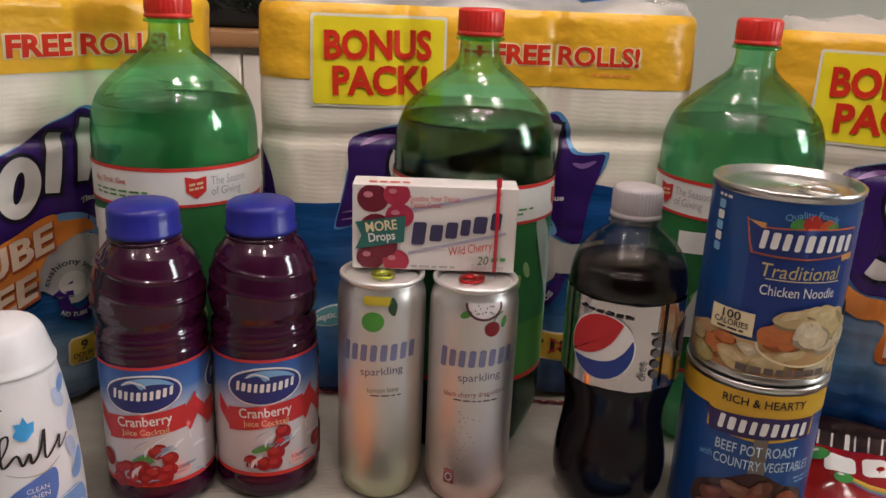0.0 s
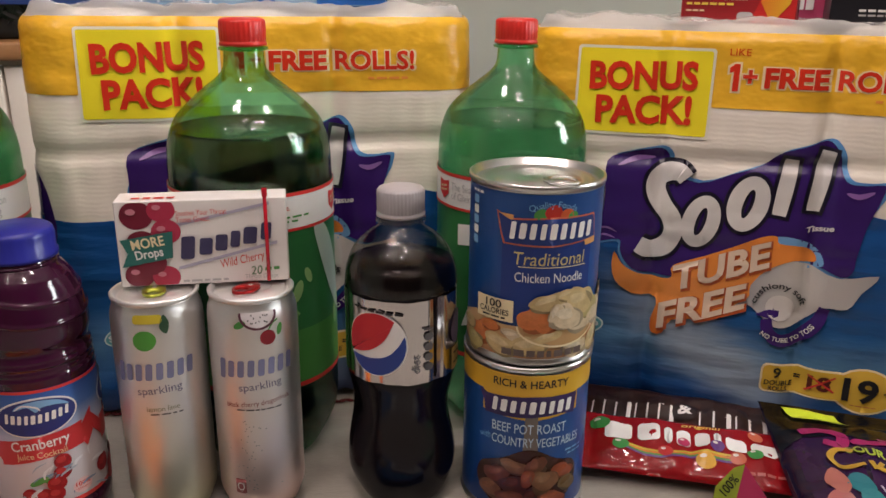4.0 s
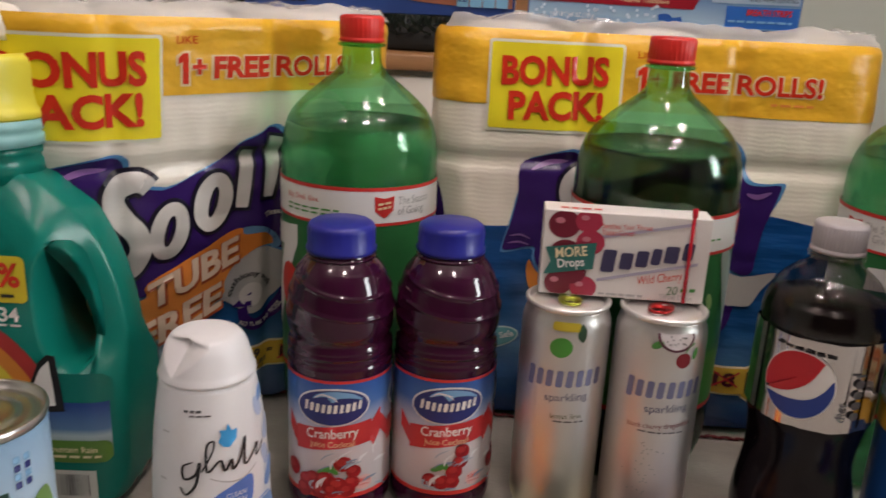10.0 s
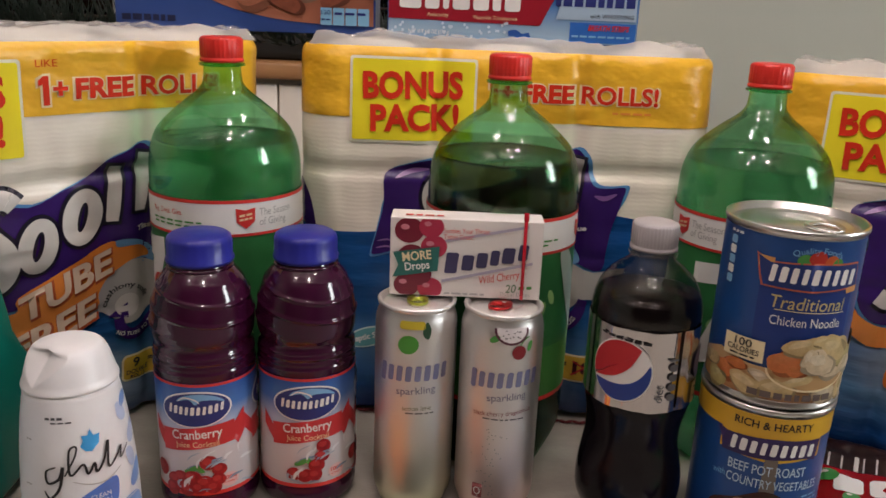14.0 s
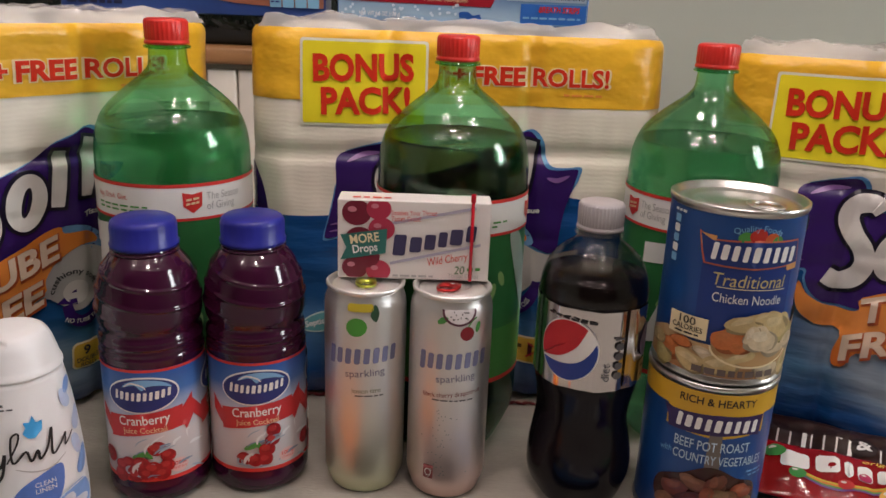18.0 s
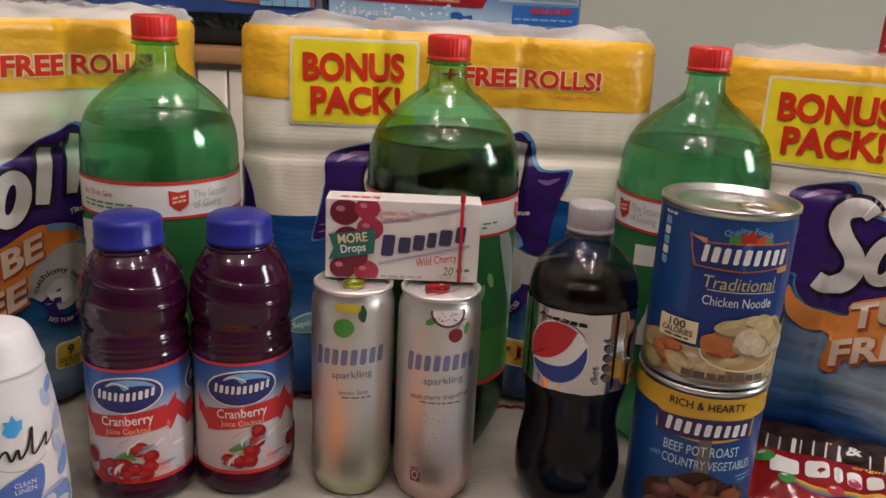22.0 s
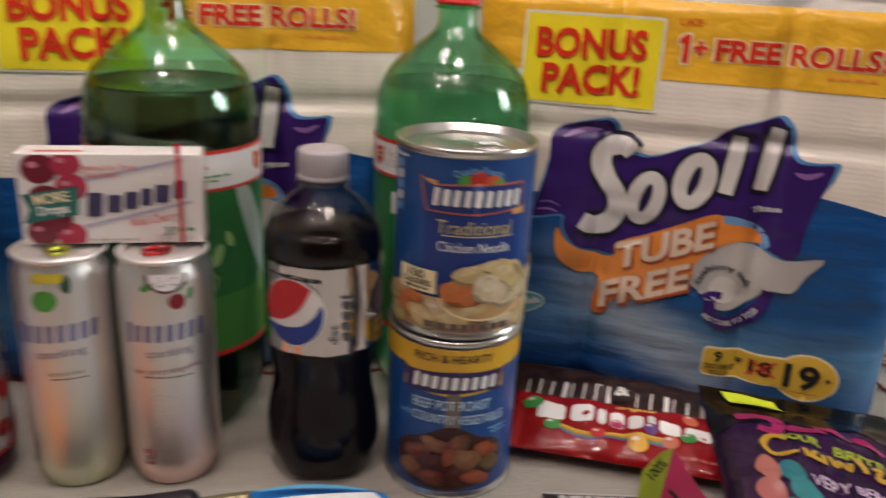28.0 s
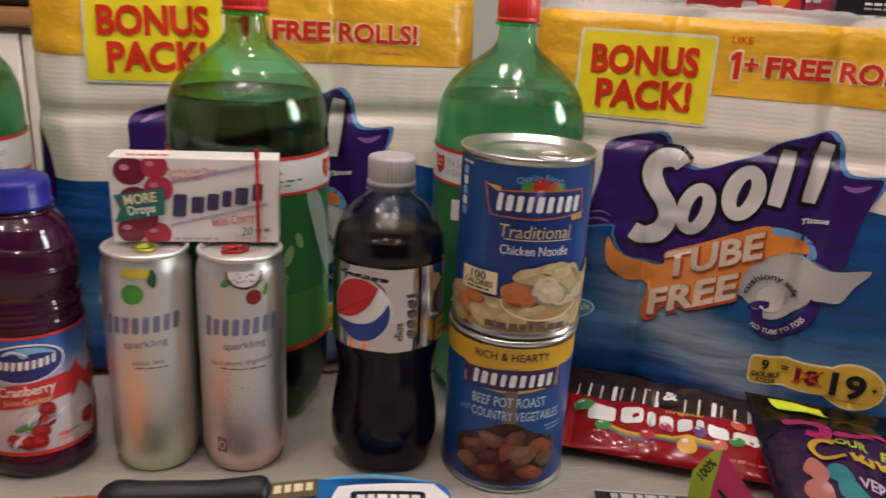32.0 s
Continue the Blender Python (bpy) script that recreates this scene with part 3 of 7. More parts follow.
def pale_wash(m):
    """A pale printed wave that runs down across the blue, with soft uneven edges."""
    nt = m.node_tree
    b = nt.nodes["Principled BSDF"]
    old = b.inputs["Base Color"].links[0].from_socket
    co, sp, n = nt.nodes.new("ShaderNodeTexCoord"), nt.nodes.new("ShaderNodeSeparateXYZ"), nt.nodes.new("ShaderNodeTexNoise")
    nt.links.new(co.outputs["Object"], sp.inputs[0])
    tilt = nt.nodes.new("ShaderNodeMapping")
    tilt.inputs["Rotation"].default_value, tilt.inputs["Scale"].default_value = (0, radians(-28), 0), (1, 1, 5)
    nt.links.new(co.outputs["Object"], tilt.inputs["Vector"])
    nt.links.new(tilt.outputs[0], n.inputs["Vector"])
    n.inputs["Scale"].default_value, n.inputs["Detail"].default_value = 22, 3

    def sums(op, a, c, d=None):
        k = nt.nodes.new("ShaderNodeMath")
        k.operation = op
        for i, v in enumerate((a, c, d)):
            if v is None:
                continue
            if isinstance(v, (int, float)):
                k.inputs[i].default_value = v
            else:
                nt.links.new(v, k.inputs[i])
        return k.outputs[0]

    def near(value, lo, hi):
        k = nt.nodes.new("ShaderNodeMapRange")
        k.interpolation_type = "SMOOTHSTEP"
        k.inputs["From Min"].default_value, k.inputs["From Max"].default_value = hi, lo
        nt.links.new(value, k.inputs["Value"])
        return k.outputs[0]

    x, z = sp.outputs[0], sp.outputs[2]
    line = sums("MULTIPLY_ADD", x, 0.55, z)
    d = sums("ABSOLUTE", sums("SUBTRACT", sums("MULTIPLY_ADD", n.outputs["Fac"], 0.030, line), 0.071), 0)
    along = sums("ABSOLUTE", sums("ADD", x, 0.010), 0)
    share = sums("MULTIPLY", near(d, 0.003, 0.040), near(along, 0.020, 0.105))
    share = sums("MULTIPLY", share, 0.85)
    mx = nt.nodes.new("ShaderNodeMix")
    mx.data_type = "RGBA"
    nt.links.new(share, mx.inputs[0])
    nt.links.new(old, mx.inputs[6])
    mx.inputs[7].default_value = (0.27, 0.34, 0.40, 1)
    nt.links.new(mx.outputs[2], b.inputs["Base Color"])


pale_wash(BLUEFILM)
PURPLE = mat("purple_film", (0.035, 0.012, 0.12), 0.25, vary=0.08, bump=0.3, bump_scale=40)
LEMON = mat("lemon_sticker", (0.82, 0.70, 0.03), 0.14, vary=0.05, bump=0.35, bump_scale=30)
STICKRED = mat("sticker_red", (0.60, 0.035, 0.015), 0.16)
PALE = mat("pale_halo", (0.80, 0.64, 0.38), 0.2)
LOGOGREY = fade("silver_grey_print", ((0.0, (0.42, 0.41, 0.40)), (0.5, (0.66, 0.64, 0.60)), (1.0, (0.44, 0.43, 0.42))), "Z", 0.12, 0.24, 0.25)
PACKW, PACKD = 0.352, 0.116


class Pack:
    def __init__(self, height, lean, taper=0.0, bend=0.0):
        self.h, self.lean, self.taper, self.bend = height, lean, taper, bend

    def edge(self, v):
        """How far the film draws in near the top and the bottom."""
        h, e = self.h, 0.0
        if v < 0.022:
            e = 0.022 - math.sqrt(max(0, 0.022 ** 2 - (0.022 - v) ** 2))
        if v > h - 0.012:
            e = 0.012 - math.sqrt(max(0, 0.012 ** 2 - (v - h + 0.012) ** 2))
        return 0.8 * e

    def front(self, u, v, off=0.0):
        h, r = self.h, 0.037
        e = self.edge(v)
        w = (PACKW / 2 - e) * (1 - self.taper * (1 - v / h) ** 0.7)
        a = min(abs(u), w)
        y = e
        if self.bend and u < -0.05:
            a = min(a, 0.140 + 0.1 * (a - 0.140)) if a > 0.140 else a
            y += self.bend * (a - 0.05) ** 2
        if a > w - r:
            y += r - math.sqrt(max(0, r * r - (a - w + r) ** 2))
        for ub in (-PACKW / 6, PACKW / 6):
            y += 0.0055 * math.exp(-((u - ub) / 0.007) ** 2)
        for vb, deep in ((h / 3, 0.0014), (2 * h / 3 + 0.006 + 0.02 * u, 0.0046)):
            y += deep * math.exp(-((v - vb) / 0.0046) ** 2)
        y += 0.0012 * noise.noise((u * 22, v * 60, h * 9)) + 0.0010 * noise.noise((u * 70, v * 30, h * 5)) + 0.003 * noise.noise((u * 9, v * 9, h * 31))
        low = min(1, max(0, (0.19 - v) / 0.04))
        y += low * (0.0013 * noise.noise((u * 7 + v * 9, v * 75, h * 17)) + 0.0008 * noise.noise((u * 16 - v * 20, v * 130, h * 23)))
        return Vector((math.copysign(a, u), y + self.lean * v - off, v))

    def shell(self, v0, v1, off, lo=None, rows=60, cols=130):
        """The film all round, from v0 to v1; lo: a bottom or top line that waves along u."""
        bm = bmesh.new()
        rings = []
        for j in range(rows + 1):
            ring = []
            for i in range(cols + 1):
                u = PACKW * (i / cols - 0.5)
                top = v1(u) if callable(v1) else v1
                v = v0 + (top - v0) * j / rows
                p = self.front(u, v, off)
                p.x += math.copysign(off, u) * (1 if abs(u) > PACKW / 2 - 0.01 else 0)
                ring.append(bm.verts.new(p))
            for i in range(cols, -1, -2):
                u = PACKW * (i / cols - 0.5)
                top = v1(u) if callable(v1) else v1
                v = v0 + (top - v0) * j / rows
                q = self.front(u, v, off)
                back = PACKD + 2 * self.lean * v - q.y + (2 * self.bend * (max(-q.x, 0.05) - 0.05) ** 2)
                ring.append(bm.verts.new((q.x + math.copysign(off, u) * (1 if abs(u) > PACKW / 2 - 0.01 else 0), max(back, q.y + 0.002), q.z)))
            rings.append(ring)
        n = len(rings[0])
        for a, b in zip(rings, rings[1:]):
            for i in range(n):
                bm.faces.new((a[i], a[(i + 1) % n], b[(i + 1) % n], b[i]))
        return bm, rings


FILM = drink("clear_crinkled_film", (0.97, 0.97, 0.96), 0.0, 1.02, milky=0.36, milk=(0.80, 0.78, 0.74))
for node in FILM.node_tree.nodes:
    if node.type == "MATH" and node.operation == "MULTIPLY_ADD":
        node.inputs[1].default_value, node.inputs[2].default_value = 0.6, 0.10
    if node.type == "BUMP":
        node.inputs["Strength"].default_value, node.inputs["Distance"].default_value = 0.5, 0.004
    if node.type == "TEX_NOISE":
        node.inputs["Scale"].default_value = 55
    if node.type == "BSDF_TRANSLUCENT":
        white = FILM.node_tree.nodes.new("ShaderNodeBsdfDiffuse")
        white.inputs["Color"].default_value = (0.80, 0.78, 0.74, 1)
        FILM.node_tree.links.new(white.outputs[0], node.outputs[0].links[0].to_socket)


def paper_pack(m, height, lean, label, lift=0.0, taper=0.0, bend=0.0, rise=0.0):
    t = thing("toilet_paper_pack", m, label, "toilet paper", "toilet paper packs")
    k = Pack(height, lean, taper, bend)
    f, h = k.front, height
    z = h / 0.312
    bm, rings = k.shell(0.0, h - 0.004, 0)
    bm.faces.new(rings[0][::-1])
    part("wrapper", bm, QUILT, t, "clear film over white quilted paper")
    for i in (-1, 0, 1):
        prof = soft([(0.006, h - 0.008), (0.014, h + 0.001), (0.03, h + 0.003), (0.043, h + 0.001), (0.0495, h - 0.007), (0.0505, h - 0.02)], 3)[::-1]
        roll = part("roll", lathe(prof, 40, closed=True), QUILT, t)
        roll.location = (i * (0.112 if i > 0 or not bend else 0.090), PACKD / 2 + lean * h + (0.022 if bend and i < 0 else 0), 0)
    bm = bmesh.new()
    nx, ny = 120, 40
    rows = []
    for j in range(ny + 1):
        row = []
        for i in range(nx + 1):
            u, d = 0.950 * PACKW * (i / nx - 0.5), 0.010 + 0.094 * j / ny
            zz = h + 0.0036 + 0.0026 * noise.noise((u * 40, d * 60, h * 50)) + 0.007 * abs(noise.noise((u * 21, d * 28, h * 20))) + 0.0030 * abs(noise.noise((u * 90, d * 110, h * 7)))
            rim = min(i, nx - i, j, ny - j)
            u = max(u, -0.132) if bend else u
            back = bend * (max(-u, 0.05) - 0.05) ** 2
            row.append(bm.verts.new((u, d + lean * h + back, zz if rim > 1 else h - 0.003 + 0.0035 * rim)))
        rows.append(row)
    for a, b in zip(rows, rows[1:]):
        for i in range(nx):
            bm.faces.new((a[i], a[i + 1], b[i + 1], b[i]))
    part("top_film", bm, FILM, t, "crinkled clear film")
    band0, band1 = 0.2540 * z + rise, 0.3095 * z
    bm, _ = k.shell(band0, band1, 0.0006, rows=24)
    band = part("band", bm, GOLD, t, "glossy golden yellow band")
    blue_top = lambda u: (0.172 + 0.012 * math.cos(u * 17 - 0.9)) * z
    bm, _ = k.shell(0.004, blue_top, 0.0005, rows=44)
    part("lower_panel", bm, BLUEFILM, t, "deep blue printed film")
    # bonus sticker
    q = lift
    st = decal("sticker", [slab(-0.131, 0.2265 * z + q, -0.027, 0.2945 * z + q, 0.0025)], f, mat("sticker_edge", (0.72, 0.70, 0.58), 0.3), t, 0.0011, 0.006, "yellow sticker with red lettering")
    decal("field", [slab(-0.1290, 0.2286 * z + q, -0.0290, 0.2924 * z + q, 0.002)], f, LEMON, st, 0.0015, 0.006)
    for body, u, v, w in (("BONUS", -0.0795, 0.2728, 0.082), ("PACK!", -0.0775, 0.2470, 0.073)):
        words(body, f, (u, v * z + q), 0.0196 * z, STICKRED, st, w, 0.0027, 1.5, bold=0.056, step=0.006)
    # free rolls line
    words("LIKE", f, (-0.010, 0.2955 * z), 0.005, STICKRED, band, 0.015, 0.0013, step=0.006)
    for body, u0, u1, v, s, bold in (("+", -0.007, 0.004, 0.278, 0.013, 0.05), ("FREE", 0.009, 0.054, 0.2775, 0.0135, 0.060), ("ROLLS!", 0.0605, 0.123, 0.2775, 0.0135, 0.040)):
        words(body, f, ((u0 + u1) / 2, v * z), s, PALE, band, u1 - u0 + 0.004 if len(body) > 1 else None, 0.0010, bold=bold + 0.07, name="halo", step=0.006)
        words(body, f, ((u0 + u1) / 2, v * z), s, STICKRED, band, u1 - u0 if len(body) > 1 else None, 0.0014, bold=bold, step=0.006)
    for grow, ink, off in ((0.0015, PALE, 0.0010), (0.0, STICKRED, 0.0014)):
        one = [(-0.0165 - grow, 0.2745 - grow), (-0.0165 - grow, 0.2785 + grow), (-0.0128, 0.2815 + grow), (-0.0092 + grow, 0.2815 + grow), (-0.0092 + grow, 0.2615 - grow), (-0.0135 - grow, 0.2615 - grow), (-0.0135 - grow, 0.2758 - grow)]
        decal("numeral", [[(u, (v + 0.0055) * z) for u, v in one]], f, ink, band, off, 0.006)
    bars(f, 0.086, 0.118, 0.264 * z, 0.0018, ORANGE, band, 4, 0.0012)
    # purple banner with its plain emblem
    shape = smooth_loop([(-0.1011, 0.2084), (-0.0876, 0.2153), (-0.0682, 0.2203), (-0.0573, 0.2198), (-0.0529, 0.2126), (-0.0545, 0.2050), (-0.0297, 0.1965), (-0.0057, 0.2049), (0.0159, 0.2130), (0.0259, 0.2224), (0.0434, 0.2285), (0.0588, 0.2337), (0.0653, 0.2298), (0.0697, 0.2222), (0.0720, 0.2105), (0.0770, 0.2042), (0.0890, 0.2035), (0.0999, 0.2046), (0.1019, 0.2000), (0.0934, 0.1731), (0.0891, 0.1504), (0.0877, 0.1381), (0.0802, 0.1336), (0.0568, 0.1397), (0.0013, 0.1265), (-0.0454, 0.1203), (-0.0698, 0.1215), (-0.0804, 0.1286), (-0.0851, 0.1383), (-0.0867, 0.1461), (-0.1079, 0.1418), (-0.1106, 0.1460), (-0.1057, 0.1644), (-0.1012, 0.1864)], 3)
    halo = [(u + (0.0034 if v > 0.19 else -0.0016), v + (0.0018 if v > 0.19 else -0.0022)) for u, v in shape]
    decal("banner_edge", [[(u, v * z) for u, v in halo]], f, mat("sky_blue_film", (0.10, 0.28, 0.55), 0.25), t, 0.0009, 0.0036)
    banner = decal("banner", [[(u, v * z) for u, v in shape]], f, PURPLE, t, 0.0018, 0.0036, "purple waving banner")
    for outline in (stroke([(-0.092, 0.206), (-0.078, 0.212), (-0.064, 0.213)], 0.004, 0.8), stroke([(0.076, 0.197), (0.085, 0.195), (0.095, 0.199)], 0.004, 0.8), stroke([(-0.106, 0.1535), (-0.097, 0.155), (-0.089, 0.152)], 0.0016, 0.8), stroke([(-0.107, 0.1475), (-0.098, 0.149), (-0.090, 0.147)], 0.0016, 0.8)):
        decal("sheen_print", [[(u, v * z) for u, v in q] for q in outline], f, mat("mauve_print", (0.25, 0.12, 0.36), 0.3), banner, 0.0024, 0.006)
    marks = []
    wave = [(-0.0390, 0.1990), (-0.0440, 0.2035), (-0.0520, 0.2035), (-0.0600, 0.1985), (-0.0615, 0.1890), (-0.0560, 0.1780), (-0.0480, 0.1680), (-0.0450, 0.1570), (-0.0500, 0.1455), (-0.0610, 0.1400), (-0.0710, 0.1440)]
    marks.append((stroke(wave, 0.0150, 0.15), stroke(wave, 0.0205, 0.05)))
    for cu, cv, ru, rv in ((-0.0250, 0.1668, 0.0140, 0.0212), (0.0083, 0.1835, 0.0150, 0.0218)):
        rings = [oval(cu, cv, a, b, -14, n=32) for a, b in ((ru + 0.0028, rv + 0.0028), (ru, rv), (0.0036, 0.0115), (0.0010, 0.0080))]
        ribbon_of = lambda a, b: [[a[i], a[(i + 1) % 32], b[(i + 1) % 32], b[i]] for i in range(32)]
        marks.append((ribbon_of(rings[1], rings[2]), ribbon_of(rings[0], rings[3])))
    for top, low in (((0.0360, 0.2190), (0.0310, 0.1765)), ((0.0610, 0.2265), (0.0545, 0.1815))):
        bar = [top, ((top[0] + low[0]) / 2, (top[1] + low[1]) / 2), low]
        marks.append((stroke(bar, 0.0115, 0.15), stroke([(top[0] + 0.0004, top[1] + 0.0026), bar[1], (low[0] - 0.0004, low[1] - 0.0026)], 0.0170, 0.1)))
    for fore, rear in marks:
        decal("emblem_edge", [[(u, v * z) for u, v in q] for q in rear], f, mat("ink_edge", (0.008, 0.006, 0.02), 0.3), banner, 0.0025, 0.0036)
    for fore, rear in marks:
        decal("emblem", [[(u, v * z) for u, v in q] for q in fore], f, LOGOGREY, banner, 0.0032, 0.0036)
    words("Tissue", f, (0.0615, 0.1685 * z), 0.004, LOGOGREY, banner, 0.019, 0.0028, 10, 0.2, 0.05, step=0.004)
    # grey sheet, orange ribbon, turning arrow
    grey = smooth_loop([(0.0273, 0.1350), (0.0416, 0.1421), (0.0567, 0.1405), (0.0796, 0.1327), (0.1061, 0.1376), (0.0960, 0.1230), (0.0878, 0.1100), (0.0713, 0.1090), (0.0620, 0.1000), (0.0500, 0.0920), (0.0380, 0.0900), (0.0272, 0.0974), (0.0149, 0.1049), (-0.0040, 0.0950), (-0.0140, 0.0950), (0.0100, 0.1180)], 3)
    decal("grey_sheet", [[(u, v * z) for u, v in grey]], f, fade("grey_sheet_print", ((0, (0.22, 0.24, 0.27)), (0.5, (0.48, 0.46, 0.42)), (1, (0.34, 0.33, 0.32))), "X", -0.01, 0.11, 0.25), t, 0.0022, 0.006)
    edge = smooth_loop([(0.0300, 0.1560), (0.0360, 0.1605), (0.0520, 0.1580), (0.0640, 0.1500), (0.0665, 0.1400), (0.0500, 0.1380)], 4)
    decal("ribbon_edge", [[(u, v * z) for u, v in edge]], f, mat("pale_sky_film", (0.16, 0.34, 0.58), 0.25), t, 0.0019, 0.006)
    rib = smooth_loop([(-0.0890, 0.1359), (-0.0823, 0.1264), (-0.0697, 0.1203), (-0.0533, 0.1179), (-0.0424, 0.1203), (-0.0414, 0.1303), (-0.0080, 0.1445), (0.0212, 0.1587), (0.0320, 0.1605), (0.0345, 0.1550), (0.0515, 0.1538), (0.0605, 0.1484), (0.0610, 0.1420), (0.0453, 0.1425), (0.0275, 0.1330), (0.0173, 0.1202), (0.0146, 0.1080), (-0.0191, 0.0898), (-0.0388, 0.0851), (-0.0453, 0.0736), (-0.0542, 0.0717), (-0.0557, 0.0819), (-0.0529, 0.1000), (-0.0726, 0.1020), (-0.0864, 0.1117), (-0.0905, 0.1256)], 3)
    ribbon = decal("ribbon", [[(u, v * z) for u, v in rib]], f, fade("orange_ribbon_print", ((0, (0.62, 0.16, 0.03)), (0.4, (0.74, 0.27, 0.06)), (1, (0.68, 0.22, 0.04))), "Z", 0.08, 0.15, 0.25), t, 0.0026, 0.005, "orange printed ribbon")
    LET = mat("warm_white_print", (0.64, 0.50, 0.37), 0.3)
    for body, at, w in (("TUBE", (-0.004, 0.1335), 0.077), ("FREE", (-0.0180, 0.0995), 0.077)):
        words(body, f, (at[0] + 0.001, at[1] * z - 0.001), 0.0185, mat("rust_print", (0.40, 0.08, 0.02), 0.3), ribbon, w + 0.002, 0.0032, 21, 0.30, 0.10, name="letter_shadow", step=0.006)
        words(body, f, (at[0], at[1] * z), 0.018, LET, ribbon, w, 0.0038, 21, 0.30, 0.05, step=0.006)
    disc = decal("disc", [oval(0.0405, 0.1055 * z, 0.0105, 0.0100)], f, mat("pale_grey_print", (0.56, 0.54, 0.50), 0.3), t, 0.0028, 0.006)
    words("cushiony soft", f, (0.0385, 0.1225 * z), 0.0046, BLACK, disc, 0.050, 0.0034, 2, 0, 0.02, arc=0.018, step=0.006)
    turn = [(0.0721, 0.1091), (0.0690, 0.0985), (0.0620, 0.0890), (0.0530, 0.0825), (0.0420, 0.0800), (0.0340, 0.0860), (0.0318, 0.0960)]
    arrow = decal("arrow", [[(u, v * z) for u, v in q] for q in stroke(turn, 0.0105, 0.25)] + [[(0.0235, 0.0985 * z), (0.0400, 0.0950 * z), (0.0405, 0.1075 * z)]], f, PURPLE, t, 0.0028, 0.005)
    words("NO TUBE TO TOSS", f, (0.0495, 0.0812 * z), 0.0036, WHITE, arrow, 0.043, 0.0034, 14, 0, 0.02, arc=-0.024, step=0.006)
    badge = decal("badge", [slab(0.033, 0.036 * z, 0.095, 0.0605 * z, 0.005, slant=0.0), oval(0.1085, 0.047 * z, 0.0235, 0.0185 * z, n=24)], f, CREAM, t, 0.0012, 0.006, "yellow badge with roll count")
    decal("field", [slab(0.0345, 0.0375 * z, 0.095, 0.059 * z, 0.004), oval(0.1085, 0.047 * z, 0.022, 0.017 * z, n=24)], f, mat("badge_yellow", (0.70, 0.45, 0.06), 0.25), badge, 0.0016, 0.006)
    words("9", f, (0.045, 0.0535 * z), 0.0085, BLACK, badge, None, 0.0032, bold=0.03, step=0.004)
    words("=", f, (0.060, 0.0515 * z), 0.0060, BLACK, badge, None, 0.0032, bold=0.05, step=0.004)
    words("DOUBLE", f, (0.0468, 0.0450 * z), 0.0042, BLACK, badge, 0.021, 0.0032, bold=0.03, step=0.004)
    words("ROLLS", f, (0.047, 0.0400 * z), 0.0036, BLACK, badge, 0.014, 0.0032, bold=0.03, step=0.004)
    words("18", f, (0.076, 0.0495 * z), 0.0110, mat("maroon_print", (0.09, 0.006, 0.012), 0.4), badge, 0.017, 0.0032, bold=0.06, step=0.004)
    decal("cross_out", stroke([(0.066, 0.0425 * z), (0.087, 0.0565 * z)], 0.0015, smooth=False) + stroke([(0.067, 0.0560 * z), (0.087, 0.0440 * z)], 0.0015, smooth=False), f, RED, badge, 0.0036, 0.004)
    words("19", f, (0.1055, 0.0480 * z), 0.0175, BLACK, badge, 0.025, 0.0032, bold=0.045, step=0.004)
    words("+", f, (0.124, 0.0480 * z), 0.0060, BLACK, badge, None, 0.0032, bold=0.03, step=0.004)
    bars(f, 0.100, 0.118, 0.0350 * z, 0.0009, mat("dull_red_ink", (0.50, 0.16, 0.04), 0.4), badge, 4, 0.0021)
    decal("seal", [oval(-0.112, 0.070 * z, 0.0195, 0.0088, 14)], f, mat("pale_seal", (0.55, 0.66, 0.62), 0.3), t, 0.0011, 0.006)
    decal("seal_field", [oval(-0.112, 0.070 * z, 0.0182, 0.0076, 14)], f, mat("teal_seal", (0.10, 0.32, 0.34), 0.3), t, 0.0014, 0.006)
    decal("side_print", [smooth_loop([(0.150, 0.155 * z), (0.162, 0.190 * z), (0.170, 0.197 * z), (0.170, 0.150 * z)])], f, PURPLE, t, 0.0012, 0.005)
    decal("side_print", [smooth_loop([(-0.158, 0.150 * z), (-0.162, 0.178 * z), (-0.170, 0.196 * z), (-0.1752, 0.196 * z), (-0.1752, 0.140 * z), (-0.166, 0.138 * z)])], f, PURPLE, t, 0.0012, 0.004)
    decal("side_flash", [oval(0.164, 0.140 * z, 0.0030, 0.008)], f, ORANGE, t, 0.0012, 0.005)
    words("Septic Safe", f, (-0.112, 0.070 * z), 0.0050, WHITE, t, 0.031, 0.0018, 14, bold=0.04, step=0.006)
    return t


paper_pack(pose(-0.3015, 0.6180, TZ, 0, 0, 49.0), 0.3185, -0.085, "toilet paper pack with yellow bonus sticker, behind the teal jug", 0.004, bend=9.5, rise=0.006)
paper_pack(pose(0.0365, 0.686, TZ, 0, 0, 3.4), 0.3185, 0.107, "toilet paper pack with yellow bonus sticker, under the toothpaste box", 0.008)
paper_pack(pose(0.390, 0.6125, TZ, 0, 0, -25.4), 0.312, 0.122, "toilet paper pack with yellow bonus sticker, behind the candy bags", 0.003, 0.065)

# ---- large soda bottles ----


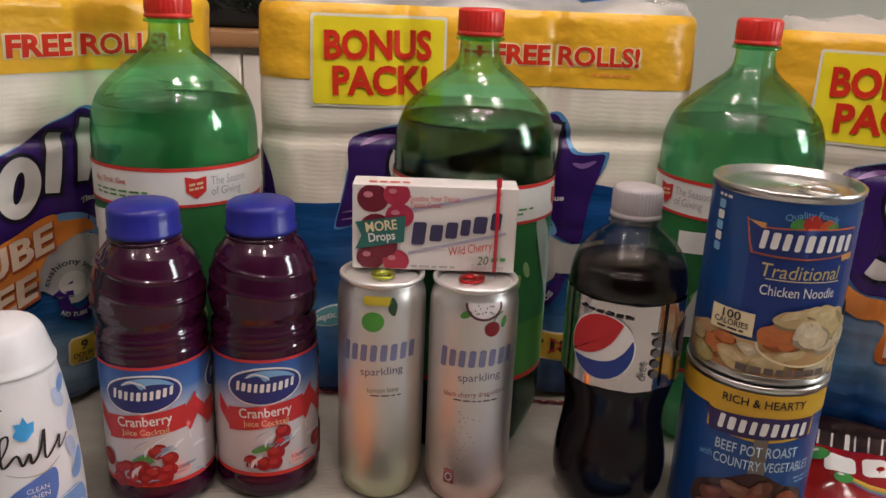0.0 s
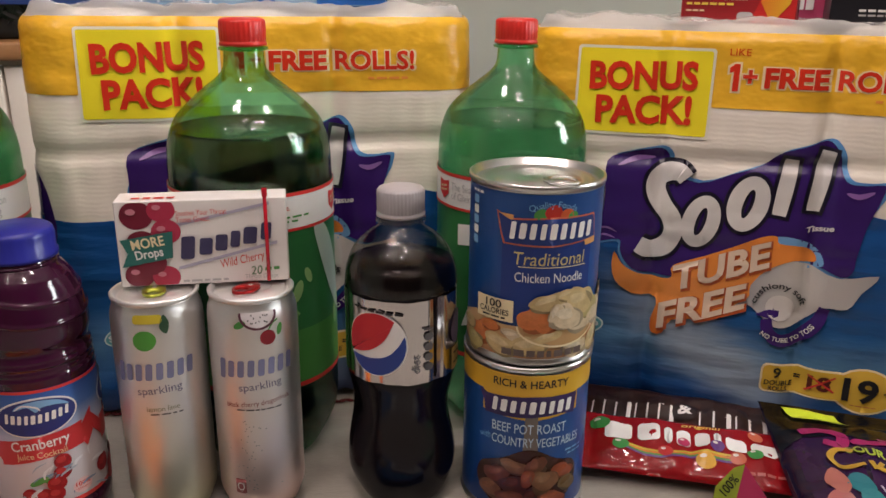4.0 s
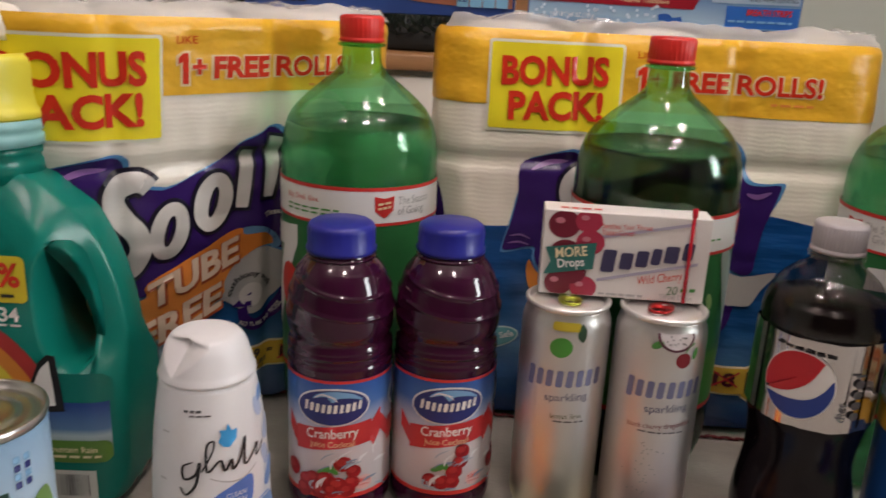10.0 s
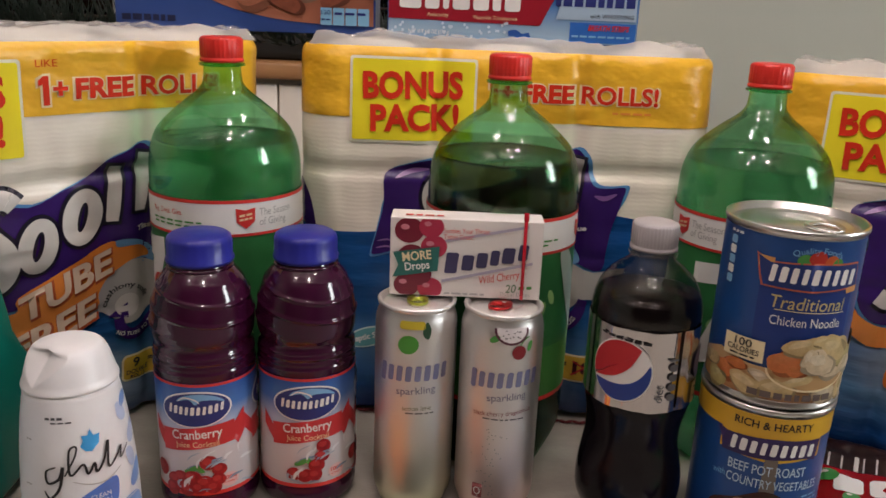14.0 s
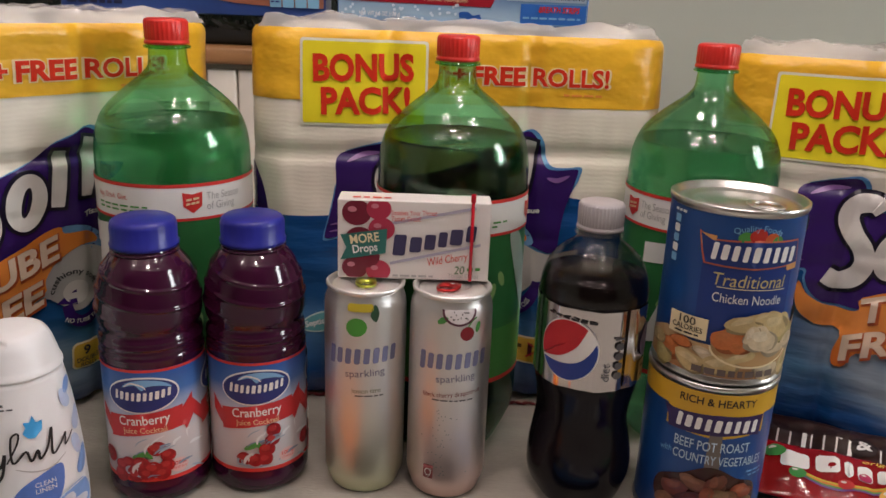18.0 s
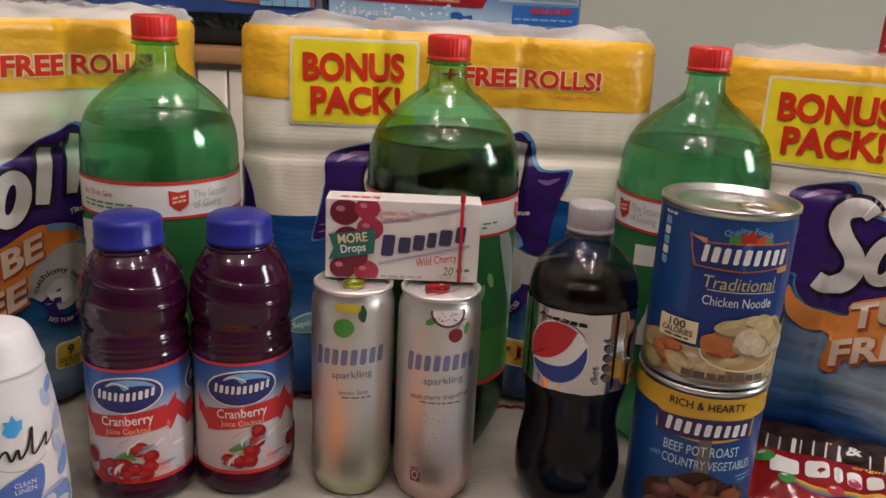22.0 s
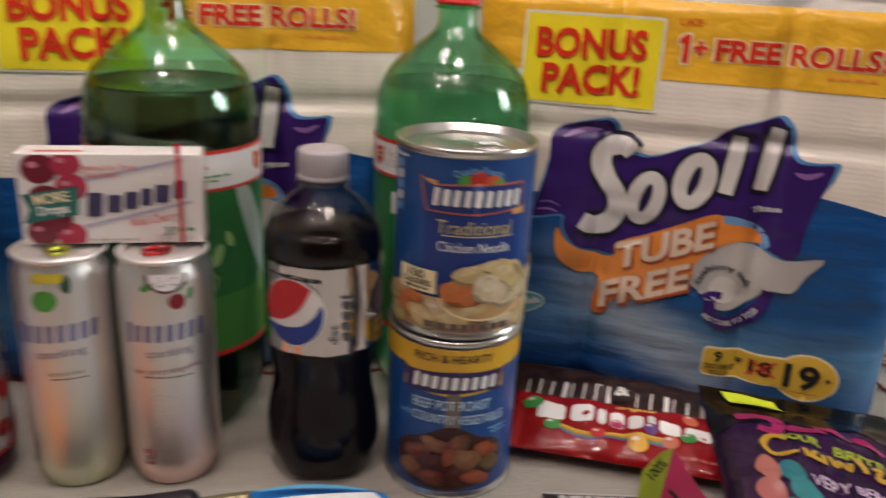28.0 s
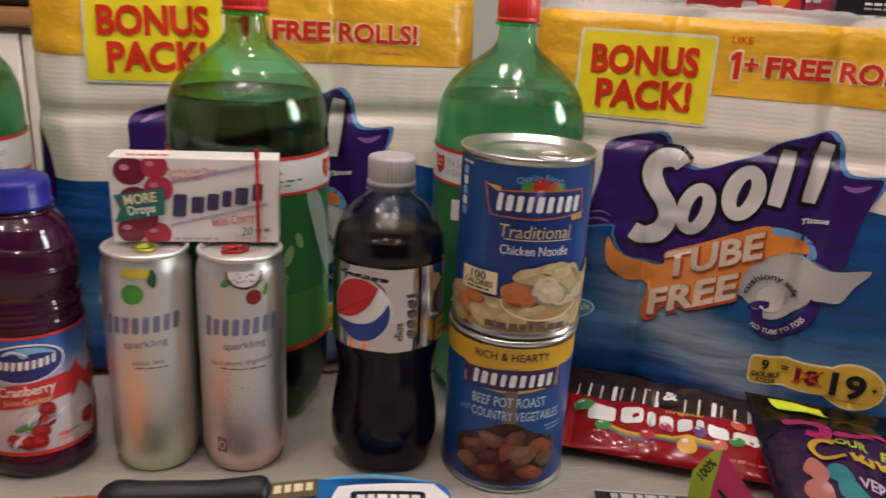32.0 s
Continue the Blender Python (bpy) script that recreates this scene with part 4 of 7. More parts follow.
SODA = drink("clear_soda", (0.90, 0.98, 1.0), 0.90, milky=0.32, milk=(0.40, 0.86, 0.66))
GINGER = drink("amber_ginger_soda", (0.74, 0.53, 0.47), 0.90, milky=0.08, milk=(0.16, 0.12, 0.05))
GREENPET = drink("green_bottle_plastic", (0.53, 0.92, 0.64), 0.40, 1.10)
REDCAP = mat("red_cap_plastic", (0.62, 0.028, 0.02), 0.35, vary=0.05)
BIG = [(0.030, 0.003), (0.040, 0.0), (0.048, 0.003), (0.053, 0.014), (0.0565, 0.032), (0.0572, 0.06), (0.0572, 0.075), (0.0572, 0.140), (0.0572, 0.195), (0.0572, 0.207), (0.0569, 0.222), (0.0552, 0.2345), (0.0496, 0.2480), (0.0398, 0.2585), (0.0278, 0.2685), (0.0186, 0.2758), (0.0148, 0.2810), (0.0139, 0.2870), (0.0138, 0.310)]


def ribbed_cap(r, z0, z1, ribs, material, parent, n=None):
    n = n or ribs * 4
    prof = [(r - 0.0008, z0), (r + 0.0006, z0 + 0.0004), (r + 0.0006, z0 + 0.0022), (r - 0.0002, z0 + 0.0030), (r - 0.0002, z0 + 0.0036), (r, z0 + 0.0042), (r, z1 - 0.0022), (r - 0.0008, z1 - 0.0007), (r - 0.0028, z1), (0.004, z1 - 0.0002)]
    rip = lambda a, z: 0.00028 * math.cos(a * ribs) if z0 + 0.004 < z < z1 - 0.002 else 0
    return part("cap", lathe(prof, n, rip), material, parent)


def soda_bottle(x, y, turn, label, extra, filling=None, tall=1.015):
    t = thing("soda_bottle", pose(x, y, TZ), label, "soda bottle", "large soda bottles")
    t.matrix_world = pose(x, y, TZ) @ Matrix.Diagonal((1, 1, tall, 1))
    prof = soft(BIG, 4)
    feet = lambda a, z: -0.006 * max(0, 1 - z / 0.03) * (0.5 + 0.5 * math.cos(5 * a)) if z < 0.03 else 0
    part("body", lathe(prof, 72, feet, closed=True), GREENPET, t, "clear green plastic body")
    inner = [(r - 0.0012, z + 0.001) for r, z in prof if z < 0.240]
    rr = radius_at(prof)(0.242) - 0.0012
    part("soda", lathe(inner + [(rr, 0.2415), (rr - 0.001, 0.2411)], 72, feet), filling or SODA, t, "fizzy soda")
    ribbed_cap(0.0155, 0.2955, 0.3135, 30, REDCAP, t)
    part("neck_ring", lathe([(0.0145, 0.2925), (0.0168, 0.2930), (0.0168, 0.2945), (0.0145, 0.295)], 48), GREENPET, t)
    rad = radius_at(prof)
    f = round_map(rad, 0.0572, turn)
    lab = part("label", wrap([(rad(0.062) + 0.0004, 0.062)] + [(rad(z) + 0.0004, z) for z in np.linspace(0.0625, 0.2045, 12)] + [(rad(0.205) + 0.0004, 0.205)], 118), mat("leaf_green_label", (0.03, 0.17, 0.05), 0.3, vary=0.25, scale=18), t, "printed green label")
    strip = lambda n, z0, z1, m, off: part(n, wrap([(rad(z) + off, z) for z in np.linspace(z0, z1, 4)], 118), m, lab)
    strip("white_strip", 0.1795, 0.2045, WHITE, 0.0007)
    strip("red_strip", 0.2025, 0.2050, RED, 0.0010)
    strip("red_strip", 0.1785, 0.1805, RED, 0.0010)
    if not extra:
        strip("lime_strip", 0.066, 0.106, mat("lime_print", (0.06, 0.24, 0.05), 0.35), 0.0007)
    strip("red_strip", 0.0625, 0.0660, RED, 0.0008)
    for k in range(2):
        du = k * 0.18 - 0.012
        words("Buy. Drink. Give.", f, (du - 0.002, 0.1945), 0.0038, STICKRED, lab, 0.029, 0.0012)
        bars(f, du - 0.017, du + 0.027, 0.1885, 0.0013, GREEN, lab, 6, 0.0012, 3)
        bars(f, du - 0.017, du + 0.018, 0.1855, 0.0013, GREEN, lab, 5, 0.0012, 4)
        sh = du + 0.058
        decal("shield", [[(sh - 0.007, 0.199), (sh, 0.1975), (sh + 0.007, 0.199), (sh + 0.0065, 0.189), (sh, 0.184), (sh - 0.0065, 0.189)]], f, RED, lab, 0.0012, 0.004)
        bars(f, sh - 0.0045, sh + 0.0045, 0.1935, 0.0016, PALE, lab, 2, 0.0015, 5, tilt=8)
        bars(f, sh - 0.0045, sh + 0.0045, 0.1905, 0.0016, PALE, lab, 3, 0.0015, 6, tilt=8)
        words("The Season", f, (sh + 0.024, 0.1955), 0.0055, GREY, lab, 0.028, 0.0012)
        words("of Giving", f, (sh + 0.0215, 0.1875), 0.0055, GREY, lab, 0.023, 0.0012)
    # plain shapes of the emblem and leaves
    for u0 in extra:
        decal("emblem", [[(u0 - 0.024, 0.168), (u0 + 0.026, 0.174), (u0 + 0.026, 0.160), (u0 - 0.004, 0.092), (u0 - 0.019, 0.088), (u0 + 0.006, 0.156), (u0 - 0.024, 0.152)]], f, WHITE, lab, 0.0010, 0.006)
        decal("emblem_dot", [oval(u0 + 0.016, 0.128, 0.012, 0.017)], f, RED, lab, 0.0014, 0.006)
    if not extra:
        decal("long_leaf", [smooth_loop([(0.020, 0.178), (0.031, 0.178), (0.043, 0.160), (0.051, 0.135), (0.056, 0.108), (0.047, 0.112), (0.036, 0.130), (0.027, 0.152)])], f, mat("pale_blue_leaf", (0.42, 0.52, 0.46), 0.35, vary=0.15), lab, 0.0009, 0.005)
        decal("curl_print", stroke([(0.004, 0.118), (-0.002, 0.124), (-0.008, 0.120), (-0.006, 0.112), (0.001, 0.112), (0.002, 0.118)], 0.0016), f, mat("pale_leaf_print", (0.28, 0.48, 0.18), 0.4), lab, 0.0011, 0.005)
    for i in range(9):
        u, v = -0.16 + i * 0.041, 0.105 + 0.05 * ((i * 7) % 5) / 5
        decal("leaf_print", [oval(u, v, 0.008, 0.0035, 40 + 30 * (i % 3)), oval(u + 0.009, v + 0.010, 0.006, 0.0028, 110 - 20 * (i % 4))], f, mat("pale_leaf_print", (0.28, 0.48, 0.18), 0.4), lab, 0.0009, 0.005)
    return t


soda_bottle(-0.183, 0.649, -16, "green soda bottle with red cap, behind the juice bottles", (-0.045, 0.10), tall=1.027)
soda_bottle(0.032, 0.647, 29, "green ginger soda bottle with red cap, behind the silver cans", (), GINGER)
soda_bottle(0.229, 0.673, -118, "green soda bottle with red cap, behind the soup cans", (0.088, -0.06))

# ---- cranberry juice bottles ----
JUICE = mat("cranberry_juice", (0.036, 0.004, 0.022), 0.10, vary=0.2, scale=30, coat=0.25)
BLUECAP = mat("blue_cap_plastic", (0.018, 0.022, 0.25), 0.35, vary=0.05)
JUI = [(0.022, 0.002), (0.029, 0.0), (0.0335, 0.004), (0.0350, 0.013), (0.0342, 0.018), (0.0342, 0.024), (0.0342, 0.060), (0.0342, 0.102), (0.0342, 0.107), (0.0347, 0.111), (0.0340, 0.1165), (0.0344, 0.122), (0.0326, 0.1285), (0.0343, 0.1345), (0.0348, 0.143), (0.0342, 0.151), (0.0330, 0.158), (0.0312, 0.165), (0.0285, 0.172), (0.0245, 0.178), (0.0208, 0.1825), (0.0195, 0.190)]
JUICEFADE = fade("juice_label_print", ((0.0, (0.50, 0.49, 0.50)), (0.42, (0.58, 0.57, 0.60)), (0.62, (0.46, 0.52, 0.64)), (0.8, (0.06, 0.16, 0.42)), (1.0, (0.025, 0.09, 0.34))), "Z", 0.02, 0.106, 0.3)


def berries(place, spots, parent, off, seed=3):
    rnd = random.Random(seed)
    for i, (u, v, r) in enumerate(spots):
        decal("berry_print", [oval(u, v, r, r, rough=0.03, seed=i)], place, mat("berry_red", (0.34, 0.012, 0.02), 0.35, vary=0.5, scale=260), parent, off + 0.0001 * (i % 4), 0.008)
        decal("berry_light", [oval(u - r * 0.2, v + r * 0.28, r * 0.55, r * 0.45)], place, mat("berry_lit", (0.46, 0.035, 0.04), 0.35, vary=0.4, scale=260), parent, off + 0.0005, 0.008)


def juice_bottle(x, y, turn, label, first):
    t = thing("juice_bottle", pose(x, y, TZ) @ Matrix.Diagonal((1, 1, 0.972, 1)), label, "juice bottle", "cranberry juice bottles")
    prof = soft(JUI, 4)

    def waves(a, z):
        if 0.137 < z < 0.176:
            fall = min(1, (z - 0.137) / 0.006, (0.176 - z) / 0.006)
            return 0.0009 * fall * max(0, math.sin((z - 0.137 + 0.007 * math.sin(a + 0.6)) * 2 * math.pi / 0.0135)) ** 6
        return 0.0002 * math.sin((z - 0.111) * 2 * math.pi / 0.0042) if 0.111 < z < 0.126 else 0
    fine = []
    for (r0, z0), (r1, z1) in zip(prof, prof[1:]):
        for i in range(4):
            fine.append((r0 + (r1 - r0) * i / 4, z0 + (z1 - z0) * i / 4))
    part("body", lathe(fine + [prof[-1]], 72, waves), JUICE, t, "clear plastic body full of dark juice")
    part("neck_ring", lathe([(0.0190, 0.1805), (0.0222, 0.1812), (0.0222, 0.1830), (0.0190, 0.1836)], 48), JUICE, t)
    prof2 = [(0.0200, 0.1845), (0.0222, 0.1850), (0.0226, 0.1875), (0.0216, 0.1885), (0.0215, 0.1995), (0.0208, 0.2025), (0.0185, 0.2042), (0.003, 0.2046)]
    part("cap", lathe(prof2, 96, lambda a, z: 0.00018 * math.cos(24 * a) if 0.1885 < z < 0.2 else 0), BLUECAP, t)
    rad = radius_at(prof)
    f = round_map(lambda v: 0.0345, 0.0345, turn)
    lab = part("label", lathe([(0.0345, z) for z in np.linspace(0.0195, 0.1065, 8)], 72, closed=False), JUICEFADE, t, "printed juice label with red edges")
    for z0, z1 in ((0.0195, 0.0225), (0.1045, 0.1065)):
        part("red_edge", lathe([(0.0348, z0), (0.0348, z1)], 72, closed=False), RED, lab)
    for k in (0, 1):
        du = k * 0.068
        decal("oval_edge", [oval(du, 0.0875, 0.0245, 0.0138, 4)], f, WHITE, lab, 0.0006, 0.006)
        decal("oval_field", [oval(du, 0.0875, 0.0232, 0.0126, 4)], f, NAVY, lab, 0.0009, 0.006)
        decal("wave_print", [smooth_loop([(du - 0.0120, 0.0935), (du - 0.0080, 0.0975), (du + 0.0020, 0.0995), (du + 0.0130, 0.0975), (du + 0.0195, 0.0925), (du + 0.0120, 0.0945), (du + 0.0040, 0.0945), (du + 0.0005, 0.0915), (du - 0.0040, 0.0955)])], f, LIGHTBLUE, lab, 0.0012, 0.006)
        decal("foam_print", stroke([(du - 0.0110, 0.0940), (du - 0.0060, 0.0970), (du + 0.0010, 0.0950), (du + 0.0030, 0.0925)], 0.0012, 0.6), f, WHITE, lab, 0.0015, 0.006)
        brand_line(f, du - 0.0190, du + 0.0190, 0.0868, 0.0062, WHITE, lab, 10, 0.0013, bend=-0.0022, tilt=0.04)
        ban = [(du - 0.034, 0.078), (du - 0.0255, 0.068), (du - 0.0255, 0.0705), (du + 0.000, 0.0735), (du + 0.026, 0.0765), (du + 0.026, 0.0740), (du + 0.034, 0.0830), (du + 0.034, 0.0650), (du + 0.028, 0.0560), (du + 0.026, 0.0600), (du, 0.0570), (du - 0.0255, 0.0530), (du - 0.0255, 0.0560), (du - 0.034, 0.066)]
        decal("red_banner", [ban], f, mat("banner_red", (0.50, 0.03, 0.035), 0.35), lab, 0.0006, 0.006)
        words("Cranberry", f, (du, 0.0675), 0.0068, WHITE, lab, 0.034, 0.0010, 2, bold=0.02, rise=0.03)
        words("Juice Cocktail", f, (du, 0.0600), 0.0042, PALE, lab, 0.029, 0.0010, 2)
        rnd = random.Random(31 + k)
        for i in range(26):
            u0, v0 = du + rnd.uniform(-0.016, 0.030), rnd.uniform(0.023, 0.050)
            lean = rnd.uniform(-0.5, 1.4)
            reach = rnd.uniform(0.006, 0.014)
            line = [(u0, v0), (u0 + reach * 0.5 * math.cos(lean) - 0.0016, v0 + reach * 0.4 * math.sin(lean) + 0.001), (u0 + reach * math.cos(lean), min(v0 + reach * math.sin(lean), 0.056))]
            decal("splash_print", stroke(line, rnd.uniform(0.0008, 0.0026), 0.9), f, (mat("water_grey", (0.34, 0.42, 0.50), 0.35), mat("water_white", (0.70, 0.72, 0.74), 0.35), mat("water_deep", (0.20, 0.28, 0.38), 0.35))[i % 3], lab, 0.00045 + 0.00004 * i, 0.01)
        if (k == 0) == first:
            spots = [(-0.029, 0.037, 0.0062), (-0.017, 0.031, 0.0060), (-0.019, 0.024, 0.0058), (-0.012, 0.034, 0.0055), (-0.004, 0.034, 0.006), (0.004, 0.030, 0.006), (-0.008, 0.025, 0.0055), (0.010, 0.026, 0.005), (0.007, 0.046, 0.0058), (0.014, 0.040, 0.005), (0.013, 0.032, 0.005), (0.0, 0.026, 0.005)]
        else:
            spots = [(-0.010, 0.031, 0.0052), (-0.002, 0.030, 0.0055), (0.005, 0.030, 0.005), (0.006, 0.038, 0.0055), (0.010, 0.045, 0.0052), (0.011, 0.053, 0.0052)]
        berries(f, [(u + du, v, r) for u, v, r in spots], lab, 0.0009, 4 + k)
        decal("leaf_print", [oval(du - 0.004, 0.041, 0.006, 0.0022, 25), oval(du + 0.001, 0.021 + 0.02 * (k == 0), 0.004, 0.0018, 140)], f, GREEN, lab, 0.0008, 0.006)
        decal("seal_print", [oval(du + 0.021, 0.030, 0.0065, 0.0055)], f, mat("pink_seal", (0.70, 0.48, 0.46), 0.4), lab, 0.0008, 0.006)
        words("100%", f, (du + 0.021, 0.0318), 0.0030, RED, lab, 0.0095, 0.0011, bold=0.02)
        words("VITAMIN C", f, (du + 0.021, 0.0282), 0.0017, RED, lab, 0.0098, 0.0011)
    return t


juice_bottle(-0.1718, 0.551, 6, "cranberry juice bottle with blue cap, beside the air freshener", True)
juice_bottle(-0.1035, 0.5685, 12, "cranberry juice bottle with blue cap, beside the silver cans", False)

# ---- slim water cans ----
SLIM = [(0.018, 0.006), (0.0215, 0.0), (0.0235, 0.0008), (0.0258, 0.0062), (0.0280, 0.0120), (0.0286, 0.0165), (0.0286, 0.0220), (0.0286, 0.0800), (0.0286, 0.1360), (0.0285, 0.1405), (0.0278, 0.1450), (0.0262, 0.1500), (0.0258, 0.1520)]


LID = mat("bright_lid_metal", (0.86, 0.85, 0.83), 0.42, 0.85, vary=0.03, bump=0.1, bump_scale=60)


def can_top(r, z, parent, tabmat, tabturn=0.0):
    rim = part("rim", lathe([(r - 0.0006, z - 0.004), (r + 0.0009, z - 0.0028), (r + 0.0011, z - 0.0008), (r, z), (r - 0.0014, z - 0.0004), (r - 0.0024, z - 0.0030), (r - 0.0034, z - 0.0036), (r - 0.0046, z - 0.0026), (0.002, z - 0.0024)], 64), LID, parent, "bright pressed lid")
    f = lambda u, v, off: Matrix.Rotation(radians(tabturn), 3, "Z") @ Vector((u, v, z - 0.0024 + off + 0.05 * max(0, -v)))
    bm = bmesh.new()
    outer, holes = oval(0, -0.005, 0.0074, 0.0112, n=28), [oval(0, -0.0095, 0.0046, 0.0046, n=28)]
    rings = []
    for line, h in ((outer, 0.0006), (outer, 0.0024), (holes[0], 0.0024), (holes[0], 0.0006)):
        rings.append([bm.verts.new(f(u, v, h)) for u, v in line])
    for a, b in zip(rings, rings[1:] + rings[:1]):
        for i in range(28):
            bm.faces.new((a[i], a[(i + 1) % 28], b[(i + 1) % 28], b[i]))
    part("tab", bm, tabmat, parent, "pull tab")
    part("rivet", lathe([(0.0022, z - 0.0024), (0.0022, z - 0.0001), (0.0014, z + 0.0002)], 16), LID, parent)
    bm = bmesh.new()
    for line in stroke([(0.011 * math.cos(a), 0.011 * math.sin(a) + 0.004) for a in (k * math.pi / 9 for k in range(19))], 0.0008):
        bm.faces.new([bm.verts.new(f(u, v, 0.0004)) for u, v in line])
    part("score_line", bm, SILVER, parent)


def slim_can(x, y, turn, label, kind):
    t = thing("drink_can", pose(x, y, TZ), label, "drink can", "slim silver cans")
    prof = soft(SLIM, 4)
    lime = kind == "lime"
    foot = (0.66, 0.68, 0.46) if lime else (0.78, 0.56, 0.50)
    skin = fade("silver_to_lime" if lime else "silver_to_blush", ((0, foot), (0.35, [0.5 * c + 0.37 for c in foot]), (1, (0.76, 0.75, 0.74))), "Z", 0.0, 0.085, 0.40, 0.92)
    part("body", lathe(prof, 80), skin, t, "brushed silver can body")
    tabm = mat("lime_tab", (0.42, 0.46, 0.06), 0.3, 0.8) if lime else mat("red_tab", (0.42, 0.02, 0.02), 0.3, 0.8)
    can_top(0.0264, 0.1560, t, tabm, tabturn=8 if lime else -30)
    f = round_map(radius_at(prof), 0.0286, turn)
    # plain blocks for the brand line
    PALEINK = mat("pale_violet_ink", (0.20, 0.21, 0.36), 0.35, 0.3)
    for i in range(8):
        u = -0.0240 + 0.0064 * i
        v, h = 0.1105 + 0.05 * u, 0.0115 if i else 0.0140
        decal("brand_bar", [slab(u, v - h / 2, u + 0.0042, v + h / 2, 0.0014, slant=0.08)], f, PALEINK, t, 0.0003, 0)
    words("sparkling", f, (0.003, 0.0970), 0.0052, mat("grey_violet_ink", (0.13, 0.13, 0.22), 0.4), t, 0.0275, 0.0003, 3, rise=0.03)
    INK = mat("dim_ink", (0.10, 0.10, 0.11), 0.4)
    if lime:
        words("lemon lime", f, (0.004, 0.0845), 0.0036, mat("olive_ink", (0.16, 0.17, 0.08), 0.4), t, 0.020, 0.0003, 2)
        bars(f, -0.004, 0.016, 0.0805, 0.0010, INK, t, 4, 0.0003, 2)
        decal("lime_print", [oval(-0.003, 0.1315, 0.0072, 0.0066, 20)], f, mat("lime_fill", (0.08, 0.33, 0.05), 0.3, 0.2), t, 0.0003, 0.004)
        decal("leaf_print", [smooth_loop([(0.0095, 0.1475), (0.0125, 0.1425), (0.0105, 0.1355), (0.0065, 0.1400)])], f, mat("dark_leaf", (0.02, 0.06, 0.03), 0.4), t, 0.0003, 0.004)
        decal("lemon_print", [slab(-0.0095, 0.1425, 0.0085, 0.1480, 0.002)], f, mat("lemon_fill", (0.62, 0.50, 0.05), 0.3, 0.3), t, 0.0003, 0.004)
    else:
        words("black cherry dragonfruit", f, (0.001, 0.0850), 0.0034, mat("cherry_ink", (0.22, 0.03, 0.04), 0.4), t, 0.042, 0.0003, 3, rise=0.02)
        bars(f, -0.013, 0.016, 0.0808, 0.0010, INK, t, 6, 0.0003, 2)
        decal("cherry_print", [oval(0.0095, 0.1305, 0.0050, 0.0050)], f, mat("cherry_fill", (0.20, 0.012, 0.02), 0.3, 0.1), t, 0.0003, 0.004)
        decal("stem_print", stroke([(0.010, 0.1355), (0.013, 0.1395), (0.0165, 0.1415)], 0.0010), f, GREEN, t, 0.0003, 0)
        decal("leaf_print", [oval(0.0175, 0.1345, 0.0018, 0.0040, -15), oval(-0.0075, 0.1400, 0.0040, 0.0022, 30)], f, GREEN, t, 0.0003, 0.004)
        arc = [(0.004 + 0.0115 * math.cos(a), 0.1475 + 0.0105 * math.sin(a)) for a in (math.pi + k * math.pi / 14 for k in range(15))]
        decal("fruit_print", [arc], f, mat("fruit_white", (0.66, 0.62, 0.62), 0.4), t, 0.0003, 0.004)
        decal("fruit_edge", stroke(arc, 0.0016), f, mat("fruit_edge", (0.10, 0.03, 0.05), 0.4), t, 0.0005, 0)
        rnd = random.Random(4)
        decal("seed_print", [oval(0.004 + rnd.uniform(-0.007, 0.007), 0.1405 + rnd.uniform(0, 0.006), 0.0004, 0.0006, n=8) for _ in range(14)], f, BLACK, t, 0.0006, 0)
        rnd = random.Random(9)
        decal("bubble_print", [oval(-0.006 + rnd.gauss(0, 0.006), 0.045 + rnd.uniform(-0.028, 0.028), 0.0005, 0.0005, n=8) for _ in range(45)], f, GREY, t, 0.0003, 0)
        decal("seal_print", [slab(-0.018, 0.018, -0.0105, 0.029, 0.001)], f, mat("seal_red", (0.25, 0.06, 0.06), 0.4), t, 0.0003, 0.004)
        decal("seal_ring", stroke([(-0.0142 + 0.0022 * math.cos(a), 0.0232 + 0.0026 * math.sin(a)) for a in (k * math.pi / 6 for k in range(13))], 0.0007), f, WHITE, t, 0.0006, 0)
    return t


slim_can(-0.0252, 0.5665, 0, "slim silver lemon lime sparkling water can, unopened", "lime")
slim_can(0.0350, 0.5645, 4, "slim silver black cherry sparkling water can, unopened", "cherry")

# ---- throat drop box across the two cans ----
drops = thing("throat_drop_box", pose(-0.045, 0.5675, TZ + 0.1562, 0, 0, 2.0), "small white cherry throat drop box lying across two cans", "medicine box")
CARD = mat("white_card", (0.74, 0.71, 0.68), 0.4, vary=0.03)
BW, BH, BD = 0.1045, 0.056, 0.022
part("carton", box_mesh(0, BW, 0, BD, 0, BH, 0.0006, 1), CARD, drops, smooth=False)
bx = lambda u, v, off: Vector((u, -off, v))
for i, (u, v, r) in enumerate(((0.013, 0.047, 0.010), (0.028, 0.050, 0.0085), (0.015, 0.028, 0.010), (0.030, 0.036, 0.009), (0.012, 0.008, 0.009), (0.028, 0.006, 0.0085), (0.020, 0.016, 0.009))):
    line = [(min(max(p, 0.0008), BW), min(max(q, 0.0008), BH - 0.0008)) for p, q in oval(u, v, r, r * 0.9)]
    decal("cherry_print", [line], bx, mat("cherry_dark", (0.16, 0.012, 0.03), 0.35) if i % 2 == 0 else mat("cherry_bright", (0.40, 0.03, 0.07), 0.35), drops, 0.0004 + 0.0001 * i, 0)
    decal("cherry_light", [oval(u - r * 0.3, v + r * 0.25, r * 0.3, r * 0.2)], bx, mat("cherry_pink", (0.55, 0.2, 0.25), 0.3), drops, 0.0012, 0)
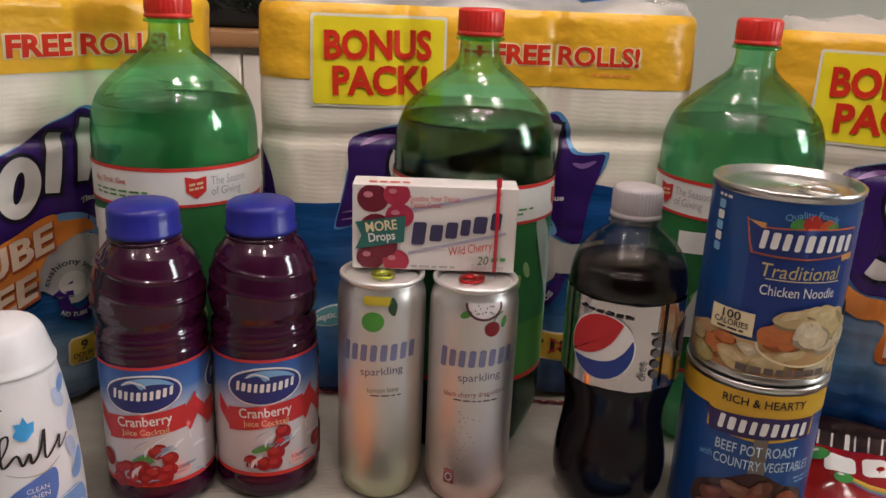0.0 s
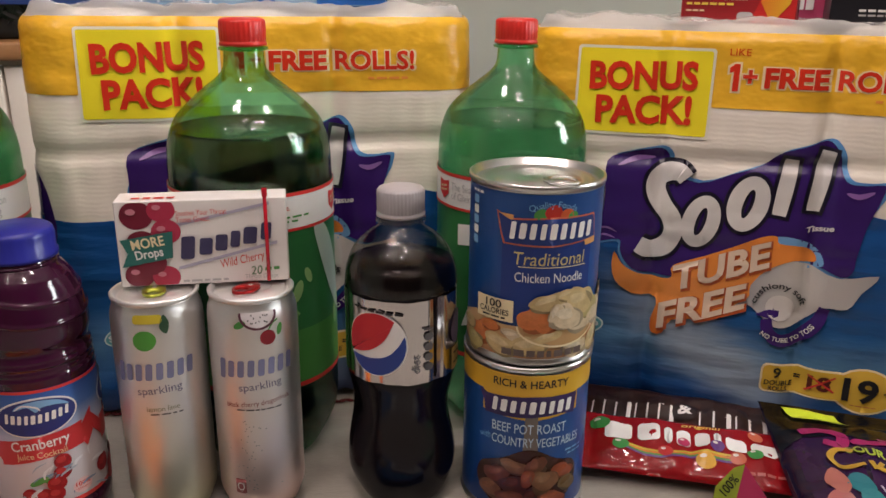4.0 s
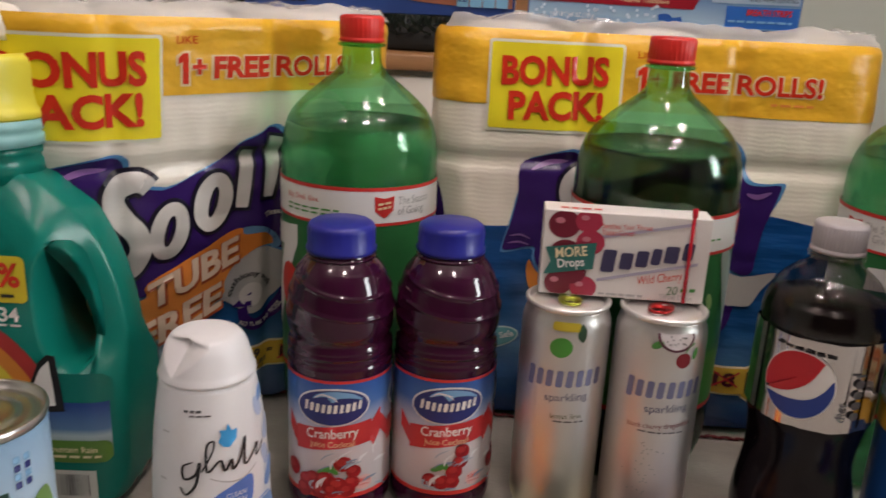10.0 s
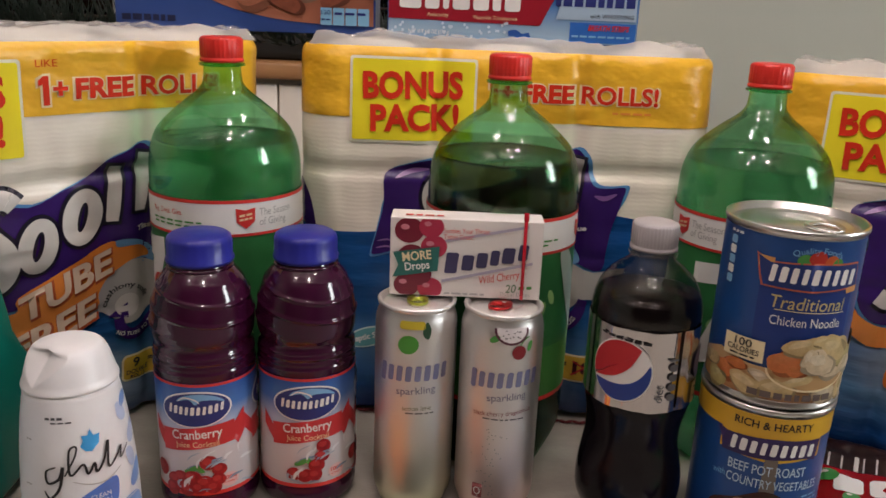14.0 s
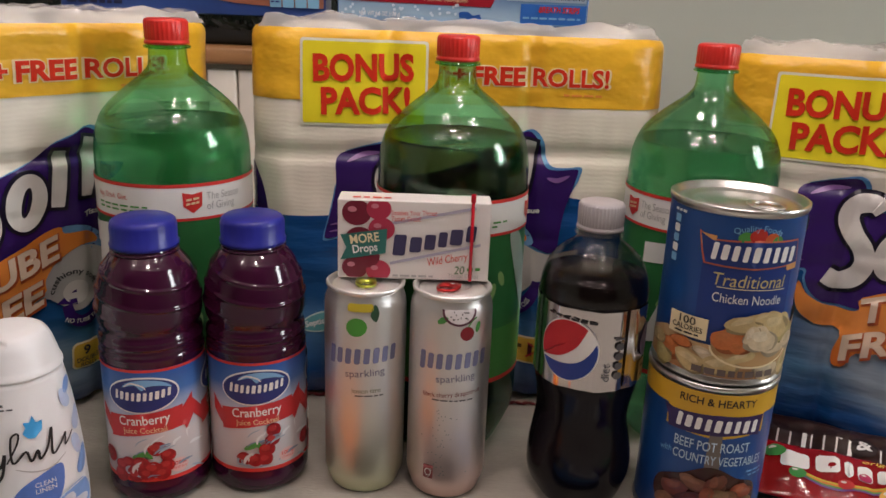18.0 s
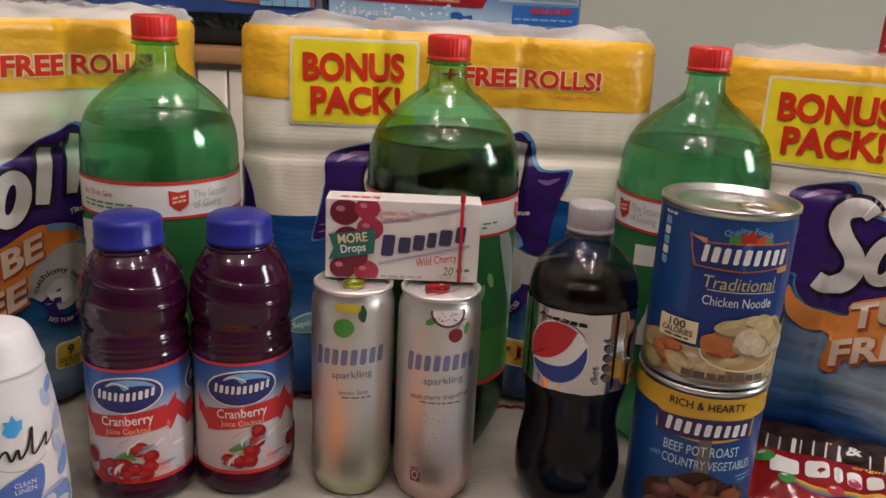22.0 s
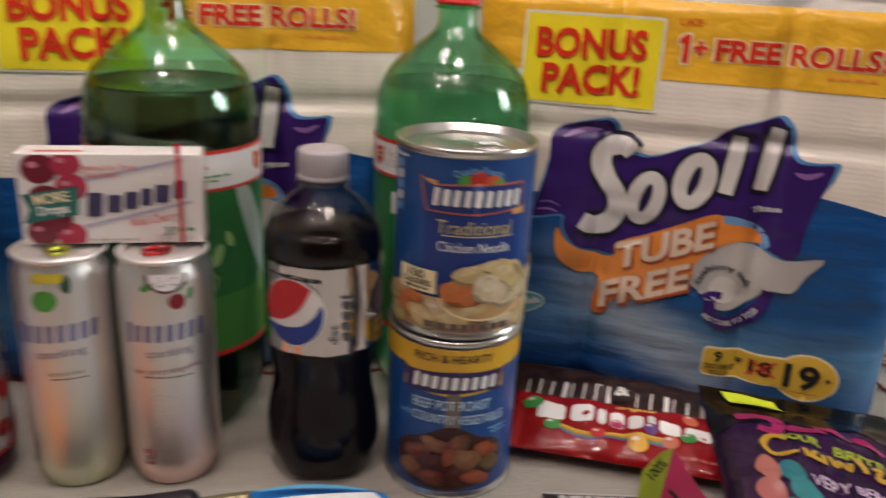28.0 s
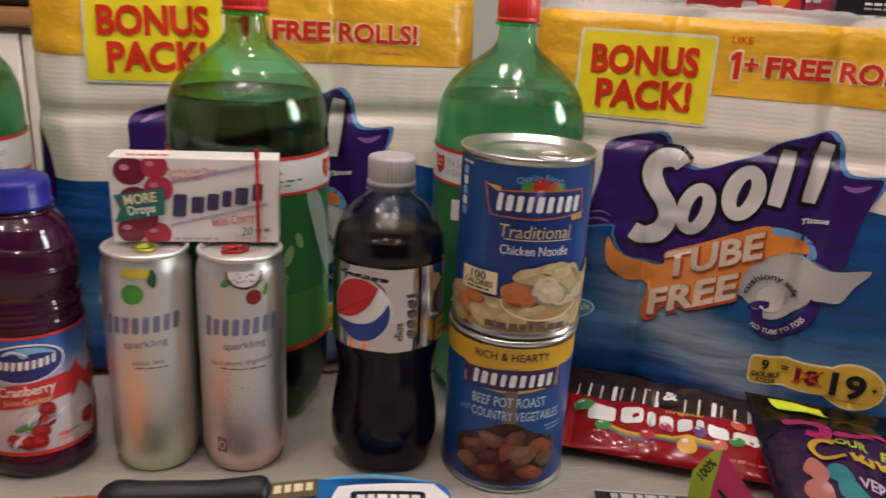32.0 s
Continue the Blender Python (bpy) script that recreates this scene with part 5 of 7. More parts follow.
decal("flag", [[(0.002, 0.0135), (0.033, 0.019), (0.034, 0.0365), (0.002, 0.0315), (0.006, 0.0225)]], bx, mat("teal_flag", (0.025, 0.14, 0.12), 0.4), drops, 0.0015, 0)
words("MORE", bx, (0.0185, 0.0295), 0.0062, CREAM, drops, 0.020, 0.0019, 8, bold=0.03)
words("Drops", bx, (0.0190, 0.0215), 0.0056, WHITE, drops, 0.017, 0.0019, 8, bold=0.03)
decal("slant_stripe", [[(0.036, 0.041), (0.094, 0.0535), (0.094, 0.0515), (0.036, 0.039)], [(0.036, 0.0125), (0.098, 0.0275), (0.098, 0.0255), (0.036, 0.0105)]], bx, mat("lilac_print", (0.42, 0.40, 0.50), 0.4), drops, 0.0006, 0)
for i, (u, w, h) in enumerate(((0.0375, 0.0085, 0.0150), (0.0490, 0.0080, 0.0110), (0.0590, 0.0075, 0.0108), (0.0685, 0.0060, 0.0108), (0.0765, 0.0085, 0.0112), (0.0875, 0.0065, 0.0115))):
    v = 0.0175 + 0.22 * (u - 0.0375)
    decal("brand_bar", [slab(u, v, u + w, v + h, 0.0016, slant=0.10)], bx, mat("brand_slate", (0.045, 0.04, 0.10), 0.4), drops, 0.0010, 0)
words("Soothes Your Throat", bx, (0.052, 0.0480), 0.0034, STICKRED, drops, 0.031, 0.0010, 1)
words("Tastes Great!", bx, (0.0465, 0.0437), 0.0034, STICKRED, drops, 0.020, 0.0010, 1)
words("Wild Cherry", bx, (0.0760, 0.0150), 0.0056, STICKRED, drops, 0.028, 0.0010, 11, 0.2)
words("20", bx, (0.0840, 0.0080), 0.0058, mat("green_ink", (0.04, 0.16, 0.05), 0.4), drops, 0.0075, 0.0010, 4, 0.2)
bars(bx, 0.0895, 0.0985, 0.0085, 0.0022, GREEN, drops, 2, 0.0010, 4, tilt=4)
words("Throat Drops", bx, (0.0870, 0.0034), 0.0030, GREY, drops, 0.021, 0.0010)
bars(bx, 0.038, 0.066, 0.0028, 0.0014, GREY, drops, 5, 0.0010, 8)
bars(lambda u, v, off: Vector((u, v, BH + off)), 0.010, 0.036, 0.006, 0.004, RED, drops, 4, 0.0004, 4)
strip = box_mesh(0.0905, 0.0928, -0.0032, -0.0022, 0.0006, BH + 0.006, 0.0003, 1)
part("tear_strip", strip, mat("red_plastic", (0.50, 0.015, 0.03), 0.25), drops, "thin red plastic tear strip")
part("strip_knob", box_mesh(0.0900, 0.0934, -0.0036, -0.0018, BH + 0.001, BH + 0.007, 0.0005, 1), mat("red_plastic", (0.5, 0.015, 0.03)), drops)

# ---- cola bottle ----
COLA = mat("dark_cola", (0.006, 0.004, 0.006), 0.17, vary=0.2, ior=1.36, bump=0.08, bump_scale=60)
CLEARPET = pet("clear_bottle_plastic", (0.90, 0.90, 0.90))
COLAPET = pet("cola_stained_plastic", (0.66, 0.63, 0.61))
COL = [(0.018, 0.004), (0.026, 0.0), (0.0325, 0.003), (0.0358, 0.010), (0.0375, 0.020), (0.0378, 0.030), (0.0368, 0.041), (0.0348, 0.052), (0.0331, 0.064), (0.0335, 0.074), (0.0350, 0.084), (0.0366, 0.094), (0.0368, 0.100), (0.0368, 0.108), (0.0368, 0.130), (0.0368, 0.150), (0.0368, 0.155), (0.0365, 0.161), (0.0347, 0.170), (0.0290, 0.1812), (0.0222, 0.1878), (0.0160, 0.1925), (0.0138, 0.1955), (0.0134, 0.199), (0.0134, 0.209)]
cola = thing("cola_bottle", pose(0.1325, 0.5655, TZ), "dark diet cola bottle with grey cap and silver label", "soda bottle")
prof = soft(COL, 4)
grip = lambda a, z: 0.0007 * math.sin(5 * a + 60 * z) * math.sin((z - 0.02) / 0.068 * math.pi) if 0.02 < z < 0.088 else (-0.004 * (1 - z / 0.02) * (0.5 + 0.5 * math.cos(5 * a)) if z < 0.02 else 0)
part("cola", lathe([(r - 0.0004, z) for r, z in prof if z <= 0.1712] + [(0.012, 0.1716)], 120, grip), COLA, cola, "dark cola filling the bottle")
part("body", lathe([(r + 0.0004, z) for r, z in prof if z > 0.154], 80), COLAPET, cola, "clear plastic shoulder and neck")
part("neck_ring", lathe([(0.0134, 0.1965), (0.0164, 0.1970), (0.0164, 0.1984), (0.0134, 0.1990)], 40), CLEARPET, cola)
ribbed_cap(0.0152, 0.2000, 0.2188, 40, mat("grey_cap_plastic", (0.40, 0.38, 0.39), 0.4), cola)
rad = radius_at(prof)
lab = part("label", lathe([(0.0372, z) for z in (0.0965, 0.11, 0.13, 0.1535)], 240, lambda a, z: 0.00062 * math.sin(7 * a + 1) + 0.00034 * math.sin(17 * a + 9 * z) + 0.00010 * math.sin(31 * a + 2), closed=False), mat("silver_label", (0.68, 0.65, 0.66), 0.12, 1.0, vary=0.03, bump=0.1, bump_scale=30), cola, "shiny silver label")
f = round_map(lambda v: 0.0379, 0.0375, -31)
cv, cr = 0.1245, 0.0200
decal("emblem_edge", [oval(0, cv, cr + 0.0009, cr * 1.06 + 0.0009, n=48)], f, WHITE, lab, 0.0004, 0.005)
disc_arc = lambda a0, a1: [(cr * math.cos(radians(a)), cv + 1.06 * cr * math.sin(radians(a))) for a in np.linspace(a0, a1, 22)]
swoop = lambda pts: [(cr * x, cv + cr * y) for x, y in curve(pts, 4)]
decal("emblem_red", [disc_arc(50, 202) + swoop([(-0.93, -0.39), (-0.50, -0.33), (-0.10, -0.18), (0.33, 0.20), (0.62, 0.80)])], f, mat("emblem_red", (0.50, 0.02, 0.03), 0.35), lab, 0.0008, 0.005)
decal("emblem_blue", [disc_arc(-152, 18) + swoop([(0.92, 0.30), (0.72, -0.06), (0.36, -0.38), (-0.20, -0.50), (-0.86, -0.46)])], f, mat("emblem_blue", (0.02, 0.05, 0.25), 0.35), lab, 0.0008, 0.005)
bars(f, -0.016, 0.018, cv + 0.0235, 0.0015, BLACK, lab, 6, 0.0005, 5, tilt=-4)
words("diet", f, (0.0262, 0.1110), 0.0056, mat("dark_grey_ink", (0.10, 0.10, 0.11), 0.4), lab, 0.0125, 0.0006, 90)
for i, v in enumerate((0.1085, 0.1155, 0.1225, 0.1295, 0.1350)):
    decal("brand_bar", [slab(0.0318, v - 0.0026, 0.0376, v + 0.0026, 0.0020) if i < 4 else slab(0.0310, v - 0.0008, 0.0376, v + 0.0008)], f, mat("dark_grey_ink", (0.10, 0.10, 0.11)), lab, 0.0006, 0)
decal("side_print", [oval(0.062, 0.128, 0.008, 0.011, rough=0.1)], f, mat("dim_purple", (0.10, 0.08, 0.14), 0.35), lab, 0.0005, 0.005)
decal("side_panel", [slab(0.056, 0.098, 0.074, 0.114)], f, mat("dim_gold", (0.36, 0.26, 0.10), 0.35), lab, 0.0004, 0.005)
bars(f, 0.058, 0.072, 0.110, 0.002, BLACK, lab, 3, 0.0008, 5)
bars(f, 0.058, 0.072, 0.103, 0.002, BLACK, lab, 4, 0.0008, 6)

# ---- soup cans, one on the other ----
CR = 0.0425


def soup_can(m, label, height=0.1125):
    t = thing("soup_can", m, label, "soup can", "stacked soup cans")
    h = height
    prof = [(CR - 0.004, 0.003), (CR - 0.0010, 0.0), (CR + 0.0008, 0.0006), (CR + 0.0010, 0.0030), (CR - 0.0006, 0.0042), (CR - 0.0004, 0.0050), (CR - 0.0004, h - 0.0050), (CR - 0.0006, h - 0.0042), (CR + 0.0010, h - 0.0032), (CR + 0.0010, h - 0.0006), (CR + 0.0002, h), (CR - 0.0012, h - 0.0004), (CR - 0.0020, h - 0.0044), (CR - 0.0044, h - 0.0050), (CR - 0.0060, h - 0.0038), (CR - 0.0100, h - 0.0038), (CR - 0.0116, h - 0.0048), (CR - 0.0150, h - 0.0048), (CR - 0.0164, h - 0.0040), (0.002, h - 0.0040)]
    part("body", lathe(prof, 96), SILVER, t, "bare tin body and lid")
    f = round_map(lambda v: CR, CR, 0)
    return t, f


def ring_tab(t, h, turn):
    bm = bmesh.new()
    rings = []
    f = lambda u, v, o: Matrix.Rotation(radians(turn), 3, "Z") @ Vector((u, v, h - 0.0038 + o))
    outer, inner = oval(0, -0.020, 0.0105, 0.0125, n=30), oval(0, -0.0215, 0.0075, 0.0085, n=30)
    for line, o in ((outer, 0.0006), (outer, 0.0020), (inner, 0.0020), (inner, 0.0006)):
        rings.append([bm.verts.new(f(u, v, o)) for u, v in line])
    for a, b in zip(rings, rings[1:] + rings[:1]):
        for i in range(30):
            bm.faces.new((a[i], a[(i + 1) % 30], b[(i + 1) % 30], b[i]))
    part("ring_pull", bm, SILVER, t, "tin ring pull")


def food(place, spots, parent, off, colours, shades):
    """Printed chunks, each with a dark underside, a body and a lit face."""
    soft_light = lambda c: tuple(0.4 * a + 0.6 * b for a, b in zip(colours[c][1], shades[c]))
    for i, (u, v, r, q, tilt, c) in enumerate(spots):
        lift = off + 0.00025 * (i % 4)
        dark = tuple(0.5 * k for k in colours[c][1])
        decal("food_shade", [smooth_loop(oval(u + r * 0.10, v - r * q * 0.22, r * 1.05, r * q, tilt, n=9, rough=0.16, seed=i), 3)], place, mat("foodshade_" + colours[c][0], dark, 0.35, vary=0.3, scale=150), parent, lift, 0.006)
        decal("food_print", [smooth_loop(oval(u, v, r, r * q, tilt, n=8, rough=0.18, seed=i + 7), 3)], place, mat("food_" + colours[c][0], colours[c][1], 0.3, vary=0.4, scale=160), parent, lift + 0.0001, 0.006)
        decal("food_light", [smooth_loop(oval(u - r * 0.16, v + r * q * 0.26, r * 0.62, r * q * 0.42, tilt + 8, n=7, rough=0.22, seed=i + 50), 3)], place, mat("foodlight_" + colours[c][0], soft_light(c), 0.25, vary=0.4, scale=220), parent, lift + 0.0002, 0.006)


UP = 0.1115
SBLUE = fade("soup_blue_print", ((0, (0.008, 0.034, 0.15)), (0.5, (0.012, 0.064, 0.23)), (1, (0.014, 0.060, 0.21))), "Z", 0.0, 0.11, 0.28)
c1, f = soup_can(pose(0.2175, 0.5530, TZ), "beef soup can with blue and yellow label, under another can")
lab = part("label", lathe([(CR, z) for z in np.linspace(0.0052, 0.1075, 6)], 96, closed=False), SBLUE, c1, "blue and yellow paper label")
part("yellow_strip", lathe([(CR + 0.0003, z) for z in (0.0925, 0.1075)], 96, closed=False), mat("soup_gold", (0.62, 0.36, 0.03), 0.35), lab)
c0 = -0.006
words("RICH & HEARTY", f, (c0 - 0.001, 0.1012), 0.0052, BLACK, lab, 0.050, 0.0007, bold=0.02)
decal("yellow_dip", [[(c0 - 0.034, 0.0930), (c0 + 0.033, 0.0930), (c0 + 0.033, 0.0790), (c0, 0.0750), (c0 - 0.034, 0.0780)]], f, mat("soup_gold", (0.62, 0.36, 0.03)), lab, 0.0003, 0.006)
decal("brand_banner", [[(c0 - 0.037, 0.0925), (c0 - 0.030, 0.0905), (c0, 0.0925), (c0 + 0.032, 0.0920), (c0 + 0.030, 0.0770), (c0 + 0.020, 0.0790), (c0, 0.0775), (c0 - 0.032, 0.0765), (c0 - 0.033, 0.0840)]], f, mat("brand_plum", (0.035, 0.02, 0.09), 0.4), lab, 0.0006, 0.006)
brand_line(f, c0 - 0.0280, c0 + 0.0275, 0.0848, 0.0088, WHITE, lab, 9, 0.0010)
words("BEEF POT ROAST", f, (c0 - 0.001, 0.0690), 0.0068, mat("pale_blue_ink", (0.46, 0.58, 0.68), 0.4), lab, 0.050, 0.0007, 0, bold=0.01)
words("COUNTRY VEGETABLES", f, (c0 + 0.005, 0.0590), 0.0064, mat("pale_blue_ink", (0.46, 0.58, 0.68)), lab, 0.062, 0.0007, -1, bold=0.01)
words("with", f, (c0 - 0.0315, 0.0600), 0.0046, LIGHTBLUE, lab, 0.0085, 0.0007, 8, 0.2)
decal("spoon_print", [[(c0 - 0.0040, 0.0800), (c0 + 0.0040, 0.0800), (c0 + 0.0050, 0.052), (c0 - 0.0050, 0.052)]], f, mat("spoon_grey", (0.16, 0.13, 0.11), 0.35), lab, 0.0004, 0.006)
decal("bowl_print", [smooth_loop([(c0 - 0.005, 0.053), (c0 + 0.005, 0.053), (c0 + 0.018, 0.046), (c0 + 0.033, 0.040), (c0 + 0.035, 0.026), (c0 + 0.024, 0.012), (c0, 0.007), (c0 - 0.024, 0.010), (c0 - 0.037, 0.024), (c0 - 0.034, 0.038), (c0 - 0.018, 0.046)])], f, mat("stew_brown", (0.045, 0.014, 0.010), 0.25), lab, 0.0006, 0.006)
MEAT = (("beef", (0.15, 0.036, 0.022)), ("carrot", (0.27, 0.060, 0.025)), ("potato", (0.21, 0.085, 0.042)), ("darkbeef", (0.075, 0.020, 0.016)), ("green", (0.13, 0.075, 0.03)))
MEATL = ((0.30, 0.11, 0.075), (0.42, 0.13, 0.07), (0.36, 0.18, 0.11), (0.18, 0.06, 0.05), (0.20, 0.12, 0.06))
food(f, [(c0 - 0.022, 0.033, 0.0085, 0.8, 20, 0), (c0 - 0.010, 0.041, 0.0080, 0.7, -20, 2), (c0 + 0.004, 0.042, 0.0075, 0.8, 60, 0), (c0 + 0.010, 0.031, 0.0085, 1.0, 40, 2), (c0 + 0.023, 0.036, 0.0080, 0.7, -10, 1), (c0 - 0.026, 0.021, 0.0080, 0.8, 10, 2), (c0 - 0.010, 0.027, 0.0085, 0.9, 0, 3), (c0 - 0.012, 0.017, 0.0085, 0.7, -10, 0), (c0 + 0.003, 0.019, 0.0075, 0.9, 30, 3), (c0 + 0.016, 0.017, 0.0090, 0.6, -8, 1), (c0 + 0.027, 0.026, 0.0065, 0.9, 20, 4), (c0 - 0.001, 0.033, 0.0060, 0.8, 70, 1)], lab, 0.0010, MEAT, MEATL)
bars(f, c0 + 0.025, c0 + 0.040, 0.0500, 0.0012, LIGHTBLUE, lab, 3, 0.0007, 2)
bars(f, c0 + 0.027, c0 + 0.040, 0.0470, 0.0012, LIGHTBLUE, lab, 3, 0.0007, 3)

c2, f = soup_can(pose(0.2195, 0.5570, TZ + UP) @ Matrix.Diagonal((1, 1, 1.048, 1)), "chicken noodle soup can with blue label, stacked on another can")
ring_tab(c2, 0.1125, 35)
lab = part("label", lathe([(CR, z) for z in np.linspace(0.0052, 0.1075, 6)], 96, closed=False), SBLUE, c2, "blue paper label with food picture")
decal("dark_panel", [slab(-0.031, 0.030, 0.029, 0.092)], f, mat("deep_blue_panel", (0.010, 0.035, 0.19), 0.3), lab, 0.0003, 0.006)
words("Quality Foods", f, (0.0, 0.1015), 0.0036, LIGHTBLUE, lab, 0.030, 0.0007, arc=0.035)
for u, v, r, m in ((-0.0075, 0.0955, 0.0045, GREEN), (0.0, 0.0970, 0.0055, mat("tomato_print", (0.42, 0.03, 0.02), 0.35)), (0.0085, 0.0955, 0.0045, mat("pepper_print", (0.50, 0.10, 0.03), 0.35)), (0.0125, 0.0945, 0.0035, GREEN)):
    decal("produce_print", [oval(u, v, r, r * 0.8, rough=0.06)], f, m, lab, 0.0007, 0.006)
BAN = [(-0.034, 0.0955), (-0.026, 0.0920), (0.0, 0.0935), (0.029, 0.0935), (0.031, 0.0800), (0.0, 0.0775), (-0.029, 0.0780), (-0.031, 0.0835)]
decal("banner_edge", [[(u * 1.04, 0.0860 + (v - 0.0860) * 1.13) for u, v in BAN]], f, mat("banner_rust", (0.52, 0.12, 0.06), 0.35), lab, 0.0008, 0.006)
decal("brand_banner", [BAN], f, mat("brand_navy", (0.015, 0.035, 0.16), 0.35), lab, 0.0011, 0.006)
for tail in ([(-0.034, 0.0955), (-0.024, 0.0950), (-0.024, 0.0915), (-0.033, 0.0885)], [(0.022, 0.0790), (0.032, 0.0805), (0.032, 0.0760), (0.023, 0.0755)]):
    decal("banner_tail", [tail], f, mat("tail_orange", (0.62, 0.30, 0.10), 0.35), lab, 0.0009, 0.006)
brand_line(f, -0.0275, 0.0270, 0.0860, 0.0095, WHITE, lab, 9, 0.0015)
words("Traditional", f, (0.0, 0.0690), 0.0078, mat("gold_ink", (0.56, 0.46, 0.20), 0.35), lab, 0.046, 0.0007, 0, 0.12)
decal("rule_line", [slab(-0.020, 0.0637, 0.024, 0.0642)], f, CREAM, lab, 0.0007, 0.006)
words("Chicken Noodle", f, (0.0, 0.0575), 0.0058, WHITE, lab, 0.044, 0.0007)
decal("broth_print", [[(-0.075, 0.0055), (0.075, 0.0055), (0.075, 0.034), (0.050, 0.046), (0.034, 0.026), (-0.030, 0.026), (-0.052, 0.030), (-0.075, 0.022)]], f, fade("broth_print", ((0, (0.30, 0.12, 0.04)), (0.5, (0.52, 0.32, 0.15)), (1, (0.60, 0.44, 0.25))), "Z", 0.0, 0.04, 0.3), lab, 0.0004, 0.006)
NOOD = (("noodle", (0.56, 0.42, 0.20)), ("carrot_cube", (0.58, 0.17, 0.045)), ("chicken", (0.62, 0.50, 0.33)), ("celery", (0.44, 0.36, 0.14)))
NOODL = ((0.74, 0.62, 0.38), (0.62, 0.24, 0.10), (0.78, 0.70, 0.54), (0.62, 0.56, 0.3))
food(f, [(-0.045, 0.018, 0.010, 0.7, 20, 1), (-0.030, 0.013, 0.010, 0.7, -20, 0), (-0.052, 0.010, 0.008, 0.7, 0, 3), (-0.012, 0.014, 0.010, 0.6, 10, 0), (0.040, 0.014, 0.010, 0.7, 40, 0), (0.056, 0.022, 0.011, 0.8, -30, 0), (0.050, 0.038, 0.009, 0.8, 20, 2), (0.066, 0.034, 0.009, 0.8, 20, 1), (0.020, 0.011, 0.010, 0.6, -10, 2), (0.062, 0.010, 0.009, 0.7, 10, 3), (-0.038, 0.024, 0.007, 0.5, 10, 1), (0.0, 0.020, 0.009, 0.4, 15, 0), (-0.022, 0.020, 0.008, 0.4, -15, 2), (0.032, 0.022, 0.008, 0.5, 30, 1), (-0.060, 0.020, 0.008, 0.6, 0, 0)], lab, 0.0007, NOOD, NOODL)
decal("spoon_print", [oval(0.008, 0.027, 0.027, 0.0125, -6)], f, mat("spoon_tan", (0.46, 0.28, 0.12), 0.3), lab, 0.0015, 0.006)
decal("spoon_rim", stroke([(0.008 + 0.027 * math.cos(a), 0.0265 + 0.0125 * math.sin(a)) for a in (math.pi + k * math.pi / 10 for k in range(11))], 0.0012), f, CREAM, lab, 0.0018, 0)
food(f, [(-0.008, 0.033, 0.0105, 0.75, 30, 1), (0.000, 0.043, 0.0105, 0.6, 10, 0), (0.020, 0.042, 0.0105, 0.7, -25, 0), (0.011, 0.033, 0.0100, 0.8, 0, 2), (0.022, 0.029, 0.0100, 0.75, 10, 2), (0.030, 0.036, 0.0080, 0.8, 40, 3), (0.034, 0.030, 0.0060, 0.9, 10, 2), (0.004, 0.036, 0.0055, 0.8, 50, 2), (-0.002, 0.027, 0.0060, 0.6, -10, 1), (0.028, 0.045, 0.0055, 0.6, -30, 0), (0.010, 0.047, 0.0060, 0.6, 15, 0)], lab, 0.0019, NOOD, NOODL)
decal("calorie_flag", [slab(-0.0475, 0.0285, -0.0215, 0.0425, 0.0)], f, CREAM, lab, 0.0021, 0.006)
words("100", f, (-0.0345, 0.0392), 0.0048, BLACK, lab, 0.0110, 0.0025, bold=0.02)
words("CALORIES", f, (-0.0345, 0.0343), 0.0034, BLACK, lab, 0.0205, 0.0025, bold=0.02)
bars(f, -0.0425, -0.0265, 0.0307, 0.0011, BLACK, lab, 3, 0.0025, 2)
bars(f, -0.028, 0.024, 0.0095, 0.0042, mat("dim_weight_ink", (0.12, 0.09, 0.08), 0.4), lab, 8, 0.0021, 6)
for i in range(5):
    decal("nutrition_box", [slab(-0.0570, 0.0720 + i * 0.0062, -0.0515, 0.0770 + i * 0.0062, 0.001)], f, WHITE if i % 2 else LIGHTBLUE, lab, 0.0006, 0.006)
bars(f, -0.0580, -0.0470, 0.1045, 0.0016, WHITE, lab, 3, 0.0006, 4)
decal("corner_flag", [[(0.046, 0.102), (0.062, 0.105), (0.062, 0.082), (0.055, 0.094)]], f, mat("mint_print", (0.45, 0.62, 0.45), 0.4), lab, 0.0006, 0.006)
decal("corner_tag", [oval(0.056, 0.099, 0.005, 0.004)], f, mat("pink_print", (0.6, 0.12, 0.3), 0.4), lab, 0.0009, 0.006)

# ---- detergent jug ----


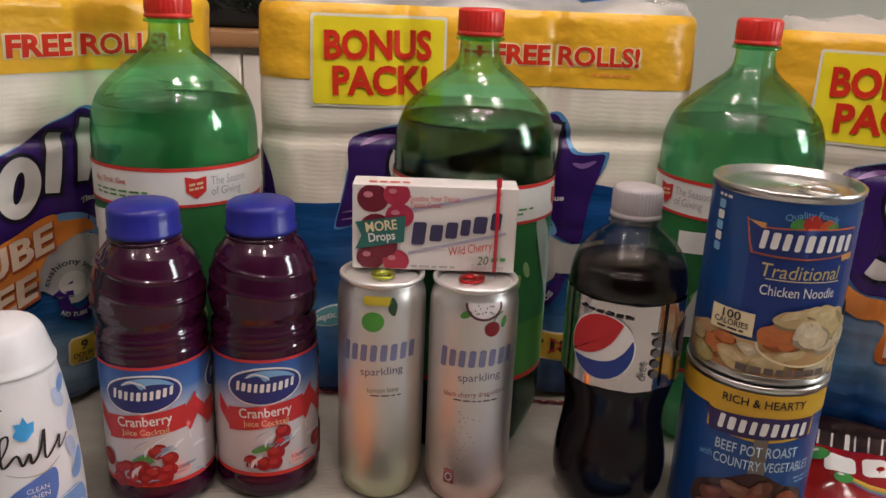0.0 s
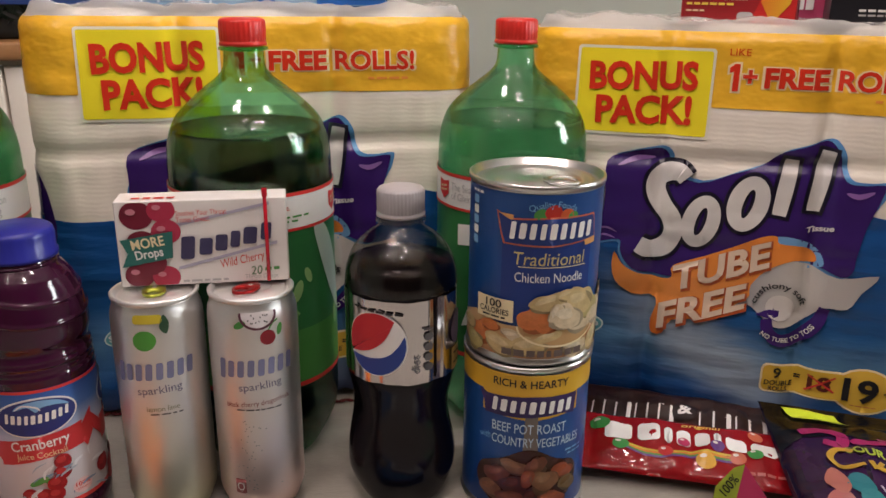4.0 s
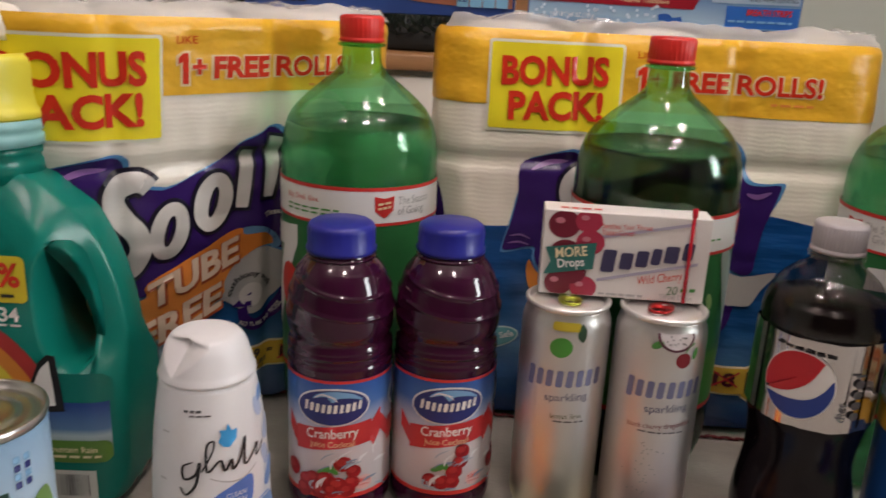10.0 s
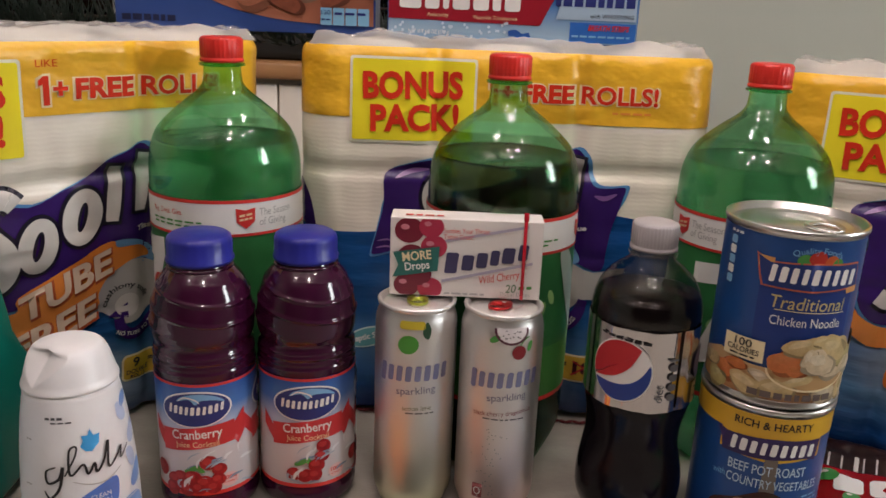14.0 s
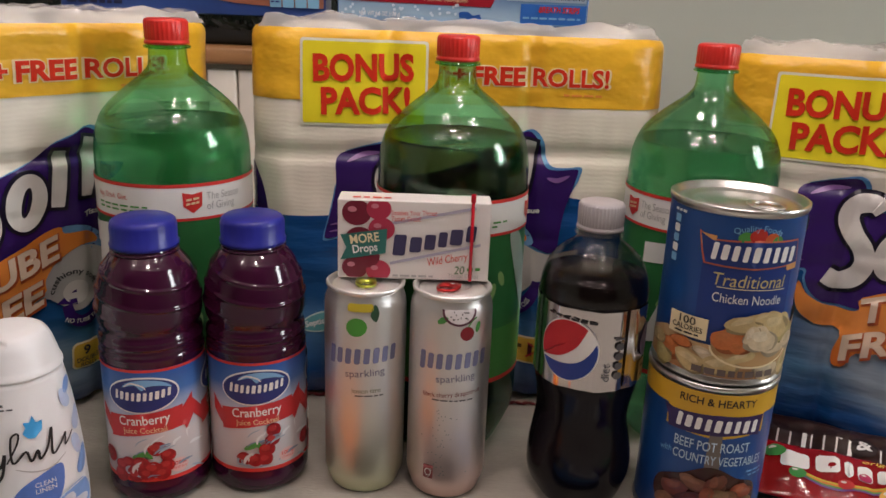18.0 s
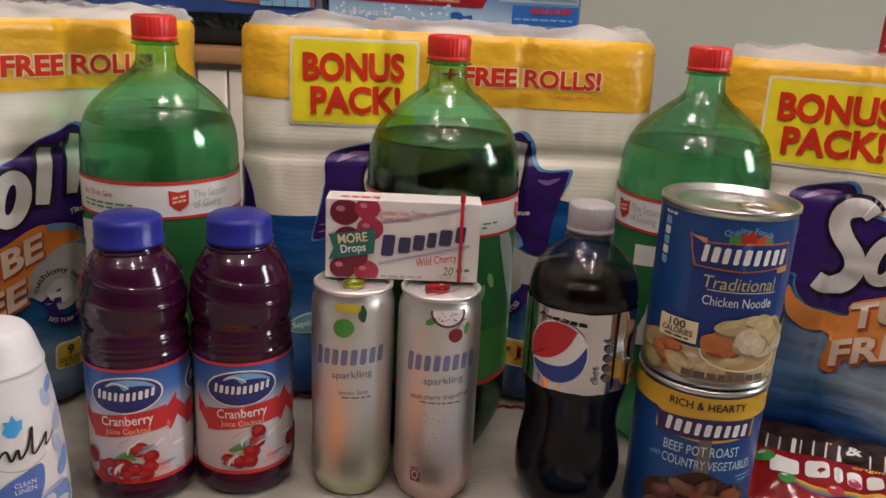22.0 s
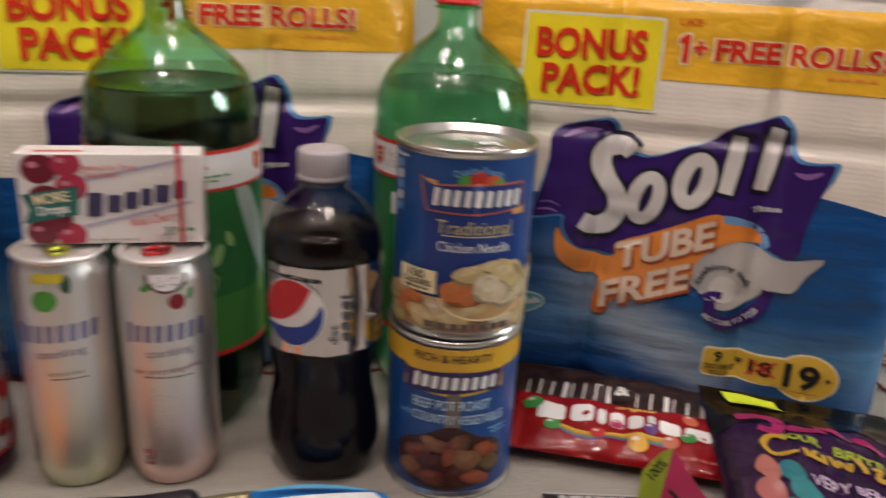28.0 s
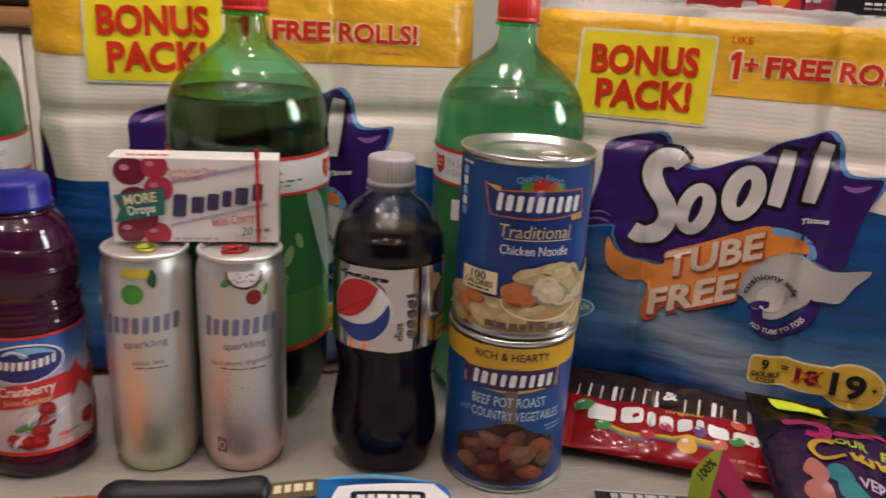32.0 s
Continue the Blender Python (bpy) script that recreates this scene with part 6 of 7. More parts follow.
def solid_outline(outer, hole, depth, rounding, steps=5):
    """A body of even thickness with rounded rims, from a front outline and a hole through it."""
    bm = bmesh.new()

    def offset(line, d):
        out, n = [], len(line)
        for i in range(n):
            a, b = Vector(line[i - 1]), Vector(line[(i + 1) % n])
            t = (b - a).normalized()
            out.append(Vector(line[i]) + Vector((-t.y, t.x)) * d)
        return out
    loops = [(outer, 1)] + ([(hole, -1)] if hole else [])
    ends = {1: [], -1: []}
    for line, sign in loops:
        rings = []
        sides = [(-1, k) for k in range(steps, -1, -1)] + [(1, k) for k in range(steps + 1)]
        for side, k in sides:
            a = math.pi / 2 * k / steps
            inset, y = rounding * (1 - math.cos(a)), side * (depth / 2 - rounding + rounding * math.sin(a))
            rings.append([bm.verts.new((p.x, y, p.y)) for p in offset(line, inset if sign > 0 else inset * 0.2)])
        n = len(line)
        for a, b in zip(rings, rings[1:]):
            for i in range(n):
                q = (a[i], a[(i + 1) % n], b[(i + 1) % n], b[i])
                bm.faces.new(q[::-1] if sign > 0 else q)
        ends[-1].append(rings[0])
        ends[1].append(rings[-1])
    for side in (-1, 1):
        edges = []
        for ring in ends[side]:
            for i in range(len(ring)):
                e = bm.edges.get((ring[i], ring[(i + 1) % len(ring)]))
                edges.append(e)
        bmesh.ops.triangle_fill(bm, use_beauty=True, use_dissolve=False, edges=edges)
    bmesh.ops.recalc_face_normals(bm, faces=bm.faces[:])
    return bm


TEAL = mat("teal_plastic", (0.005, 0.180, 0.135), 0.27, vary=0.06, bump=0.15, bump_scale=300)
jug = thing("detergent_jug", pose(-0.399, 0.537, TZ, 0, 0, 4), "teal detergent jug with yellow cap and side handle", "detergent jug")
outer = smooth_loop([(0.0, 0.0), (0.070, 0.0), (0.088, 0.006), (0.092, 0.03), (0.0915, 0.09), (0.085, 0.145), (0.070, 0.186), (0.048, 0.210), (0.030, 0.220), (0.0, 0.222), (-0.030, 0.220), (-0.062, 0.196), (-0.086, 0.150), (-0.092, 0.09), (-0.092, 0.03), (-0.088, 0.006), (-0.070, 0.0)], 4)
hole = smooth_loop([(0.050, 0.116), (0.0475, 0.142), (0.050, 0.168), (0.058, 0.180), (0.0665, 0.170), (0.072, 0.142), (0.073, 0.115), (0.066, 0.100), (0.056, 0.102)], 3)
bm = solid_outline(outer, hole, 0.090, 0.018, 7)
ease = lambda a, b, x: (lambda s: s * s * (3 - 2 * s))(min(max((x - a) / (b - a), 0), 1))
for vert in bm.verts:
    x, y, z = vert.co
    vert.co.y *= (1 - 0.58 * ease(0.045, 0.074, x) * ease(0.086, 0.118, z)) * (1 - 0.45 * ease(0.17, 0.222, z)) * (1 - 0.12 * (x / 0.092) ** 4)
part("body", bm, TEAL, jug, "glossy teal plastic body")
part("neck", lathe([(0.034, 0.214), (0.0345, 0.226), (0.033, 0.229), (0.0345, 0.231), (0.0345, 0.236)], 56), TEAL, jug)
part("collar", lathe([(0.0345, 0.2355), (0.0365, 0.2360), (0.0368, 0.243), (0.0355, 0.2445), (0.0368, 0.246), (0.0366, 0.252), (0.0345, 0.2525)], 56), mat("pale_aqua_plastic", (0.25, 0.50, 0.50), 0.35), jug, "pale aqua pouring collar")
part("cap", lathe(soft([(0.0368, 0.2525), (0.0372, 0.256), (0.0345, 0.261), (0.0335, 0.283), (0.0325, 0.289), (0.0295, 0.2915), (0.025, 0.2905), (0.002, 0.2900)], 3), 60), mat("yellow_cap_plastic", (0.68, 0.62, 0.06), 0.35, vary=0.04), jug, "yellow measuring cap")
def jug_face(u, v, off):
    x = u + 0.0395
    bend = max(0.0, x - 0.074)
    y = (-0.045 + 0.018 - math.sqrt(max(0, 0.018 ** 2 - bend ** 2))) * (1 - 0.12 * (x / 0.092) ** 4)
    return Vector((x, y - off, v))


f = jug_face
lab = decal("label", [slab(-0.106, 0.008, 0.048, 0.100, 0.008)], f, mat("teal_label", (0.005, 0.180, 0.135), 0.27, vary=0.06), jug, 0.0004, 0.006, "printed teal label")
decal("tag", [slab(-0.070, 0.146, 0.004, 0.176, 0.004)], f, mat("tag_yellow", (0.66, 0.55, 0.03), 0.35), lab, 0.0008, 0)
words("60%", f, (-0.0165, 0.1640), 0.0145, STICKRED, lab, 0.034, 0.0012, bold=0.04)
bars(f, -0.040, -0.004, 0.1505, 0.0020, BLACK, lab, 4, 0.0012, 3)
words("34", f, (-0.009, 0.1380), 0.0090, WHITE, lab, 0.0125, 0.0008, bold=0.03)
bars(f, -0.016, -0.002, 0.1310, 0.0014, WHITE, lab, 2, 0.0008, 3)
for i, c in enumerate(((0.42, 0.03, 0.03), (0.62, 0.22, 0.03), (0.66, 0.55, 0.05), (0.12, 0.36, 0.06))):
    arc = [(-0.075 + (0.098 - 0.010 * i) * math.cos(radians(a)) * 0.95, 0.045 + (0.098 - 0.010 * i) * math.sin(radians(a))) for a in range(30, 96, 6)]
    decal("rainbow_print", stroke(arc, 0.0105), f, mat("rainbow_%s" % "abcd"[i], c, 0.35), lab, 0.0007 + 0.0001 * i, 0)
decal("brand_shape", [[(-0.020, 0.090), (0.000, 0.093), (0.006, 0.107), (0.012, 0.113), (0.017, 0.112), (0.020, 0.074), (-0.020, 0.070)]], f, BLACK, lab, 0.0013, 0)
decal("brand_shape", [[(-0.018, 0.087), (0.001, 0.090), (0.007, 0.103), (0.013, 0.109), (0.015, 0.078), (-0.018, 0.074)]], f, WHITE, lab, 0.0016, 0)
decal("scene_print", [slab(-0.060, 0.040, 0.046, 0.080)], f, fade("mountain_print", ((0, (0.03, 0.12, 0.07)), (0.42, (0.36, 0.46, 0.48)), (0.55, (0.10, 0.20, 0.36)), (1, (0.02, 0.06, 0.24))), "Z", 0.04, 0.078, 0.35), lab, 0.0008, 0.006)
decal("scent_bar", [slab(-0.010, 0.037, 0.046, 0.053, 0.005)], f, mat("scent_green", (0.09, 0.20, 0.03), 0.35), lab, 0.0012, 0.006)
words("Mountain Rain", f, (0.021, 0.0467), 0.0042, CREAM, lab, 0.034, 0.0016, bold=0.02)
bars(f, 0.000, 0.040, 0.0415, 0.0018, CREAM, lab, 5, 0.0016, 6)
decal("barcode_field", [slab(-0.012, 0.008, 0.036, 0.031)], f, mat("barcode_paper", (0.62, 0.63, 0.58), 0.5), lab, 0.0010, 0.004)
rnd = random.Random(2)
decal("barcode", [slab(-0.009 + i * 0.0018, 0.0125, -0.009 + i * 0.0018 + rnd.uniform(0.0004, 0.0011), 0.0285) for i in range(23)], f, BLACK, lab, 0.0016, 0.004)

# ---- vegetable can ----
veg = thing("vegetable_can", pose(-0.343, 0.424, TZ), "vegetable can with pale blue label and bare tin lid", "food can")
VR, VH = 0.0372, 0.1125
part("body", lathe([(VR - 0.003, 0.003), (VR, 0.0), (VR + 0.001, 0.002), (VR - 0.0004, 0.005), (VR - 0.0004, VH - 0.005), (VR + 0.001, VH - 0.0028), (VR + 0.0008, VH - 0.0004), (VR - 0.0004, VH), (VR - 0.0014, VH - 0.001), (VR - 0.0022, VH - 0.0045), (VR - 0.004, VH - 0.005), (VR - 0.006, VH - 0.0036), (VR - 0.009, VH - 0.0036), (VR - 0.0105, VH - 0.0046), (VR - 0.0135, VH - 0.0046), (VR - 0.015, VH - 0.0036), (VR - 0.019, VH - 0.0036), (VR - 0.0205, VH - 0.0044), (0.002, VH - 0.0044)], 80), SILVER, veg, "bare tin body and ringed lid")
f = round_map(lambda v: VR, VR, 18)
lab = part("label", lathe([(VR, z) for z in (0.0055, 0.04, 0.075, VH - 0.0055)], 80, closed=False), fade("pale_blue_label", ((0, (0.62, 0.70, 0.74)), (0.55, (0.50, 0.65, 0.78)), (1, (0.26, 0.46, 0.68))), "Z", 0.0, 0.11, 0.35), veg, "pale blue paper label")
for i, (u0, u1, v) in enumerate(((-0.026, 0.026, 0.0735), (-0.030, 0.024, 0.0530))):
    bars(f, u0, u1, v, 0.0105, mat("pine_ink", (0.008, 0.05, 0.035), 0.4), lab, 5, 0.0005, 20 + i, gap=0.4, step=0.006)
decal("leaf_print", [smooth_loop([(0.034, 0.062), (0.050, 0.070), (0.056, 0.040), (0.040, 0.010), (0.020, 0.020), (0.030, 0.040)])], f, mat("pea_green", (0.16, 0.30, 0.08), 0.35), lab, 0.0006, 0.006)
bars(f, -0.02, 0.014, 0.090, 0.0018, WHITE, lab, 5, 0.0005, 3)
for i in range(4):
    decal("nutrition_box", [slab(0.030, 0.078 + 0.005 * i, 0.0335, 0.082 + 0.005 * i, 0.0008), slab(0.036, 0.078 + 0.005 * i, 0.0395, 0.082 + 0.005 * i, 0.0008)], f, LIGHTBLUE if i % 2 else NAVY, lab, 0.0005, 0.006)

# ---- air freshener ----
fresh = thing("air_freshener", pose(-0.2430, 0.5020, TZ) @ Matrix.Diagonal((0.955, 0.955, 0.875, 1)), "white cone air freshener with blue floral print", "air freshener")
FR = soft([(0.031, 0.002), (0.0345, 0.0), (0.0374, 0.004), (0.0385, 0.016), (0.0384, 0.030), (0.0374, 0.055), (0.0352, 0.085), (0.0322, 0.110), (0.0296, 0.1262)], 4)
SHELL = mat("white_plastic", (0.74, 0.74, 0.75), 0.35, vary=0.03)
part("base", lathe(FR, 64), SHELL, fresh, "white plastic lower cone")


def notch(a, z):
    d = abs((a + 0.40 + math.pi) % (2 * math.pi) - math.pi)
    rise = min(max(0, (z - 0.132) / 0.020), 1.0)
    keep = 1.0 if z < 0.153 else max(0, (0.1577 - z) / 0.0047)
    return -0.012 * keep * max(0, rise - d * 1.15)


capm = lathe(soft([(0.0292, 0.1258), (0.0303, 0.1266), (0.0290, 0.1335), (0.0268, 0.1425), (0.0244, 0.1500), (0.0212, 0.1548), (0.0150, 0.1570), (0.0005, 0.1577)], 6), 160, notch)
shade_sharp(part("cap", capm, SHELL, fresh, "white domed cap with a notch"), 14)
f = round_map(radius_at(FR), 0.036, 31)
BLUEPRINT = mat("floral_blue", (0.09, 0.19, 0.55), 0.35, vary=0.25, scale=90)
MIDBLUE = mat("mid_floral", (0.20, 0.34, 0.66), 0.35, vary=0.2, scale=90)
PALEBLUE = mat("pale_floral", (0.46, 0.54, 0.72), 0.35, vary=0.15, scale=90)
decal("petal_print", [smooth_loop([(-0.0224, 0.018), (-0.018, 0.028), (-0.0113, 0.035), (-0.0090, 0.020), (-0.004, 0.003), (-0.017, 0.005)])], f, mat("deep_floral", (0.04, 0.13, 0.38), 0.35, vary=0.3, scale=90), fresh, 0.0003, 0.006)
decal("petal_print", [smooth_loop([(-0.0118, 0.034), (-0.007, 0.046), (0.003, 0.054), (0.0200, 0.0595), (0.0215, 0.047), (0.0175, 0.034), (0.010, 0.023), (0.004, 0.008), (-0.003, 0.004), (-0.0105, 0.013)])], f, BLUEPRINT, fresh, 0.0006, 0.006)
decal("petal_print", [smooth_loop([(0.002, 0.005), (0.006, 0.021), (0.018, 0.034), (0.037, 0.036), (0.044, 0.020), (0.036, 0.006), (0.018, 0.003)])], f, MIDBLUE, fresh, 0.0009, 0.006)
for i, (u, v, r, q, tilt, c) in enumerate(((0.018, 0.024, 0.012, 0.4, 35, 0), (0.027, 0.020, 0.012, 0.45, -10, 0), (0.016, 0.013, 0.010, 0.45, -50, 0), (0.026, 0.010, 0.011, 0.4, 20, 0), (0.020, 0.019, 0.005, 0.6, 0, 1), (-0.004, 0.026, 0.007, 0.6, 40, 2), (0.004, 0.018, 0.006, 0.6, 60, 2), (0.040, 0.050, 0.010, 0.6, 60, 2), (0.036, 0.066, 0.008, 0.6, 100, 3), (0.042, 0.084, 0.009, 0.6, 70, 3), (0.034, 0.104, 0.008, 0.6, 120, 3), (0.041, 0.112, 0.007, 0.6, 40, 2))):
    decal("petal_print", [smooth_loop(oval(u, v, r, r * q, tilt, n=12, rough=0.10, seed=i), 3)], f, (mat("white_floral", (0.66, 0.66, 0.72), 0.35, vary=0.15, scale=120), mat("blush_floral", (0.62, 0.50, 0.46), 0.35), MIDBLUE, PALEBLUE)[c], fresh, 0.0011 + 0.00004 * i if c < 2 else 0.0007, 0.003)
decal("stem_print", stroke([(0.003, 0.006), (0.007, 0.022), (0.019, 0.035), (0.038, 0.037)], 0.0008), f, WHITE, fresh, 0.0022, 0.006)
script = lambda p: (0.004 + 0.86 * (p[0] - 0.004), 0.074 + 0.90 * (p[1] - 0.075))
decal("script_shape", stroke([script(p) for p in [(-0.019, 0.078), (-0.026, 0.074), (-0.025, 0.064), (-0.017, 0.068), (-0.014, 0.078), (-0.017, 0.060), (-0.024, 0.051), (-0.028, 0.057)]], 0.0020, 0.5), f, BLACK, fresh, 0.0012, 0)
decal("script_shape", stroke([script(p) for p in [(-0.013, 0.070), (-0.005, 0.086), (-0.004, 0.094), (-0.009, 0.090), (-0.009, 0.070), (0.000, 0.078), (0.003, 0.069), (0.008, 0.077), (0.009, 0.069), (0.015, 0.077), (0.020, 0.092), (0.018, 0.070), (0.026, 0.076), (0.031, 0.082), (0.029, 0.072), (0.038, 0.080)]], 0.0017, 0.4), f, BLACK, fresh, 0.0012, 0)
decal("swash_print", stroke([(-0.006, 0.065), (0.004, 0.0605), (0.014, 0.060), (0.024, 0.066)], 0.0010, 0.5), f, GREY, fresh, 0.0019, 0)
decal("spark_print", [[(0.000, 0.090), (0.002, 0.094), (0.001, 0.098), (0.005, 0.0975), (0.007, 0.102), (0.009, 0.0965), (0.013, 0.097), (0.012, 0.090), (0.007, 0.085), (0.003, 0.086)]], f, mat("sky_spark", (0.05, 0.32, 0.66), 0.35), fresh, 0.0008, 0.006)
bars(f, -0.022, -0.010, 0.1120, 0.0018, mat("dim_ink", (0.10, 0.10, 0.11), 0.4), fresh, 3, 0.0005, 4)
bars(f, -0.018, -0.004, 0.1088, 0.0011, mat("dim_ink", (0.10, 0.10, 0.11), 0.4), fresh, 3, 0.0005, 5)
bars(f, -0.038, -0.033, 0.095, 0.0012, GREY, fresh, 2, 0.0005, 5)
bars(f, -0.039, -0.034, 0.060, 0.0012, GREY, fresh, 2, 0.0005, 6)
bars(f, -0.040, -0.034, 0.022, 0.0026, GREY, fresh, 2, 0.0005, 7)
words("CLEAN", f, (0.0090, 0.0495), 0.0036, WHITE, fresh, 0.012, 0.0020)
words("LINEN", f, (0.0090, 0.0445), 0.0036, WHITE, fresh, 0.012, 0.0020)

# ---- boxes on top of the packs ----


def carton(name, m, w, d, h, material, label, category, bevel=0.0008):
    t = thing(name, m, label, category)
    part("carton", box_mesh(0, w, 0, d, 0, h, bevel, 1), material, t, smooth=False)
    return t


tp = carton("toothpaste_box", pose(-0.070, 0.738, TZ + 0.3225, 0, 0, 1.0), 0.208, 0.036, 0.046, mat("toothpaste_blue", (0.03, 0.11, 0.32), 0.3, vary=0.12), "long blue and red toothpaste box lying on a pack", "toothpaste box")
f = flat_map
decal("wave_field", [slab(0.001, 0.001, 0.207, 0.045)], f, fade("icy_wave_print", ((0, (0.02, 0.08, 0.30)), (0.3, (0.10, 0.24, 0.46)), (0.5, (0.32, 0.46, 0.58)), (1, (0.05, 0.16, 0.40))), "Z", -0.012, 0.045, 0.25, wave=0.02), tp, 0.0004, 0)
decal("red_panel", [[(0.001, 0.016), (0.127, 0.014), (0.142, 0.045), (0.001, 0.045)]], f, mat("toothpaste_red", (0.30, 0.012, 0.025), 0.3), tp, 0.0008, 0)
for i, (u, w, h) in enumerate(((0.010, 0.018, 0.015), (0.031, 0.012, 0.013), (0.046, 0.005, 0.019), (0.054, 0.014, 0.013), (0.071, 0.013, 0.013), (0.087, 0.007, 0.018), (0.097, 0.013, 0.013))):
    decal("brand_bar", [slab(u, 0.0245, u + w, 0.0245 + h, 0.0024)], f, WHITE, tp, 0.0012, 0)
words("Anticavity", f, (0.042, 0.0195), 0.0030, PALE, tp, 0.018, 0.0012)
words("Fluoride Toothpaste", f, (0.090, 0.0185), 0.0030, PALE, tp, 0.036, 0.0012)
bars(f, 0.139, 0.204, 0.0360, 0.0110, NAVY, tp, 8, 0.0012, 14, gap=0.3)
words("with WHITENING", f, (0.186, 0.0235), 0.0034, BLACK, tp, 0.036, 0.0012)
decal("light_panel", [[(0.140, 0.020), (0.206, 0.020), (0.206, 0.045), (0.146, 0.045)]], f, mat("frost_print", (0.34, 0.46, 0.58), 0.3), tp, 0.0009, 0)
decal("blue_panel", [slab(0.152, 0.002, 0.2065, 0.018)], f, mat("clear_blue", (0.03, 0.14, 0.48), 0.3), tp, 0.0007, 0)
words("BREATH STRIPS", f, (0.184, 0.0140), 0.0044, STICKRED, tp, 0.034, 0.0014, slant=0.2, bold=0.04)
bars(f, 0.154, 0.202, 0.0070, 0.0016, LIGHTBLUE, tp, 7, 0.0011, 5)
words("NET WT 6.0 OZ (170 g)", f, (0.035, 0.0055), 0.0034, WHITE, tp, 0.034, 0.0012)
decal("paste_print", stroke([(0.101, 0.007), (0.107, 0.0075), (0.112, 0.0045), (0.119, 0.0065)], 0.0055, 0.3), f, mat("paste_blue", (0.02, 0.09, 0.34), 0.3), tp, 0.0012, 0)
rnd = random.Random(11)
decal("bubble_print", [oval(rnd.uniform(0.004, 0.10), rnd.uniform(0.003, 0.015), 0.0012, 0.0012, n=10) for _ in range(30)], f, mat("ice_dots", (0.55, 0.66, 0.74), 0.3), tp, 0.0009, 0)

meal = carton("frozen_meal_box", pose(-0.303, 0.7400, TZ + 0.3222, 0, 0, 1), 0.222, 0.036, 0.150, mat("meal_blue", (0.025, 0.06, 0.22), 0.3, vary=0.08), "blue frozen meal box standing across two packs", "food box")
decal("dish_print", [curve([(0.040, 0.148), (0.050, 0.050), (0.085, 0.024), (0.140, 0.011), (0.2, 0.008)]) + [(0.2205, 0.008), (0.2205, 0.148)]], f, fade("dish_print", ((0, (0.44, 0.28, 0.21)), (0.35, (0.30, 0.11, 0.065)), (1, (0.22, 0.07, 0.04))), "Z", 0.0, 0.11, 0.35, wave=0.04), meal, 0.0004, 0)
FISH = (("crust", (0.24, 0.075, 0.042)), ("roast", (0.34, 0.13, 0.075)), ("cream", (0.42, 0.26, 0.18)))
FISHL = ((0.36, 0.14, 0.085), (0.46, 0.22, 0.14), (0.54, 0.38, 0.28))
food(f, [(0.075, 0.042, 0.014, 0.6, -20, 0), (0.095, 0.036, 0.014, 0.6, 10, 1), (0.120, 0.034, 0.018, 0.7, 30, 1), (0.145, 0.028, 0.015, 0.6, -20, 0), (0.165, 0.040, 0.018, 0.7, 10, 2), (0.188, 0.034, 0.014, 0.7, 50, 0), (0.110, 0.055, 0.018, 0.7, -10, 0), (0.150, 0.060, 0.020, 0.7, 30, 1), (0.19, 0.062, 0.018, 0.7, 0, 0), (0.085, 0.066, 0.016, 0.7, 20, 1), (0.12, 0.085, 0.02, 0.7, 0, 1), (0.165, 0.09, 0.022, 0.7, 30, 0)], meal, 0.0008, FISH, FISHL)
for i in range(4):
    decal("nutrition_box", [slab(0.176 + i * 0.0105, 0.008, 0.1855 + i * 0.0105, 0.022, 0.0008)], f, mat("nutrition_blue", (0.20, 0.42, 0.60), 0.35), meal, 0.0020, 0)
words("130", f, (0.1805, 0.0182), 0.0036, NAVY, meal, 0.0075, 0.0024)
bars(f, 0.177, 0.184, 0.0125, 0.0012, NAVY, meal, 2, 0.0024, 3)
bars(f, 0.188, 0.214, 0.0175, 0.0020, NAVY, meal, 3, 0.0024, 3)
bars(f, 0.006, 0.052, 0.0085, 0.0050, mat("dim_navy", (0.008, 0.012, 0.05), 0.4), meal, 6, 0.0008, 6)
decal("edge_strip", [slab(0.2165, 0.03, 0.2215, 0.149)], f, mat("frost_edge", (0.55, 0.58, 0.64), 0.35), meal, 0.0022, 0)

pain = carton("pain_relief_box", pose(0.3720, 0.7090, TZ + 0.3118, 0, 0, -34), 0.086, 0.034, 0.047, mat("crimson_card", (0.30, 0.016, 0.02), 0.35, vary=0.08), "red and white pain relief box on a pack", "medicine box")
decal("white_header", [slab(0.0005, 0.0385, 0.0855, 0.0465)], f, WHITE, pain, 0.0004, 0)
decal("heart_shape", [oval(0.006, 0.0425, 0.0022, 0.0020)], f, RED, pain, 0.0008, 0)
bars(f, 0.010, 0.030, 0.0425, 0.0040, RED, pain, 2, 0.0008, 4)
words("EXTRA STRENGTH", f, (0.0220, 0.0355), 0.0030, YELLOW, pain, 0.036, 0.0008, bold=0.03)
words("Pain Relief", f, (0.0245, 0.0285), 0.0064, WHITE, pain, 0.042, 0.0008, bold=0.04)
bars(f, 0.004, 0.050, 0.0212, 0.0018, PALE, pain, 2, 0.0008, 4)
bars(f, 0.004, 0.040, 0.0172, 0.0018, YELLOW, pain, 6, 0.0008, 5)
bars(f, 0.004, 0.018, 0.0120, 0.0014, PALE, pain, 3, 0.0008, 6)
words("24 GELCAPS", f, (0.0150, 0.0040), 0.0032, WHITE, pain, 0.022, 0.0008, bold=0.02)
decal("bright_panel", [[(0.052, 0.001), (0.0855, 0.001), (0.0855, 0.038), (0.066, 0.038)]], f, mat("scarlet_card", (0.50, 0.02, 0.02), 0.35), pain, 0.0005, 0)
